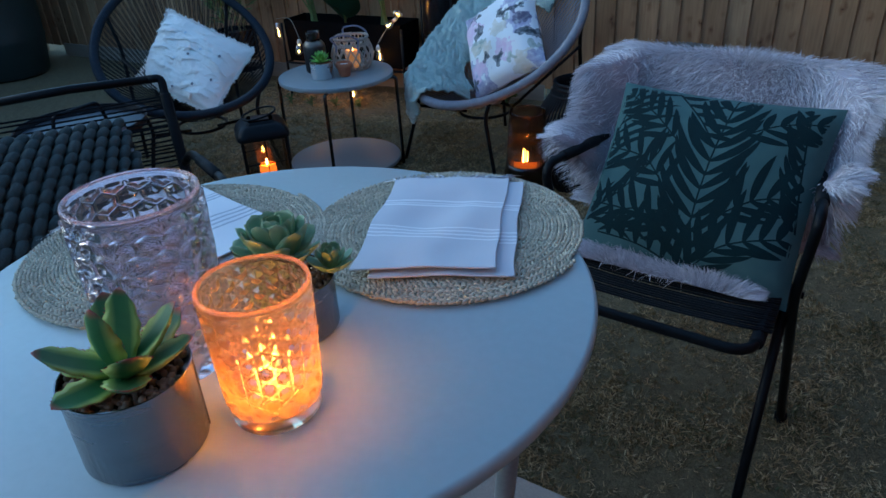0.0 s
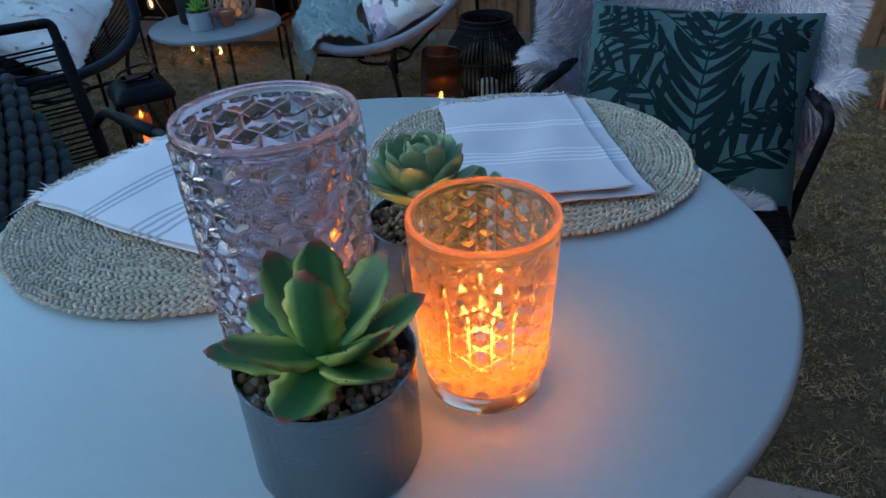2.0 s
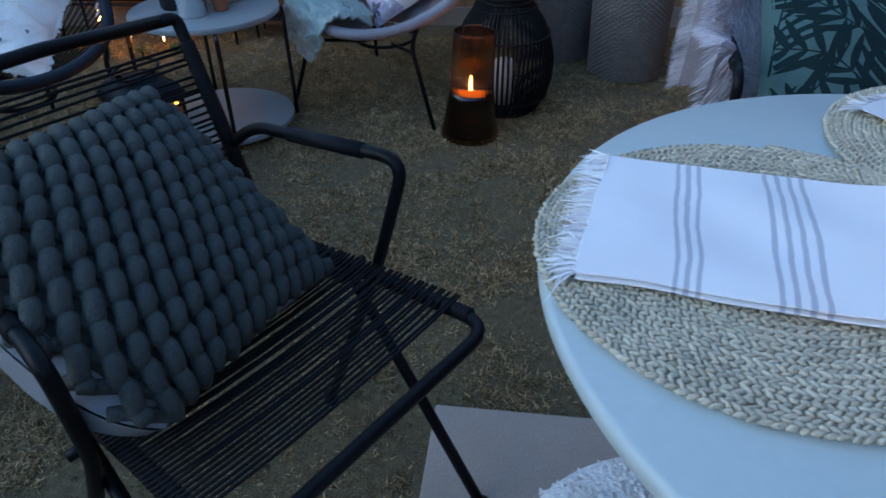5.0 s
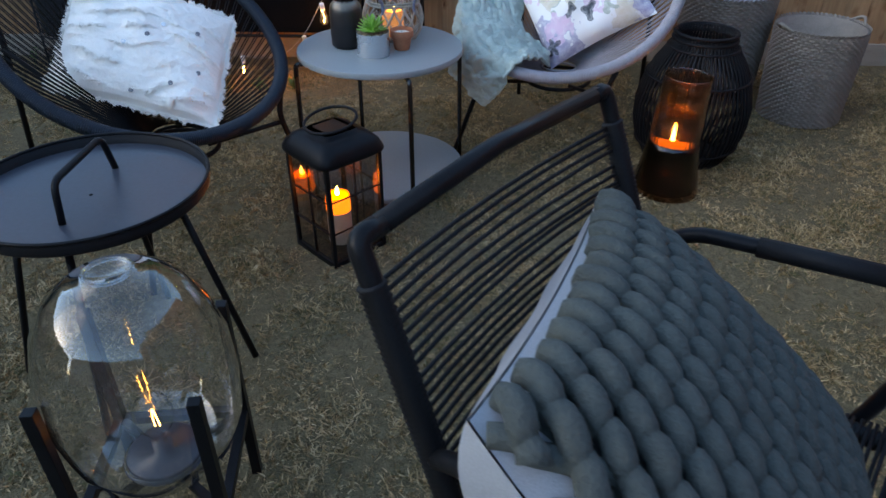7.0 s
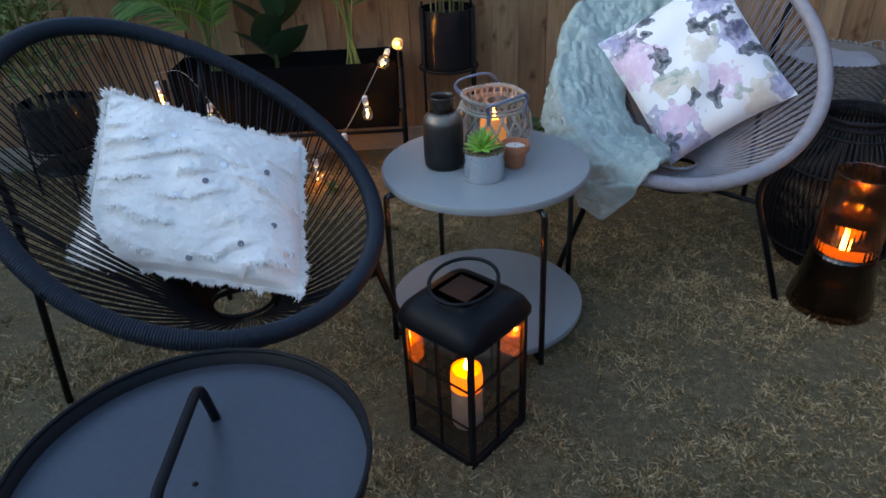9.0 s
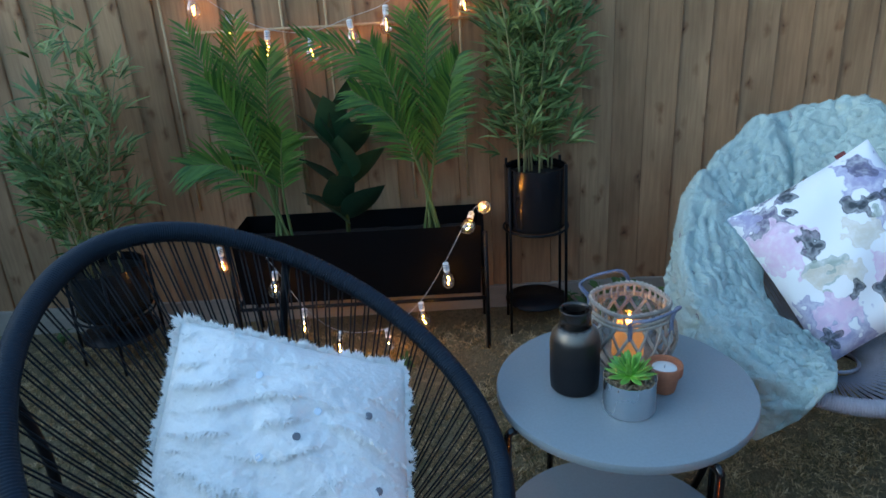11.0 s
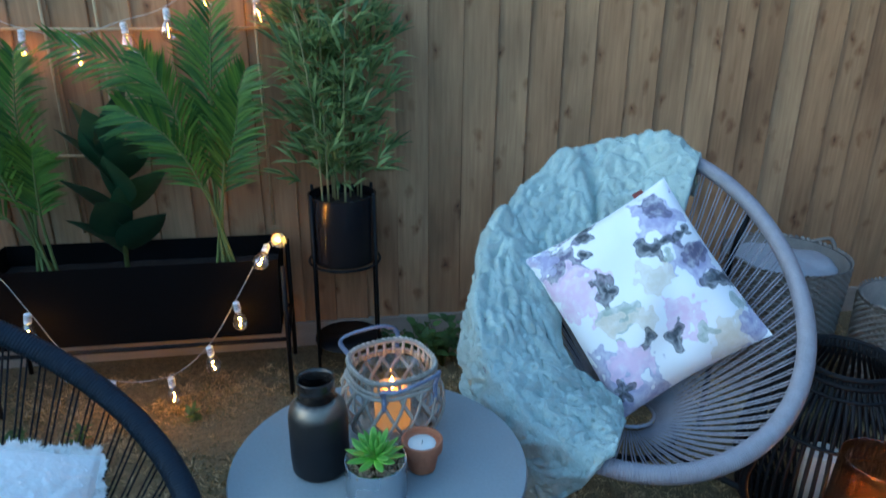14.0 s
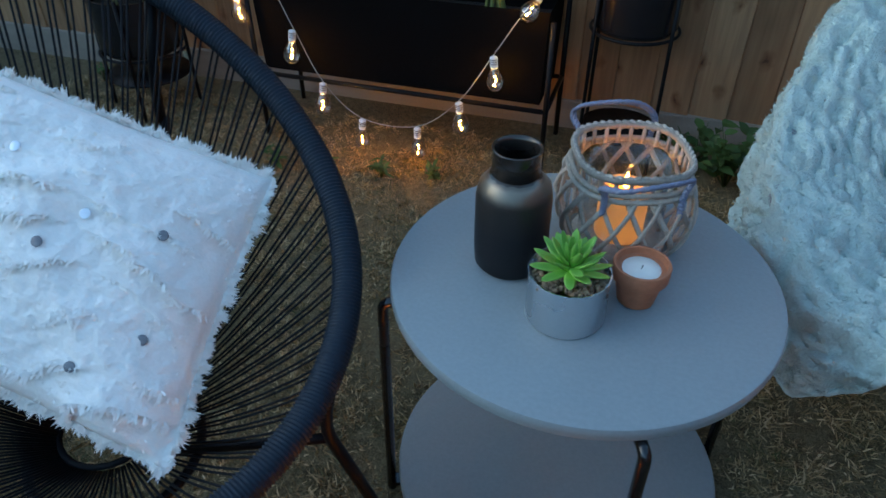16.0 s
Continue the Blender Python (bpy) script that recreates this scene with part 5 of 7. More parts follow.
P = np.zeros((NT, NS, 3))
for i in range(NT):
    k = i / (NT - 1)
    up = np.array([0.35, 0, 0.94])
    Lin = np.interp(k, [0, 0.22, 0.3, 0.6, 0.75, 0.9, 1], [0.2, 0.2, 0.26, 0.25, 0.28, 0.27, 0.225]) + 0.006 * math.sin(17 * k)
    Lout = np.interp(k, [0, 0.15, 0.5, 0.8, 0.93, 1], [0.09, 0.1, 0.11, 0.12, 0.14, 0.15]) + 0.008 * math.sin(23 * k + 1)
    wide = np.interp(k, [0, 0.3, 0.6, 0.75, 0.85, 0.95, 1], [0.024, 0.028, 0.02, 0.028, 0.032, 0.028, 0.022])
    lift = 0.045 * math.exp(-((k - 0.82) / 0.2) ** 2)
    for j, s in enumerate(ss):
        end = 244 + 18 * min(1.0, s + 1)
        r0 = rim2(radians(64 + (end - 64) * k))
        d_in = hub - r0
        d_in /= np.linalg.norm(d_in)
        out = -np.array([d_in[0], d_in[1], 0])
        out /= np.linalg.norm(out)
        if s >= 0:
            q = r0 + up * (0.026 * math.cos(s * 1.4) + 0.006 + lift * math.sin(min(1, s) * 2.2)) + d_in * (s * Lin)
            nrm = up
        else:
            a = min(1.0, -s * 2.4)
            q = r0 + up * 0.032 * math.cos(a * 1.57) + out * wide * math.sin(a * 1.57) - np.array([0, 0, 1]) * max(0, -s - 0.12) * Lout * 1.15 + out * 0.012 * (-s)
            w = min(1.0, -s * 2.4)
            nrm = up * (1 - w) + (out + 0.25 * up) * w
        n1 = 0.014 * soft(q * 6.0, 1.0, 1.0) + 0.007 * soft(q * 17.0, 1.0, 4.0)
        gather = 0.018 * max(0.0, math.sin(8.5 * math.pi * k + 1.2 * s + 2.5 * soft(q * 3, 1, 6.0))) ** 2
        crease = -0.03 * math.exp(-((k - 0.235 - 0.02 * s) / 0.018) ** 2) * max(0, s) ** 0.5
        c = pucker(k * 1.08 + 0.02 * soft(q * 9, 1, 2.0), 0.17 + s * (Lin if s > 0 else Lout + 0.05) + 0.02 * soft(q * 9, 1, 8.0))
        crumple = 0.011 - 0.022 * abs(soft(q * 10.0, 1.0, 11.0)) - 0.021 * abs(soft(q * 26.0, 1.0, 5.0)) - 0.017 * abs(soft(q * 48.0, 1.0, 7.0))
        P[i, j] = q + nrm * (n1 + gather + crease + crumple + 0.0018 * c)
o = part("cloth", Geo().grid(P), plush, thr)
sol = o.modifiers.new("thickness", 'SOLIDIFY')
sol.thickness, sol.offset = 0.009, 0.0
fu = np.random.default_rng(35)
kk = 46000
ii, jj = fu.integers(0, NT - 1, kk), fu.integers(0, NS - 1, kk)
fb = P[ii, jj] + (P[ii + 1, jj] - P[ii, jj]) * fu.uniform(0, 1, (kk, 1)) + (P[ii, jj + 1] - P[ii, jj]) * fu.uniform(0, 1, (kk, 1))
fn = np.cross(P[ii + 1, jj] - P[ii, jj], P[ii, jj + 1] - P[ii, jj])
fn /= np.linalg.norm(fn, axis=1)[:, None] + 1e-9
fn *= np.sign((fn * (fb - hub + np.array([0, 0, 0.5]))).sum(1))[:, None]
fd = fn * 0.55 + fu.normal(0, 0.5, (kk, 3))
part("nap", Geo().blades(fb + fn * 0.005, fd, fu.uniform(0.003, 0.006, kk), 0.0011, None, np.cross(fd, fn)), plush, thr, "short plush nap", kind="stuff")
rim_line = np.concatenate([P[:, 0], P[-1, 1:], P[-2::-1, -1], P[0, -2:0:-1]])
part("hem", Geo().tube(rim_line, 0.0058, 6, True), plush, thr, "soft rolled hem")

# ---- side table and its things ----
satin_black = surface("satin_black_steel", (0.006, 0.006, 0.007), 0.22, 0.0, 12, 300, 0.3, 0.1, 0.0003, spec=0.6)
slate = surface("grey_concrete_top", (0.225, 0.255, 0.265), 0.42, 0, 5, 180, 0.1, 0.15, 0.0006)
ST = 0.445
st = thing("side_table", "round two-tier grey side table on thin black legs", "table", pose(-1.602, 2.408, 0))
for z, r in ((ST, 0.253), (0.052, 0.257)):
    part("tabletop" if z > 0.2 else "shelf", Geo().lathe([(0.0, -0.02), (r - 0.006, -0.02), (r - 0.001, -0.017), (r, -0.012), (r, -0.005), (r - 0.002, -0.001), (r - 0.005, 0), (0.0, 0)], 96, (0, 0, z)), slate, st, crease=40)
for a in (-66, 24, 114, 204):
    c, s = math.cos(radians(a)), math.sin(radians(a))
    leg = part("leg", smooth_tube([(0.235 * c, 0.235 * s, ST - 0.026), (0.264 * c, 0.264 * s, ST - 0.026), (0.27 * c, 0.27 * s, 0.004)], 0.0075, 8, 0.012), satin_black, st)
    part("bracket", Geo().box((0.258 * c, 0.258 * s, 0.026), (0.02, 0.02, 0.008), Matrix.Rotation(radians(a), 4, 'Z'), 0.001), satin_black, leg, smooth=False)

bronze, nt, links, p = nodes_of("bronze_glaze")
tc = nt.new("ShaderNodeTexCoord")
sp = nt.new("ShaderNodeSeparateXYZ")
links.new(tc.outputs["Object"], sp.inputs[0])
zz = math_node(nt, links, 'ADD', sp.outputs["Z"], math_node(nt, links, 'MULTIPLY', noise_tex(nt, links, coords(nt, links), 30), 0.012))
links.new(ramp(nt, links, math_node(nt, links, 'DIVIDE', zz, 0.18), [(0.4, (0.02, 0.02, 0.023)), (0.66, (0.05, 0.045, 0.042)), (0.76, (0.22, 0.18, 0.14)), (0.8, (0.06, 0.05, 0.045))]), p.inputs["Base Color"])
p.inputs["Metallic"].default_value = 0.6
links.new(ramp(nt, links, math_node(nt, links, 'DIVIDE', zz, 0.18), [(0.3, (0.6, 0.6, 0.6)), (0.75, (0.33, 0.33, 0.33)), (0.85, (0.18, 0.18, 0.18))]), p.inputs["Roughness"])
v = thing("vase", "dark bronze glazed bottle vase on the side table", "vase", pose(-1.7, 2.405, ST + 0.001))
part("body", Geo().lathe([(0.0, 0.0), (0.042, 0.0), (0.047, 0.006), (0.0485, 0.03), (0.0485, 0.104), (0.045, 0.122), (0.036, 0.132), (0.0305, 0.138), (0.0275, 0.138), (0.03, 0.12), (0.036, 0.1), (0.036, 0.02), (0.0, 0.015)], 48), bronze, v)
part("neck", Geo().lathe([(0.0304, 0.1381), (0.03, 0.165), (0.031, 0.171), (0.031, 0.173), (0.0285, 0.173), (0.0275, 0.165), (0.0275, 0.1381)], 48, closed=True), bronze, v)

tin_plant(pose(-1.612, 2.325, ST + 0.001, 0, 0, 10), "lime green rosette succulent in a tin pot on the side table", 0.049, 0.068, [(0, 0, 0.07, 1.05, [(11, 8, 1.05), (9, 28, 1.0), (7, 50, 0.9), (4, 72, 0.7)])], lime, 150, pale_tin)

terra = surface("terracotta", (0.42, 0.15, 0.075), 0.85, 0, 14, 150, 0.18, 0.3, 0.0008)
tp = thing("terracotta_candle", "white candle in a small terracotta pot on the side table", "candle", pose(-1.532, 2.378, ST + 0.001))
part("pot", Geo().lathe([(0.0, 0.0), (0.021, 0.0), (0.023, 0.002), (0.029, 0.036), (0.033, 0.037), (0.0345, 0.039), (0.035, 0.056), (0.034, 0.058), (0.031, 0.058), (0.0295, 0.05), (0.0, 0.046)], 40), terra, tp, crease=50)
part("wax", Geo().lathe([(0.0, 0.044), (0.0296, 0.044), (0.0296, 0.0495), (0.01, 0.0485), (0.0, 0.0485)], 32), wax_white, tp)
part("wick", Geo().tube([(0, 0, 0.048), (0.001, 0, 0.055)], 0.0007, 6), wick_mat, tp)

# willow lantern
willow = surface("grey_washed_willow", (0.48, 0.42, 0.35), 0.85, 0, 30, 260, 0.3, 0.5, 0.001, island=0.45)
rope_mat = surface("blue_grey_rope", (0.16, 0.18, 0.26), 0.9, 0, 60, 400, 0.3, 0.6, 0.001)
wl = thing("willow_lantern", "grey willow lattice lantern with blue rope handles, candle lit inside", "lantern", pose(-1.57, 2.505, ST + 0.001, 0, 0, 20) @ Matrix.Scale(0.91, 4))


def sq(r, a, p=3.2):
    """A rounded-square outline."""
    c, s = math.cos(a), math.sin(a)
    q = r / (abs(c) ** p + abs(s) ** p) ** (1 / p)
    return q * c, q * s


def wr(z):
    return float(np.interp(z, [0, 0.03, 0.065, 0.1, 0.125, 0.15], [0.072, 0.09, 0.098, 0.092, 0.08, 0.078]))


for d in (1, -1):
    for i in range(16):
        pts = [(*sq(wr(z) + 0.002 * d, 2 * math.pi * i / 16 + d * z * 5.6, 2.6), z) for z in np.linspace(0.004, 0.122, 12)]
        part("lattice_cane", Geo().tube(pts, 0.0042, 6, flat=0.7), willow, wl)
for z, r in ((0.005, 0.0035), (0.118, 0.004), (0.126, 0.004)):
    part("band", Geo().tube([(*sq(wr(z) + 0.002, a, 2.6), z) for a in np.linspace(0, 2 * np.pi, 48, endpoint=False)], r, 8, True), willow, wl)
g = Geo()
for i in range(90):
    a = 2 * math.pi * i / 90
    x, y = sq(0.079, a, 2.8)
    g.blob((x, y, 0.148 + 0.002 * (i % 2)), ((0.0045 * math.cos(a + 0.8), 0.0045 * math.sin(a + 0.8), 0.003), (-0.0055 * math.sin(a), 0.0055 * math.cos(a), 0), (0, 0, 0.006)), 7, 4)
g.tube([(*sq(0.079, a, 2.8), 0.148) for a in np.linspace(0, 2 * np.pi, 60, endpoint=False)], 0.0055, 8, True)
part("plaited_rim", g, willow, wl, "plaited willow rim")
for i in range(26):
    a = 2 * math.pi * (i + 0.5) / 26
    part("upright", Geo().tube([(*sq(0.0755, a, 2.7), 0.12), (*sq(0.0765, a, 2.8), 0.147)], 0.0032, 6), willow, wl)
part("base", Geo().lathe([(0.0, 0.0), (0.072, 0.0), (0.072, 0.006), (0.0, 0.006)], 24), willow, wl)
clear = thin_glass("clear_glass", (0.97, 0.98, 0.98))
o = part("glass_liner", Geo().lathe([(0.062, 0.008), (0.062, 0.13), (0.0605, 0.13), (0.0605, 0.008)], 40, closed=True), clear, wl)
for sgn in (1, -1):
    pts = curve_pts([(0.055 * s2, 0.062 * sgn + 0.022 * sgn, z) for s2, z in ((-1, 0.1), (-1, 0.13))] + [(-0.066, 0.104 * sgn, 0.155), (-0.05, 0.118 * sgn - 0.03, 0.178), (0.015, 0.11 * sgn - 0.035, 0.186), (0.055, 0.092 * sgn, 0.155), (0.052, 0.084 * sgn, 0.125), (0.052, 0.084 * sgn, 0.09)], 7)
    g = Geo()
    for strand in range(2):
        q = curve_pts(pts, 3)
        ph = np.arange(len(q)) * 0.9 + strand * math.pi
        off = np.c_[0.0022 * np.cos(ph), 0.0022 * np.sin(ph), 0.0022 * np.cos(ph + 1)]
        g.tube(q + off, 0.003, 6)
    part("rope_handle", g, rope_mat, wl, "blue-grey twisted rope handle")
# candlelight in the wax: orange base colour and a weak mottled emission
glow_wax, nt, links, p = nodes_of("candlelit_glow_wax")
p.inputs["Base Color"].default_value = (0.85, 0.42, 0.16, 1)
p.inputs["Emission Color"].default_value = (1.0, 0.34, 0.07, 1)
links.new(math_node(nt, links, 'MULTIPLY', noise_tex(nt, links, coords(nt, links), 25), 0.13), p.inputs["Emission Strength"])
wc = thing("pillar_candle", "pillar candle inside the willow lantern, candlelight set as orange wax glow", "candle", pose(-1.57, 2.505, ST + 0.008), "pillar candles")
part("wax", Geo().lathe([(0.0, 0.0), (0.032, 0.0), (0.033, 0.003), (0.033, 0.072), (0.031, 0.075), (0.02, 0.069), (0.0, 0.068)], 32), glow_wax, wc)
flame(wc, 0, 0, 0.071, 0.026, 0.006, 14.0)

# ---- tray table ----
tray_mat = surface("black_tray_lacquer", (0.038, 0.044, 0.058), 0.36, 0, 4, 120, 0.2, 0.1, 0.0004)
tt = thing("tray_table", "low round black metal tray table with a bar handle", "table", pose(-2.06, 1.457, 0))
R = 0.223
tray = part("tray", Geo().lathe([(0.0, 0.446), (R - 0.006, 0.446), (R - 0.0045, 0.4475), (R - 0.0045, 0.4525), (R - 0.007, 0.452), (0.0, 0.452)], 96), tray_mat, tt, crease=40)
part("tray_wall", Geo().lathe([(R - 0.004, 0.446), (R - 0.001, 0.449), (R, 0.453), (R + 0.002, 0.473), (R + 0.001, 0.4745), (R - 0.001, 0.4745), (R - 0.003, 0.455), (R - 0.004, 0.4535)], 96, closed=True), black_cord, tray, "upright matt black tray edge")
part("rolled_rim", Geo().tube([((R + 0.0012) * math.cos(a), (R + 0.0012) * math.sin(a), 0.4745) for a in np.linspace(0, 2 * np.pi, 96, endpoint=False)], 0.0036, 8, True), black_metal, tray, "rolled black rim")
part("handle", smooth_tube([(0.005, -0.12, 0.452), (0.002, -0.102, 0.527), (0.002, 0.085, 0.527), (0.005, 0.103, 0.452)], 0.0068, 10, 0.022), black_metal, tt)
part("screw", Geo().lathe([(0.0, 0.452), (0.004, 0.452), (0.003, 0.4535), (0.0, 0.454)], 12, (0.007, -0.012, 0)), black_metal, tray)
for a in (8, 98, 188, 278):
    c, s = math.cos(radians(a)), math.sin(radians(a))
    part("leg", Geo().tube([(0.15 * c, 0.15 * s, 0.447), (0.25 * c, 0.25 * s, 0.005)], 0.0075, 8), black_metal, tt)

# ---- glass globe lamp ----
gl = thing("globe_lamp", "clear glass globe lamp on a square black stand", "lamp", pose(-1.82, 1.052, 0, 0, 0, 7.4))
prof = [(0.0, 0.178), (0.05, 0.178), (0.08, 0.188), (0.108, 0.215), (0.128, 0.265), (0.134, 0.33), (0.13, 0.39), (0.114, 0.445), (0.088, 0.485), (0.056, 0.508), (0.036, 0.514), (0.033, 0.519), (0.029, 0.519), (0.028, 0.513)]
prof = [(r * 1.06, 0.178 + (z - 0.178) * 1.115) for r, z in prof]
o = part("globe", Geo().lathe(prof, 72), thin_glass("globe_glass", (0.985, 0.99, 0.99), 2.3), gl)
lip = part("globe_lip", Geo().tube([(0.031 * math.cos(a), 0.031 * math.sin(a), 0.557) for a in np.linspace(0, 2 * np.pi, 32, endpoint=False)], 0.0035, 8, True), glass("lip_glass", (0.97, 0.98, 0.98)), gl)
part("bulb_base", Geo().lathe([(0.0, 0.18), (0.058, 0.18), (0.06, 0.184), (0.06, 0.197), (0.057, 0.2), (0.016, 0.201), (0.016, 0.226), (0.0, 0.226)], 40), tray_mat, gl)
part("base_ring", Geo().tube([(0.062 * math.cos(a), 0.062 * math.sin(a), 0.19) for a in np.linspace(0, 2 * np.pi, 40, endpoint=False)], 0.004, 8, True), glass("ring_glass", (0.95, 0.96, 0.96)), gl)
bulb = part("bulb", Geo().lathe([(0.012, 0.226), (0.015, 0.24), (0.028, 0.262), (0.031, 0.285), (0.024, 0.308), (0.01, 0.319), (0.0, 0.32)], 28), clear, gl)
fil_mat = glow("warm_filament", (1.0, 0.36, 0.06), 9.0)
g = Geo()
for i in range(2):
    g.tube([(0.004 - 0.008 * i, 0.002, 0.252), (0.003 - 0.006 * i, 0.0, 0.272), (0.001 - 0.002 * i, 0.0, 0.29)], 0.0007, 6)
part("filament", g, fil_mat, bulb, "glowing orange filament")
H = 0.108
for sx in (1, -1):
    for sy in (1, -1):
        part("post", Geo().box((sx * H, sy * H, 0.205), (0.018, 0.018, 0.41), None, 0.0015), black_metal, gl, smooth=False)
for sx, sy, L in ((1, 0, 0), (-1, 0, 0), (0, 1, 0), (0, -1, 0)):
    part("rail", Geo().box((sx * H, sy * H, 0.165), (0.016 if sx else 2 * H - 0.018, 0.016 if sy else 2 * H - 0.018, 0.016), None, 0.001), black_metal, gl, smooth=False)
for sg in (1, -1):
    part("cross_rail", Geo().box((0, 0, 0.165 - 0.0), (2 * H * 1.3, 0.014, 0.012), Matrix.Rotation(radians(45 * sg), 4, 'Z'), 0.001), black_metal, gl, smooth=False)

# ---- black lantern ----
ln = thing("lantern", "black metal lantern with glass panes and a lit candle", "lantern", pose(-1.686, 1.97, 0, 0, 0, 46))
W, UP = 0.085, 0.04
part("base", Geo().box((0, 0, 0.012), (2 * W + 0.012, 2 * W + 0.012, 0.018), None, 0.003), black_metal, ln, smooth=False)
smoke = thin_glass("lantern_glass", (0.55, 0.5, 0.47), 2.6)
for sx in (1, -1):
    for sy in (1, -1):
        part("corner_post", Geo().box((sx * W, sy * W, 0.145 + UP / 2), (0.011, 0.011, 0.25 + UP), None, 0.001), black_metal, ln, smooth=False)
for i in range(4):
    m = pose(0, 0, 0, 0, 0, 90 * i)
    pane = part("pane", Geo().grid(np.array([[(W, y, z) for z in (0.021, 0.265 + UP)] for y in (0.006 - W, W - 0.006)])), smoke, ln, at=m, smooth=False)
    pane.visible_shadow = False
    part("mullion", Geo().box((W + 0.002, 0, 0.143 + UP / 2), (0.0035, 0.0035, 0.244 + UP)), black_metal, ln, at=m, smooth=False)
    for z in (0.11, 0.205):
        part("glazing_bar", Geo().box((W + 0.0025, 0, z), (0.0033, 2 * W - 0.011, 0.0035)), black_metal, ln, at=m, smooth=False)
g = Geo()
rows = [(0.104, 0.266), (0.106, 0.272), (0.105, 0.28), (0.096, 0.298), (0.082, 0.312), (0.066, 0.319), (0.056, 0.321), (0.054, 0.327), (0.05, 0.328)]
pts = np.array([[(*sq(r, a, 7.0), z + UP) for a in np.linspace(0, 2 * np.pi, 57)] for r, z in rows])
g.grid(pts)
g.add(pts[0][:-1], [tuple(range(56))])
part("roof", g, black_metal, ln, "domed black roof")
part("vent", Geo().box((0, 0, 0.329 + UP), (0.07, 0.07, 0.005), None, 0.002), surface("copper_brown_vent", (0.045, 0.02, 0.012), 0.45, 0.7, 20, 100, 0.3, 0.2), ln, smooth=False)
part("ring_handle", Geo().tube([(0.068 * math.cos(a), 0.068 * math.sin(a), 0.336 + UP + 0.012 * (1 + math.cos(a))) for a in np.linspace(0, 2 * np.pi, 40, endpoint=False)], 0.004, 8, True), black_metal, ln)
pc = thing("pillar_candle", "tall white pillar candle glowing at its top inside the lantern", "candle", pose(-1.686, 1.97, 0.022), "pillar candles")
part("wax", Geo().lathe([(0.0, 0), (0.033, 0), (0.034, 0.003), (0.034, 0.1), (0.0, 0.1)], 32), wax_white, pc)
# the flame's light in the upper wax is put in as orange emission
part("glowing_top", Geo().lathe([(0.034, 0.1), (0.0345, 0.125), (0.032, 0.148), (0.028, 0.144), (0.0, 0.138)], 32), glow("wax_top_glow", (1.0, 0.17, 0.015), 0.75), pc, "wax top with its candlelight set as orange glow")
flame(pc, 0, 0, 0.142, 0.03, 0.007, 55.0)

# ---- amber hurricane vase ----
amber = glass("amber_ribbed_glass", (0.5, 0.35, 0.27), 0.07)
smoke_base = thin_glass("smoked_glass", (0.42, 0.34, 0.29), 1.2)
am = thing("hurricane_vase", "amber ribbed glass hurricane vase with a flared smoky foot", "vase", pose(-0.682, 2.345, 0, 0, 1.5, 0) @ Matrix.Diagonal((1, 1, 1.05, 1)))


def ribs(th, z):
    return np.abs(np.sin(th * 20)) - 0.5


g = Geo().lathe([(0.0, 0.004), (0.1, 0.004), (0.107, 0.008, 0.001), (0.104, 0.02, 0.0012), (0.092, 0.08, 0.0012), (0.081, 0.15, 0.0012), (0.079, 0.168, 0.0012), (0.074, 0.17), (0.076, 0.15), (0.098, 0.02), (0.0, 0.016)], 160, relief=ribs)
o = part("foot", g, smoke_base, am, "flared smoky brown foot")
o.visible_shadow = False
o = part("cylinder", Geo().lathe([(0.078, 0.171, 0.0012), (0.0755, 0.25, 0.0012), (0.072, 0.33, 0.0012), (0.0705, 0.366), (0.0695, 0.369), (0.0675, 0.366), (0.069, 0.33), (0.0725, 0.25), (0.0748, 0.172)], 160, relief=ribs, closed=True), amber, am, "amber ribbed glass chimney")
o.visible_shadow = False
ac = thing("glass_candle", "glowing candle inside the amber hurricane vase", "candle", pose(-0.681, 2.345, 0.181), "pillar candles")
# whole wax body emits orange, standing in for candlelight within it
part("wax", Geo().lathe([(0.0, 0), (0.05, 0), (0.052, 0.003), (0.052, 0.03), (0.045, 0.027), (0.0, 0.024)], 32), glow("candlelit_wax_emission", (1.0, 0.2, 0.02), 0.28), ac)
flame(ac, 0, 0, 0.026, 0.026, 0.006, 40.0)

# ---- black cane lantern and willow baskets ----
bl = thing("cane_lantern", "barrel-shaped black cane lantern holding a white candle", "lantern", pose(-0.555, 2.615, 0))
bprof = [(0.0, 0.13), (0.05, 0.165), (0.12, 0.188), (0.2, 0.19), (0.28, 0.172), (0.34, 0.145), (0.385, 0.112), (0.41, 0.096), (0.44, 0.094)]
zz, rr = np.array(bprof).T
for i in range(62):
    a = 2 * math.pi * i / 62
    part("cane", Geo().tube([(np.interp(z, zz, rr) * math.cos(a), np.interp(z, zz, rr) * math.sin(a), z + 0.004) for z in np.linspace(0, 0.435, 14)], 0.0046, 6), black_cord, bl)
for z in (0.006, 0.06, 0.295, 0.39, 0.415, 0.435):
    r = float(np.interp(z, zz, rr)) + 0.005
    part("hoop", Geo().tube([(r * math.cos(a), r * math.sin(a), z + 0.004) for a in np.linspace(0, 2 * np.pi, 48, endpoint=False)], 0.0065 if z > 0.4 else 0.0045, 8, True), black_cord, bl)
part("floor_disc", Geo().lathe([(0.0, 0.004), (0.125, 0.004), (0.125, 0.014), (0.0, 0.014)], 32), black_cord, bl)
bc = thing("pillar_candle", "unlit ribbed white pillar candle inside the cane lantern", "candle", pose(-0.548, 2.62, 0.016), "pillar candles")
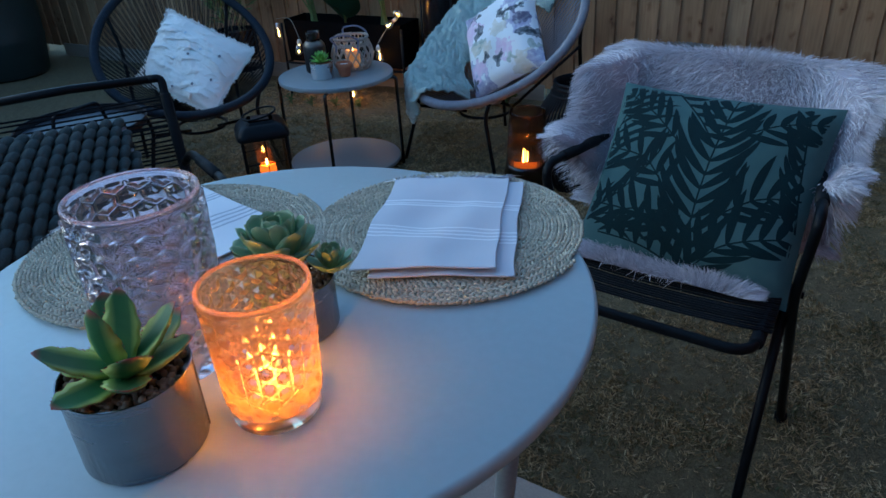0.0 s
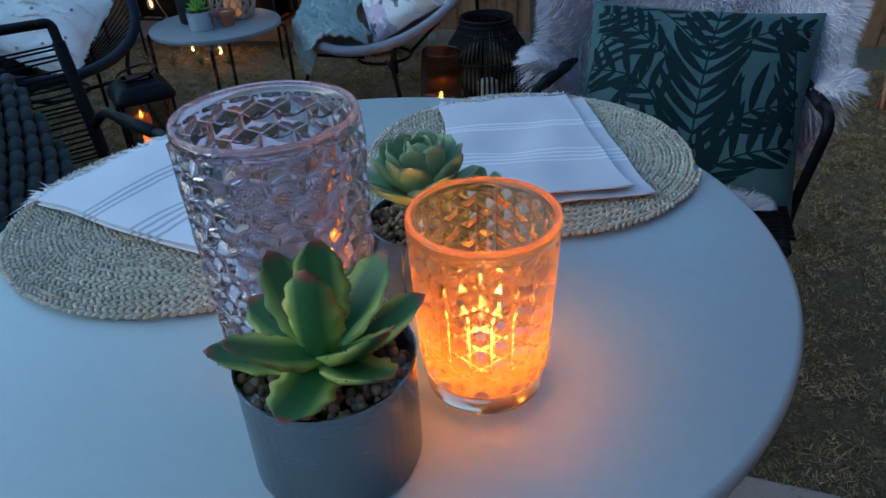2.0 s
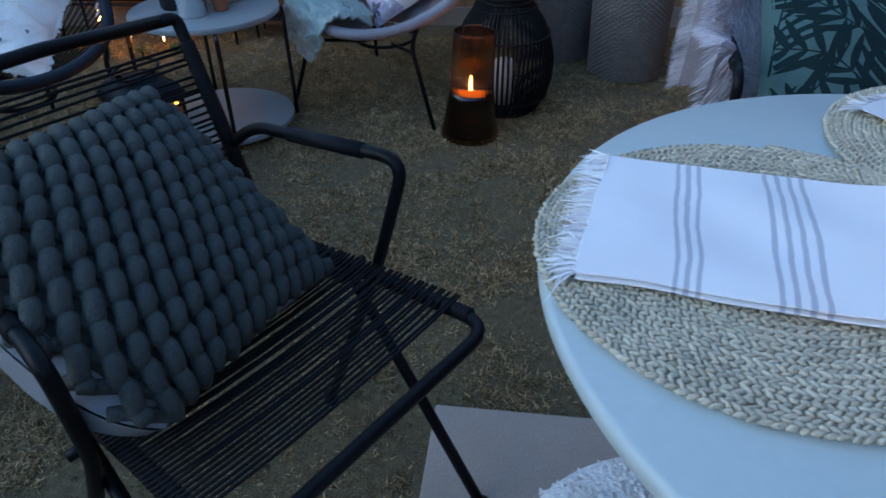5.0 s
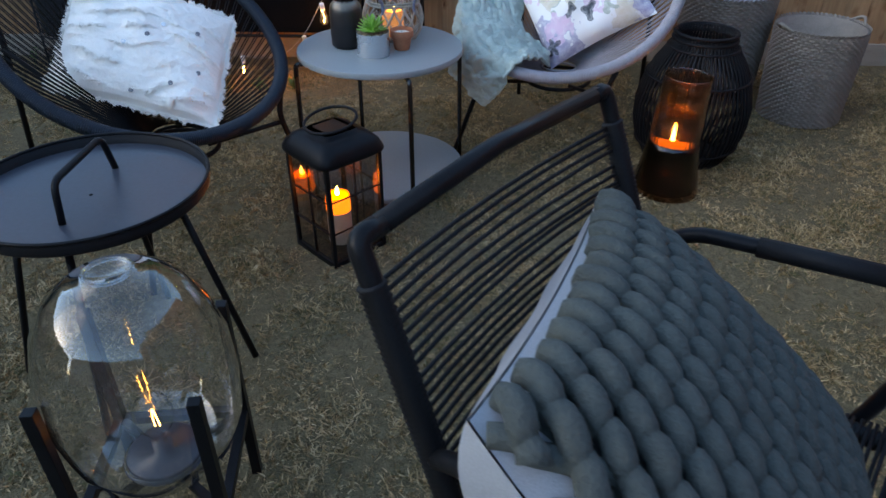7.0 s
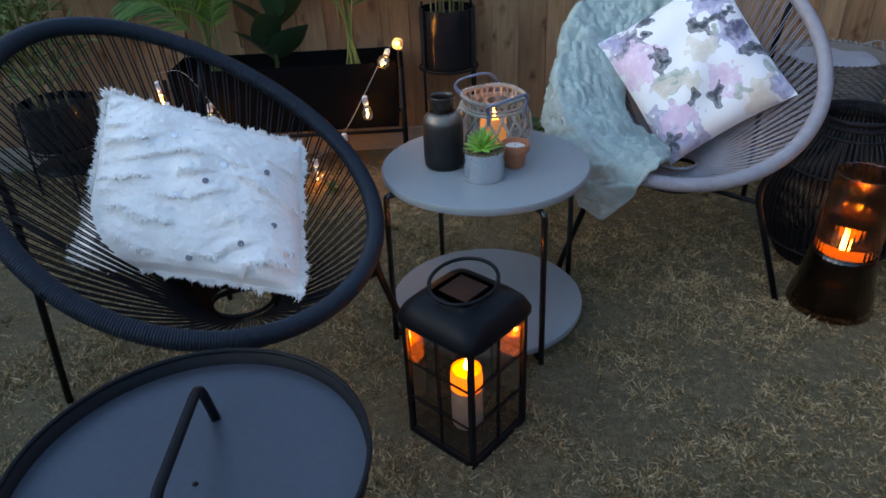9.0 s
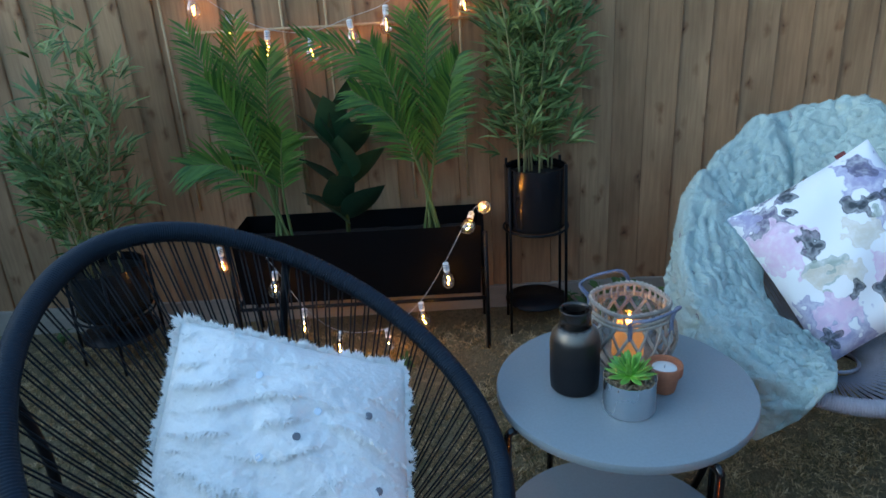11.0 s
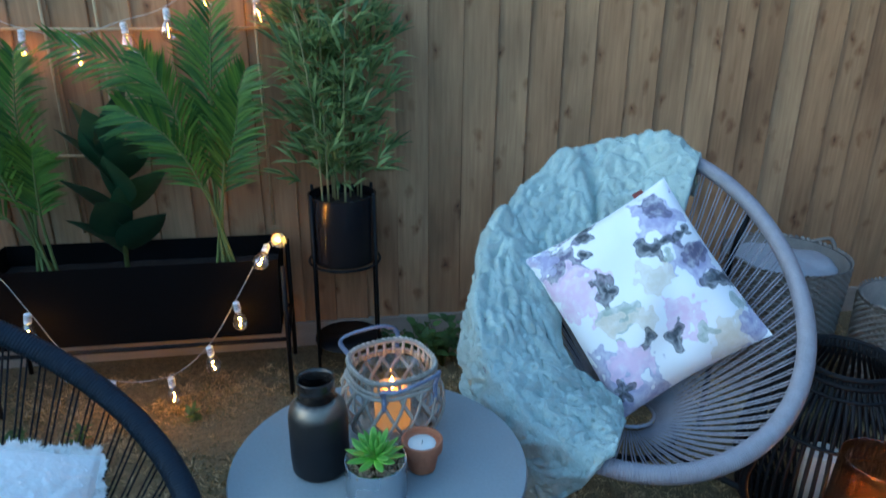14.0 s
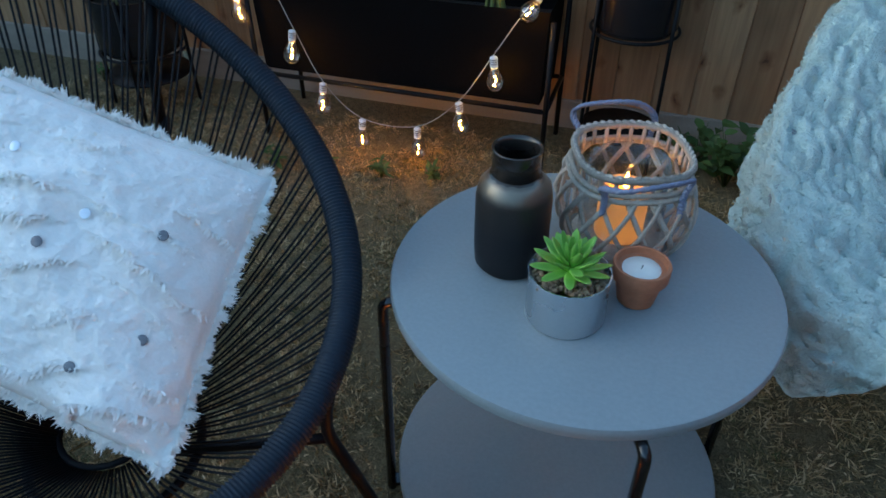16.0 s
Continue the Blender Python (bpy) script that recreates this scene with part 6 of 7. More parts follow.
part("wax", Geo().lathe([(0.0, 0), (0.04, 0, 0.003), (0.04, 0.165, 0.003), (0.036, 0.17), (0.0, 0.168)], 60, relief=lambda th, z: np.abs(np.sin(th * 7)) - 0.4), wax_white, bc)
part("wick", Geo().tube([(0, 0, 0.167), (0.001, 0, 0.178)], 0.001, 6), wick_mat, bc)

basket_mat = surface("grey_willow_weave", (0.23, 0.2, 0.175), 0.85, 0, 18, 300, 0.3, 0.6, 0.0015, island=0.3)


def basket(at, label, r0, r1, h):
    b = thing("basket", label, "basket", at, "willow baskets")

    def weave(th, z):
        k = round((z - 0.005) / 0.01)
        return np.sin(th * 36 + (math.pi if k % 2 else 0))
    prof = [(r0 * 0.9, 0.0)]
    rows = int(h / 0.01)
    for i in range(rows):
        z = 0.01 * i + 0.005
        r = r0 + (r1 - r0) * (z / h) ** 0.8
        prof += [(r - 0.004, z - 0.0046), (r + 0.001, z - 0.0024, 0.006), (r + 0.001, z + 0.0024, 0.006), (r - 0.004, z + 0.0046)]
    prof += [(r1, h)]
    inner = [(r1 - 0.012, h), (r0 - 0.012, 0.012), (0.0, 0.012)]
    part("woven_wall", Geo().lathe(prof + inner, 216, relief=weave), basket_mat, b)
    g = Geo()
    for i in range(64):
        a = 2 * math.pi * i / 64
        g.blob((r1 * math.cos(a), r1 * math.sin(a), h), ((0.004 * math.cos(a + 0.7), 0.004 * math.sin(a + 0.7), 0.006), (-0.011 * math.sin(a), 0.011 * math.cos(a), 0.004), (0.004 * math.cos(a), 0.004 * math.sin(a), 0.007)), 7, 4)
    part("twisted_rim", g, basket_mat, b)
    for s in (0.3, 0.3 + math.pi):
        part("loop_handle", Geo().tube(curve_pts([(r1 * math.cos(s - 0.25), r1 * math.sin(s - 0.25), h), ((r1 + 0.02) * math.cos(s), (r1 + 0.02) * math.sin(s), h + 0.02), (r1 * math.cos(s + 0.25), r1 * math.sin(s + 0.25), h)], 8), 0.006, 8), basket_mat, b)
    return b


basket(pose(0.0, 3.0, 0), "empty grey willow basket on the grass by the fence", 0.15, 0.162, 0.355)
basket(pose(-0.28, 3.25, 0), "grey willow basket holding a pale folded blanket", 0.16, 0.183, 0.42)
pale_cloth = surface("pale_fleece", (0.33, 0.34, 0.37), 0.95, 0, 14, 200, 0.15, 0.8, 0.004)
pb = thing("folded_blanket", "pale grey fleece blanket stuffed in the basket", "blanket", pose(-0.28, 3.25, 0.36))
part("cloth", Geo().lathe([(0.0, -0.2), (0.13, -0.2), (0.155, 0.0), (0.15, 0.035, 0.012), (0.11, 0.055, 0.02), (0.05, 0.06, 0.02), (0.0, 0.062)], 60, relief=lambda th, z: np.sin(3 * th + 40 * z) + 0.5 * np.sin(7 * th)), pale_cloth, pb)

# lattice trellis leaning on the house wall and a white-edged bed beside it
fan_wood = surface("tan_stained_lath", (0.4, 0.16, 0.075), 0.8, 0, 8, 120, 0.25, 0.3, 0.001)
ft = thing("lattice_trellis", "tan wooden lattice trellis leaning towards the brick wall", "trellis", pose(1.04, 2.95, 0.0))


def fan(a, z):
    """A point of the leaning panel: a from -1 to 1 across, z up."""
    return (0.2 * z / 1.1, a * (0.09 + 0.2 * z / 1.1), z)


for a in (-1, 1):
    part("side_lath", Geo().tube([fan(a, 0.0), fan(a, 1.1)], 0.013, 4, flat=0.5), fan_wood, ft)
for s in (1, -1):
    for i in range(-3, 12):
        pts = [fan(s * (2 * (z - 0.1 * i) / 0.24 - 1), z) for z in np.linspace(max(0.02, 0.1 * i), min(1.08, 0.1 * i + 0.24), 5)] if 0.1 * i + 0.24 > 0.06 and 0.1 * i < 1.05 else []
        if pts:
            part("cross_lath", Geo().tube(np.array(pts) - np.array([0.008 + 0.006 * s, 0, 0]), 0.01, 4, flat=0.5), fan_wood, ft)
bed = thing("raised_bed", "low white-edged bed of dark soil by the brick wall", "raised bed", pose(1.13, 2.69, 0))
white_board = surface("weathered_white_board", (0.42, 0.42, 0.41), 0.7, 0, 10, 150, 0.15, 0.3, 0.001)
for a, b in (((0, 0), (-0.12, -0.42)), ((0, 0), (0.23, 0.0)), ((-0.12, -0.42), (0.14, -0.43))):
    part("edging_board", Geo().tube([(a[0], a[1], 0.008), (b[0], b[1], 0.008)], 0.017, 4), white_board, bed, smooth=False)
part("soil", Geo().grid(np.array([[(-0.12 * v + 0.02 + (0.24 - 0.02 * v) * u, -0.42 * v, 0.006 + 0.006 * soft((u * 9, v * 9, 0))) for v in np.linspace(0.02, 0.98, 14)] for u in np.linspace(0, 1, 10)])), surface("bed_soil", (0.03, 0.022, 0.016), 0.95, 0, 30, 200, 0.4, 1.0, 0.008), bed)

# dark water butt in the far corner
wb = thing("water_butt", "dark green plastic water butt by the fence", "water butt", pose(-5.1, 3.05, 0))
butt = surface("dark_green_plastic", (0.012, 0.025, 0.025), 0.5, 0, 5, 90, 0.2, 0.1)
part("barrel", Geo().lathe([(0.0, 0), (0.26, 0), (0.28, 0.02), (0.31, 0.25), (0.315, 0.27), (0.31, 0.29), (0.325, 0.55), (0.33, 0.57), (0.325, 0.59), (0.315, 0.9), (0.3, 0.92), (0.0, 0.92)], 48), butt, wb)
part("lid", Geo().lathe([(0.0, 0.92), (0.32, 0.92), (0.325, 0.93), (0.32, 0.95), (0.1, 0.97), (0.0, 0.97)], 48), butt, wb)

# ---- planter, palms and bamboo ----
pl = thing("planter", "long black metal trough planter on a thin-legged stand", "planter", pose(-2.245, 3.47, 0))
LX, LY, Z0, Z1 = 0.413, 0.11, 0.2, 0.447
bm = bmesh.new()
bmesh.ops.create_cube(bm, size=1.0)
for vv in bm.verts:
    vv.co = Vector((vv.co.x * 2 * (LX if vv.co.z > 0 else LX - 0.008), vv.co.y * 2 * (LY if vv.co.z > 0 else LY - 0.006), Z1 if vv.co.z > 0 else Z0))
top = max(bm.faces, key=lambda f: f.calc_center_median().z)
bmesh.ops.inset_individual(bm, faces=[top], thickness=0.006)
top = max(bm.faces, key=lambda f: (f.calc_center_median().z, -abs(f.calc_center_median().y), f.calc_area()))
bmesh.ops.translate(bm, vec=(0, 0, -0.07), verts=top.verts)
me = bpy.data.meshes.new("trough")
bm.to_mesh(me)
bm.free()
part("trough", me, surface("matt_black_trough", (0.004, 0.004, 0.0045), 0.8, 0, 8, 120, 0.3, 0.1, spec=0.04), pl)
soil = surface("dark_compost", (0.008, 0.006, 0.005), 0.95, 0, 30, 200, 0.4, 1.0, 0.008)
part("compost", Geo().grid(np.array([[(x, y, Z1 - 0.064 + 0.006 * soft((x * 20, y * 20, 0))) for y in np.linspace(-LY + 0.012, LY - 0.012, 12)] for x in np.linspace(-LX + 0.012, LX - 0.012, 40)])), soil, pl)
for sx in (1, -1):
    for sy in (1, -1):
        part("leg", Geo().tube([(sx * (LX + 0.012), sy * (LY + 0.008), Z1 - 0.02), (sx * (LX + 0.012), sy * (LY + 0.008), -0.04)], 0.0075, 8), black_metal, pl)
    part("end_rail", Geo().tube([(sx * (LX + 0.012), -LY - 0.008, Z0 - 0.012), (sx * (LX + 0.012), LY + 0.008, Z0 - 0.012)], 0.007, 8), black_metal, pl)
for sy in (1, -1):
    part("long_rail", Geo().tube([(-LX - 0.012, sy * (LY + 0.008), Z0 - 0.012), (LX + 0.012, sy * (LY + 0.008), Z0 - 0.012)], 0.007, 8), black_metal, pl)


def foliage(name, dark, light, rough=0.5, sub=0.0):
    m, nt, links, p = nodes_of(name)
    g = nt.new("ShaderNodeNewGeometry")
    oi = nt.new("ShaderNodeObjectInfo")
    vec = coords(nt, links)
    r = math_node(nt, links, 'FRACT', math_node(nt, links, 'ADD', g.outputs["Random Per Island"], oi.outputs["Random"]))
    col = ramp(nt, links, r, [(0.0, dark), (1.0, light)])
    col = mixc(nt, links, 0.5, col, ramp(nt, links, noise_tex(nt, links, vec, 40), [(0.3, (0.7, 0.72, 0.7)), (0.7, (1.25, 1.2, 1.1))]), 'MULTIPLY')
    links.new(col, p.inputs["Base Color"])
    p.inputs["Roughness"].default_value = rough
    t = nt.new("ShaderNodeBsdfTranslucent")
    links.new(col, t.inputs["Color"])
    x = nt.new("ShaderNodeMixShader")
    x.inputs[0].default_value = 0.25
    links.new(p.outputs[0], x.inputs[1])
    links.new(t.outputs[0], x.inputs[2])
    links.new(x.outputs[0], nt["Material Output"].inputs["Surface"])
    return m


palm_mat = foliage("palm_leaflets", (0.026, 0.092, 0.013), (0.13, 0.25, 0.034), 0.5)
palm_stem = surface("palm_stem", (0.13, 0.17, 0.05), 0.6, 0, 20, 150, 0.2, 0.2)
bamboo_mat = foliage("bamboo_leaves", (0.045, 0.105, 0.03), (0.3, 0.4, 0.15), 0.5)
cane_mat = surface("bamboo_cane", (0.24, 0.22, 0.1), 0.55, 0, 20, 150, 0.2, 0.2)
rp = random.Random(21)


def leaf_strip(g, base, direc, up, L, W, droop, n=5, fold=0.25):
    """A narrow leaf with a midrib fold, drooping towards its tip."""
    base, direc, up = Vector(base), Vector(direc).normalized(), Vector(up)
    side = direc.cross(up).normalized()
    nrm = side.cross(direc)
    vs = []
    for i in range(n + 1):
        u = i / n
        w = W / 2 * math.sin(math.pi * min(0.999, 0.08 + 0.92 * u) ** 0.75) if u < 1 else 0.0004
        c = base + direc * (L * u) + Vector((0, 0, -droop * L * u * u))
        vs += [c - side * w + nrm * w * fold, c, c + side * w + nrm * w * fold]
    f = []
    for i in range(n):
        a = 3 * i
        f += [(a, a + 1, a + 4, a + 3), (a + 1, a + 2, a + 5, a + 4)]
    g.add([tuple(q) for q in vs], f)


def frond(parent, pts, k=30, length=0.16, start=0.4):
    path = curve_pts(pts, 12)
    n = len(path)
    fr = part("stem", Geo().tube(path, np.linspace(0.0055, 0.0012, n), 6), palm_stem, parent)
    g = Geo()
    for i in range(k):
        t = start + (1 - start) * i / (k - 1)
        q = path[int(t * (n - 1))]
        d = Vector(path[min(n - 1, int(t * (n - 1)) + 1)] - path[max(0, int(t * (n - 1)) - 1)]).normalized()
        side = d.cross(Vector((0, -1, 0.15))).normalized()
        shape = math.sin(math.pi * (0.18 + 0.78 * (i / (k - 1)))) ** 0.7
        for s in (1, -1):
            dd = d * (0.95 + 0.5 * i / k) + side * s * 0.85 + Vector((0, rp.uniform(-0.35, 0.1), rp.uniform(-0.1, 0.15)))
            leaf_strip(g, q, dd, (0, -1, 0.4), length * (0.35 + 0.75 * shape) * rp.uniform(0.85, 1.1), 0.0085, rp.uniform(0.1, 0.4))
    part("frond_blade", g, palm_mat, fr, kind="stuff")


def palm(label, base, fronds):
    t = thing("palm", label, "palm", pose(*base), "palms in the planter")
    b = np.array(base)
    for i, pts in enumerate(fronds):
        frond(t, [(0.03 * math.sin(2.4 * i), 0.02 * math.cos(2.4 * i), 0)] + [tuple(np.array(q) - b) for q in pts], 44, 0.128)
    return t


palm("feathery green palm in the black planter", (-2.505, 3.47, 0.385), [
    [(-2.53, 3.47, 0.62), (-2.57, 3.46, 0.9), (-2.555, 3.45, 1.12)],
    [(-2.54, 3.45, 0.62), (-2.63, 3.43, 0.88), (-2.69, 3.41, 1.1)],
    [(-2.5, 3.46, 0.62), (-2.49, 3.44, 0.86), (-2.455, 3.42, 1.03)],
    [(-2.55, 3.43, 0.56), (-2.64, 3.39, 0.68), (-2.745, 3.36, 0.7)],
    [(-2.53, 3.5, 0.6), (-2.6, 3.52, 0.8), (-2.64, 3.54, 1.02)],
    [(-2.52, 3.42, 0.6), (-2.57, 3.37, 0.82), (-2.63, 3.33, 0.96)],
    [(-2.48, 3.44, 0.56), (-2.46, 3.4, 0.7), (-2.44, 3.37, 0.78)]])
palm("arching green palm in the black planter", (-1.995, 3.47, 0.385), [
    [(-2.0, 3.47, 0.7), (-1.98, 3.46, 0.95), (-1.955, 3.45, 1.175)],
    [(-2.04, 3.46, 0.7), (-2.14, 3.44, 0.95), (-2.35, 3.42, 1.06)],
    [(-1.985, 3.45, 0.6), (-1.93, 3.42, 0.78), (-1.905, 3.4, 0.9)],
    [(-2.03, 3.45, 0.66), (-2.08, 3.42, 0.87), (-2.14, 3.4, 1.03)],
    [(-2.01, 3.49, 0.65), (-2.01, 3.53, 0.9), (-2.04, 3.55, 1.1)],
    [(-1.98, 3.44, 0.62), (-1.94, 3.42, 0.84), (-1.88, 3.4, 0.98)],
    [(-2.02, 3.43, 0.62), (-2.09, 3.38, 0.8), (-2.2, 3.35, 0.9)]])

rub_mat = foliage("rubber_leaf", (0.014, 0.045, 0.028), (0.035, 0.09, 0.04), 0.35)
rub = thing("rubber_plant", "dark green broad-leaved rubber plant between the palms", "plant", pose(-2.285, 3.48, 0.385))
part("stem", Geo().tube([(0, 0, 0), (0.004, 0, 0.2), (-0.006, 0.005, 0.42)], [0.008, 0.006, 0.003], 8), palm_stem, rub)
for i, (z, ang, tilt, L) in enumerate([(0.05, 195, 48, 0.15), (0.07, 345, 44, 0.15), (0.12, 255, 52, 0.14), (0.15, 185, 50, 0.16), (0.18, 355, 46, 0.16), (0.22, 285, 60, 0.15), (0.26, 190, 60, 0.17), (0.28, 345, 52, 0.16), (0.32, 240, 72, 0.15), (0.33, 160, 66, 0.16), (0.35, 20, 76, 0.17)]):
    g = Geo()
    leaf_strip(g, (0, 0, 0), (1, 0, 0), (0, 0, 1), L * 1.3, 0.12, 0.1, 9, 0.3)
    part("leaf", g, rub_mat, rub, at=pose(0.004, 0, z, 0, 0, ang) @ pose(0, 0, 0, 0, -tilt, 0) @ pose(0, 0, 0, (70 if 90 < ang < 270 else -70) * (i % 3 != 0) * 0.6, 0, 0))


def bamboo(at, label, pot_r, pot_h, lift, height, spread, k, stand, seed):
    t = thing("bamboo_plant", label, "potted plant", at, "potted bamboos")
    r = random.Random(seed)
    part("pot", Geo().lathe([(0.0, lift), (pot_r * 0.93, lift), (pot_r, lift + 0.012), (pot_r, lift + pot_h), (pot_r - 0.006, lift + pot_h), (pot_r - 0.007, lift + pot_h - 0.03), (0.0, lift + pot_h - 0.03)], 48), surface("black_gloss_pot", (0.01, 0.011, 0.014), 0.22, 0.0, 8, 120, 0.2, 0.05), t, "glossy black round pot", crease=40)
    ring = [(pot_r + 0.008, lift + pot_h * 0.55), (pot_r + 0.012, 0.03)]
    for a in stand:
        c, s = math.cos(radians(a)), math.sin(radians(a))
        part("stand_leg", Geo().tube([((pot_r + 0.008) * c, (pot_r + 0.008) * s, lift + pot_h + 0.012), ((pot_r + 0.014) * c, (pot_r + 0.014) * s, -0.01)], 0.0055, 6), black_metal, t)
    part("stand_ring", Geo().tube([((pot_r + 0.006) * math.cos(a), (pot_r + 0.006) * math.sin(a), lift - 0.002) for a in np.linspace(0, 2 * np.pi, 40, endpoint=False)], 0.0045, 6, True), black_metal, t)
    part("stand_shelf", Geo().lathe([(0.0, 0.1), (pot_r + 0.004, 0.1), (pot_r + 0.004, 0.106), (0.0, 0.106)], 40), black_metal, t)
    part("compost", Geo().lathe([(0.0, lift + pot_h - 0.028), (pot_r - 0.008, lift + pot_h - 0.028), (0.0, lift + pot_h - 0.02)], 24), soil, t)
    g = Geo()
    z0 = lift + pot_h - 0.03
    for i in range(9):
        a, q = r.uniform(0, 6.28), r.uniform(0.1, 0.7) * pot_r
        lean = Vector((math.cos(a), math.sin(a) * 0.6, 0)) * spread * r.uniform(0.15, 0.8)
        hh = height * r.uniform(0.6, 1.0) if i else height
        if i == 0:
            lean = Vector((0, 0, 0))
        b = Vector((q * math.cos(a), q * math.sin(a), z0))
        pts = [b + lean * (u * u) + Vector((0, 0, hh * u)) for u in np.linspace(0, 1, 9)]
        part("cane", Geo().tube([tuple(v) for v in pts], np.linspace(0.004, 0.0015, 9), 6), cane_mat, t)
        for j in range(k // 9):
            u = r.uniform(0.05, 1.0) ** 0.88
            c = b + lean * (u * u) + Vector((0, 0, hh * u))
            az = r.uniform(0, 2 * math.pi)
            tw = Vector((math.cos(az), math.sin(az) * 0.75, r.uniform(0.3, 1.3)))
            root = c + tw * r.uniform(0.01, 0.1) * (1.2 - 0.6 * u)
            for m in range(r.randint(2, 4)):
                dd = tw + Vector((r.uniform(-0.6, 0.6), r.uniform(-0.6, 0.6), r.uniform(-0.4, 0.6)))
                tip = root + dd.normalized() * 0.09
                if at.translation.y + tip.y > 3.62:
                    dd.y = -abs(dd.y)
                leaf_strip(g, root, dd, (r.uniform(-0.4, 0.4), -0.5, 1), r.uniform(0.055, 0.1), r.uniform(0.0075, 0.0125), r.uniform(0.0, 0.45), 4)
    part("foliage", g, bamboo_mat, t, "dense slender bamboo leaves", kind="stuff")
    return t


bamboo(pose(-1.636, 3.5, 0), "leafy bamboo in a glossy black pot on a tall stand", 0.105, 0.215, 0.385, 0.77, 0.15, 680, (35, 145, 215, 325), 5)
bamboo(pose(-3.12, 3.42, 0), "leafy bamboo in a black pot on a low stand", 0.125, 0.17, 0.185, 0.8, 0.3, 520, (20, 110, 200, 290), 8)

# low weeds at the foot of the fence
weed_mat = foliage("weed_leaves", (0.03, 0.075, 0.02), (0.08, 0.15, 0.04), 0.6)
for i, (x, y, n, s) in enumerate([(-1.33, 3.43, 90, 0.17), (-1.42, 3.5, 50, 0.13), (-1.24, 3.48, 50, 0.14), (-1.5, 3.56, 24, 0.1), (-2.4, 3.2, 24, 0.05), (-2.25, 3.24, 36, 0.05), (-2.1, 3.27, 30, 0.045), (-2.56, 3.2, 36, 0.055), (-3.4, 3.5, 20, 0.08)]):
    r = random.Random(60 + i)
    wd = thing("weed", "small leafy green weed at the foot of the fence", "weed", pose(x, y, float(ground_z(x, y))), "weeds by the fence")
    g, st_g = Geo(), Geo()
    for j in range(max(4, n // 6)):
        tip = Vector((r.uniform(-0.5, 0.5) * s, r.uniform(-0.5, 0.3) * s, s * r.uniform(0.6, 1.1)))
        st_g.tube([(0, 0, -0.005), tuple(tip * 0.5 + Vector((0, 0, 0.01))), tuple(tip)], [0.0018, 0.0014, 0.0008], 5)
        for m in range(6):
            c = tip * r.uniform(0.35, 1.0)
            leaf_strip(g, c, (r.uniform(-1, 1), r.uniform(-1, 1), r.uniform(0, 0.8)), (0, -0.3, 1), r.uniform(0.02, 0.04) * (1.5 if s > 0.11 else 1.0), r.uniform(0.012, 0.02) * (1.5 if s > 0.11 else 0.6), 0.3, 4)
    part("stalk", st_g, weed_mat, wd)
    part("foliage", g, weed_mat, wd, kind="stuff")

# ---- cane trellis and string lights ----
bam_cane = surface("dry_garden_cane", (0.42, 0.3, 0.17), 0.7, 0, 25, 160, 0.25, 0.3, 0.0008)
FY = 3.628
tr = thing("cane_trellis", "trellis of thin dry garden canes tied to the fence", "trellis", pose(0, FY, 0))
for a, b, r in [((-2.88, 0, 1.312), (-1.755, 0, 1.362), 0.0055), ((-2.78, 0, 1.078), (-1.8, 0, 1.077), 0.005), ((-2.6, 0, 0.715), (-1.95, 0, 0.7), 0.0045)]:
    part("cane", Geo().tube([a, tuple((np.array(a) + np.array(b)) / 2 + np.array([0, 0, -0.004])), b], [r, r * 0.95, r * 0.8], 8), bam_cane, tr)
for x, z0, z1 in ((-2.84, 0.46, 1.32), (-2.3, 0.46, 1.5), (-2.445, 0.46, 1.37), (-2.05, 0.46, 0.72), (-1.86, 0.46, 1.37)):
    part("cane", Geo().tube([(x, 0.011, z0), (x - 0.006, 0.011, z1)], 0.0045, 8), bam_cane, tr)

bulb_glass = thin_glass("bulb_glass", (0.96, 0.95, 0.93), 5.0)
cap_silver = surface("silver_bulb_cap", (0.78, 0.78, 0.78), 0.4, 0.0, 40, 200, 0.1, 0.1)
cable_mat = surface("clear_white_cable", (0.45, 0.43, 0.4), 0.5, 0, 40, 200, 0.1, 0.1)
fairy = glow("fairy_filament", (1.0, 0.36, 0.03), 38.0)
bulb_mesh = Geo().lathe([(0.0095, -0.03), (0.011, -0.036), (0.0175, -0.047), (0.0225, -0.06), (0.0235, -0.07), (0.0205, -0.082), (0.013, -0.091), (0.0, -0.0945)], 22).mesh("bulb")
bulb_mesh.materials.append(bulb_glass)
cap_prof = [(0.0, 0.0), (0.005, -0.001)]
for i in range(5):
    z = -0.003 - 0.0055 * i
    cap_prof += [(0.0088, z), (0.0102, z - 0.0018), (0.0102, z - 0.0035), (0.0086, z - 0.005)]
cap_mesh = Geo().lathe(cap_prof + [(0.009, -0.032), (0.0, -0.032)], 16).mesh("cap")
cap_mesh.materials.append(cap_silver)
ring_mesh = Geo().lathe([(0.0088, -0.0006), (0.0098, -0.0006), (0.0098, 0.0006), (0.0088, 0.0006)], 14, closed=True).mesh("cap_ring")
ring_mesh.materials.append(black_metal)
fil = Geo()
fil.tube([(-0.0035, 0, -0.052), (-0.003, 0, -0.074), (0.002, 0.001, -0.081), (0.0035, 0, -0.058)], 0.0006, 4)
fil_mesh = fil.mesh("filament")
fil_mesh.materials.append(fairy)
beads = Geo()
for x, y, z, r in ((0.001, 0, -0.055, 0.0011), (-0.002, 0.001, -0.068, 0.0013), (0.002, -0.001, -0.079, 0.0017)):
    beads.blob((x, y, z), ((r, 0, 0), (0, r, 0), (0, 0, r * 1.6)), 8, 6)
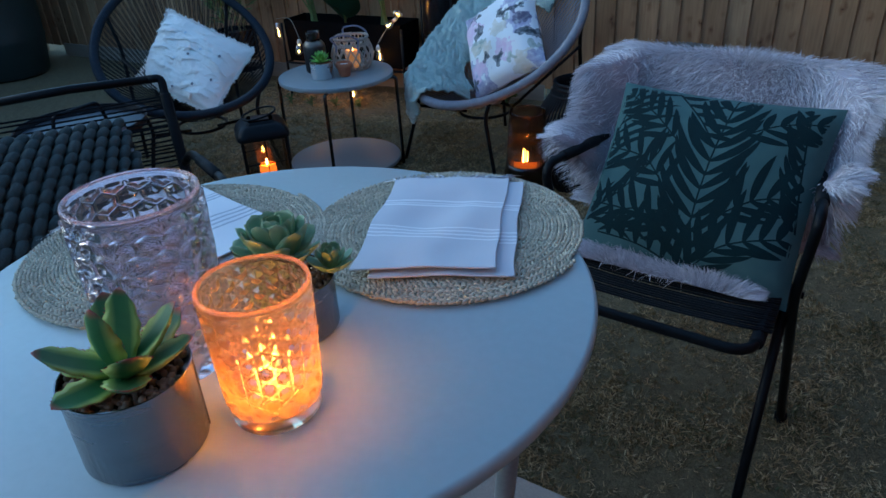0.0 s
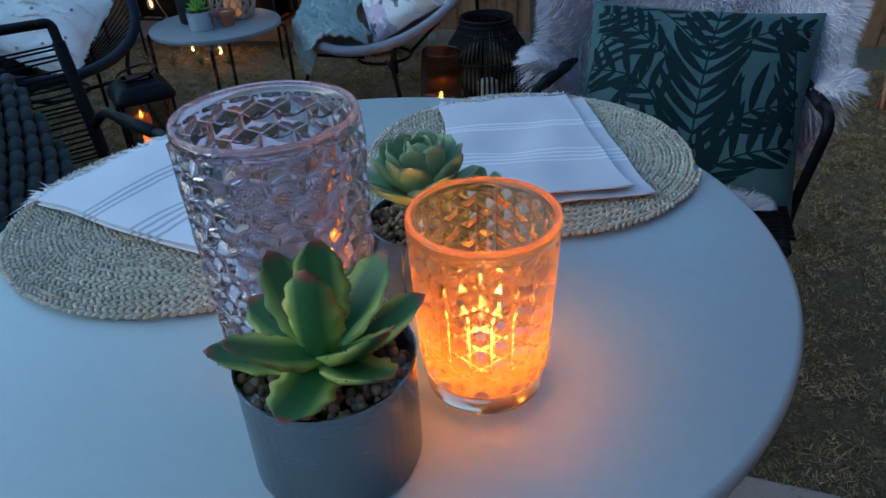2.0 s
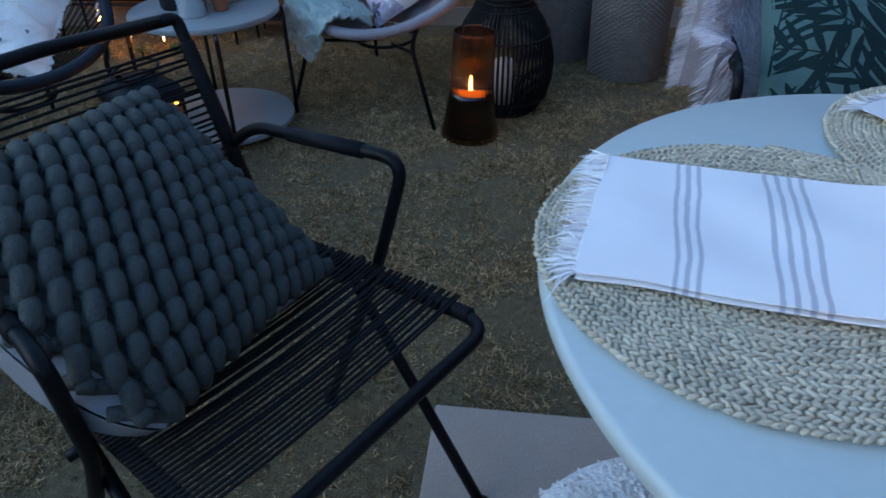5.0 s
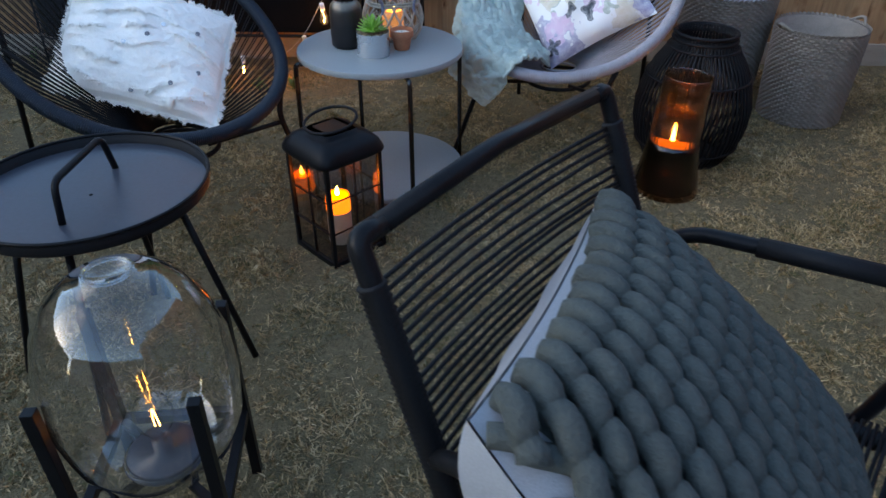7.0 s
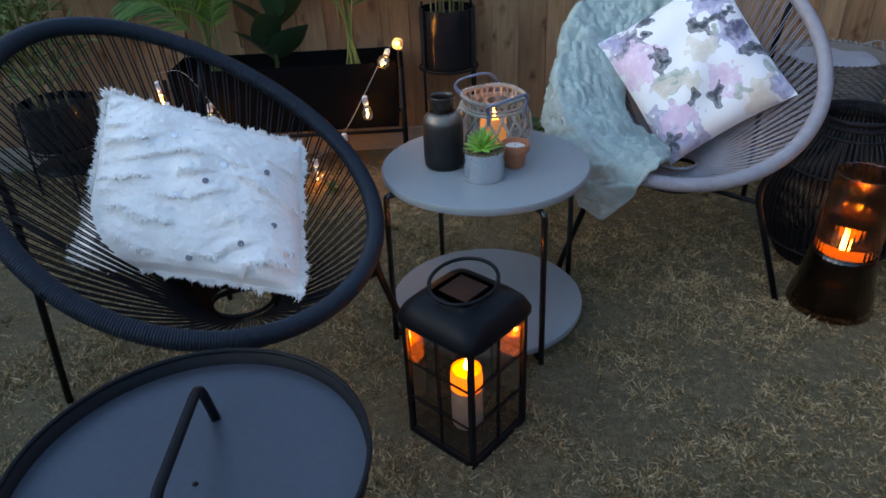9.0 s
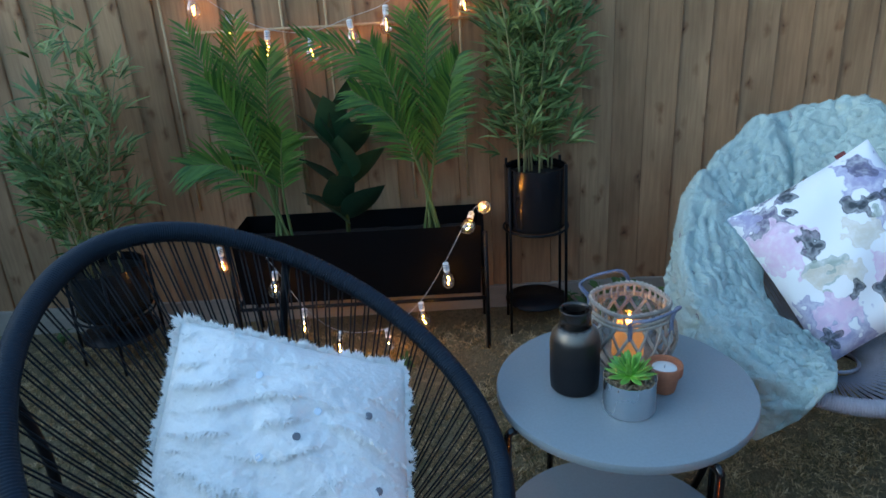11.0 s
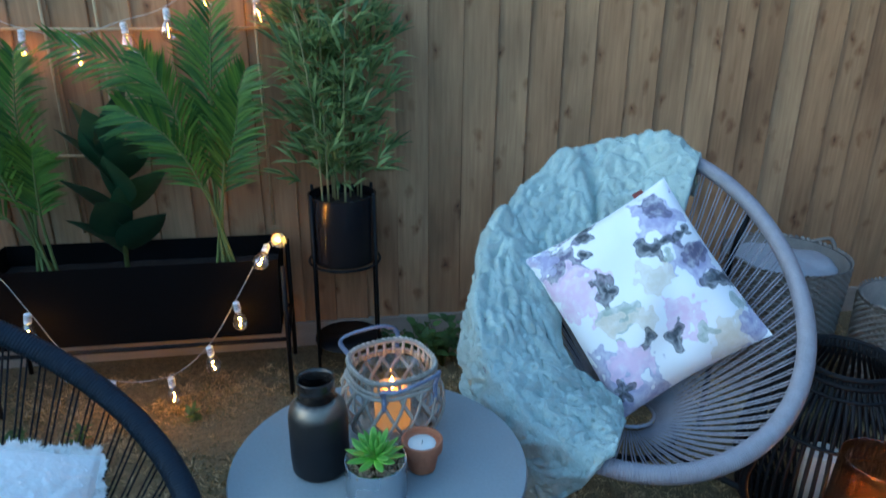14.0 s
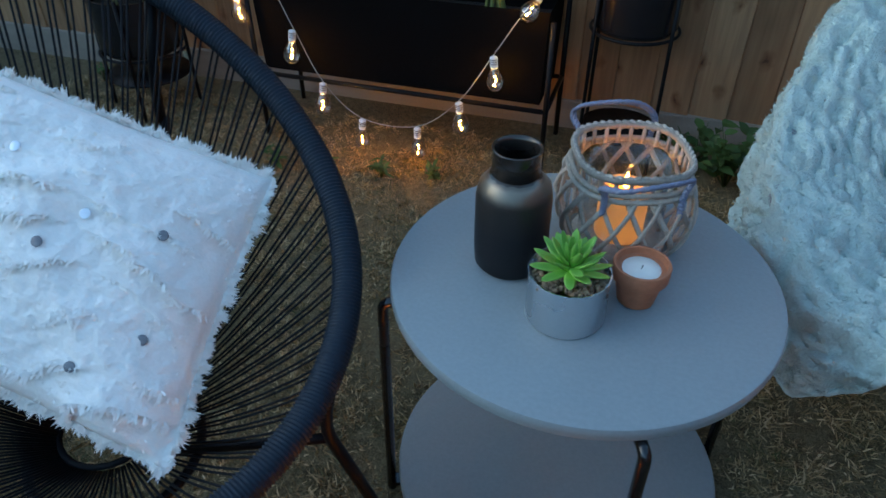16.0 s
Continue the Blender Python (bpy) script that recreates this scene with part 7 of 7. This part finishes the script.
bead_mesh = beads.mesh("filament")
bead_mesh.materials.append(glow("fairy_beads", (1.0, 0.4, 0.05), 190.0))


def string_light(label, cable, bulbs, box=None, wire=fil_mesh):
    """A cable with hanging bulbs. bulbs: the place of each cap, tilts in degrees; box: the battery case."""
    s = thing("string_light", label, "string light", None, "string lights")
    part("cable", Geo().tube(curve_pts(cable, 6), 0.0011, 5), cable_mat, s, "thin pale cable")
    r = random.Random(len(bulbs))
    for x, y, z, tx, ty in bulbs:
        b = part("bulb", bulb_mesh, None, s, at=pose(x, y, z, tx + r.uniform(-5, 5), ty + r.uniform(-7, 7), r.uniform(0, 360)))
        part("cap", cap_mesh, None, b)
        for z in (-0.0085, -0.014, -0.0195):
            part("cap_ring", ring_mesh, None, b, at=pose(0, 0, z))
        part("filament", wire, None, b, "glowing orange filament")
    if box:
        x, y, z, tilt = box
        bx = part("battery_box", Geo().box((0, 0, -0.05), (0.032, 0.02, 0.1), None, 0.003), surface("white_battery_case", (0.62, 0.63, 0.66), 0.4, 0, 20, 100, 0.1, 0.1), s, "pale plastic battery case", at=pose(x, y, z, 0, tilt, 0), smooth=False)
        part("switch", Geo().box((0, -0.011, -0.02), (0.008, 0.004, 0.012), None, 0.001), black_metal, bx, smooth=False)
    return s


LY1 = 3.619
up_l = [(-3.63, 1.378), (-3.5, 1.375), (-3.376, 1.395), (-3.248, 1.42), (-3.128, 1.466), (-3.018, 1.527), (-2.915, 1.597), (-2.855, 1.59)]
string_light("warm string lights with clear bulbs sagging along the fence", [(-4.9, LY1, 1.6), (-4.5, LY1, 1.47), (-4.1, LY1, 1.4)] + [(x, LY1, z + 0.004) for x, z in up_l[:-1]] + [(-2.872, 3.63, 1.64)],
             [(-4.7, LY1, 1.53, 0, 0), (-4.5, LY1, 1.465, 0, 0), (-4.3, LY1, 1.425, 0, 0), (-4.1, LY1, 1.396, 0, 0), (-3.9, LY1, 1.385, 0, 0), (-3.76, LY1, 1.38, 0, 0)] + [(x, LY1, z, 0, 0) for x, z in up_l])
up_r = [(-2.578, 1.558), (-2.442, 1.523), (-2.316, 1.497), (-2.161, 1.494), (-2.017, 1.502), (-1.874, 1.528), (-1.742, 1.578), (-1.613, 1.652), (-1.417, 1.695), (-1.27, 1.664), (-1.085, 1.69), (-0.936, 1.648), (-0.776, 1.603), (-0.63, 1.58), (-0.48, 1.57), (-0.33, 1.575), (-0.18, 1.59), (-0.03, 1.62), (0.12, 1.66)]
string_light("warm string lights with clear bulbs looped along the fence top", [(-2.655, LY1, 1.6)] + [(x, LY1, z + 0.004) for x, z in up_r[:8]] + [(-1.5, 3.63, 1.716)] + [(x, LY1, z + 0.004) for x, z in up_r[8:10]] + [(-1.18, 3.63, 1.71)] + [(x, LY1, z + 0.004) for x, z in up_r[10:]] + [(0.3, 3.63, 1.72)],
             [(x, LY1, z, 0, 0) for x, z in up_r] + [(-1.475, LY1, 1.705, 0, 0)], (-2.672, 3.615, 1.655, -18))
tr_b = [(-2.721, 1.216), (-2.612, 1.132), (-2.495, 1.076), (-2.358, 1.058), (-2.225, 1.095), (-2.103, 1.133), (-1.995, 1.216), (-1.904, 1.326), (-1.846, 1.326), (-1.857, 1.18)]
string_light("warm string lights with clear bulbs hung on the cane trellis", [(-2.83, 3.61, 1.31), (-2.721, 3.6, 1.22)] + [(x, 3.6, z + 0.004) for x, z in tr_b[1:7]] + [(-1.88, 3.61, 1.345), (-1.846, 3.6, 1.33), (-1.85, 3.6, 1.25), (-1.857, 3.6, 1.184)],
             [(x, 3.6, z, 0, 0) for x, z in tr_b], (-2.86, 3.605, 1.29, -14))
pb = [(-2.69, 3.335, 0.43), (-2.51, 3.3, 0.35), (-2.43, 3.29, 0.215), (-2.325, 3.3, 0.115), (-2.165, 3.31, 0.11), (-2.045, 3.31, 0.205), (-1.955, 3.305, 0.345), (-1.845, 3.4, 0.5)]
string_light("warm string lights draped across the front of the planter", [(-2.7, 3.35, 0.452), (-2.6, 3.352, 0.452), (-2.51, 3.305, 0.355)] + [(x, y, z + 0.003) for x, y, z in pb[2:7]] + [(-1.89, 3.345, 0.452), (-1.845, 3.4, 0.5)],
             [(x, y, z, 0, 0) for x, y, z in pb[:7]] + [(-1.835, 3.39, 0.5, 10, -105), (-1.86, 3.38, 0.485, 15, -62)], None, bead_mesh)
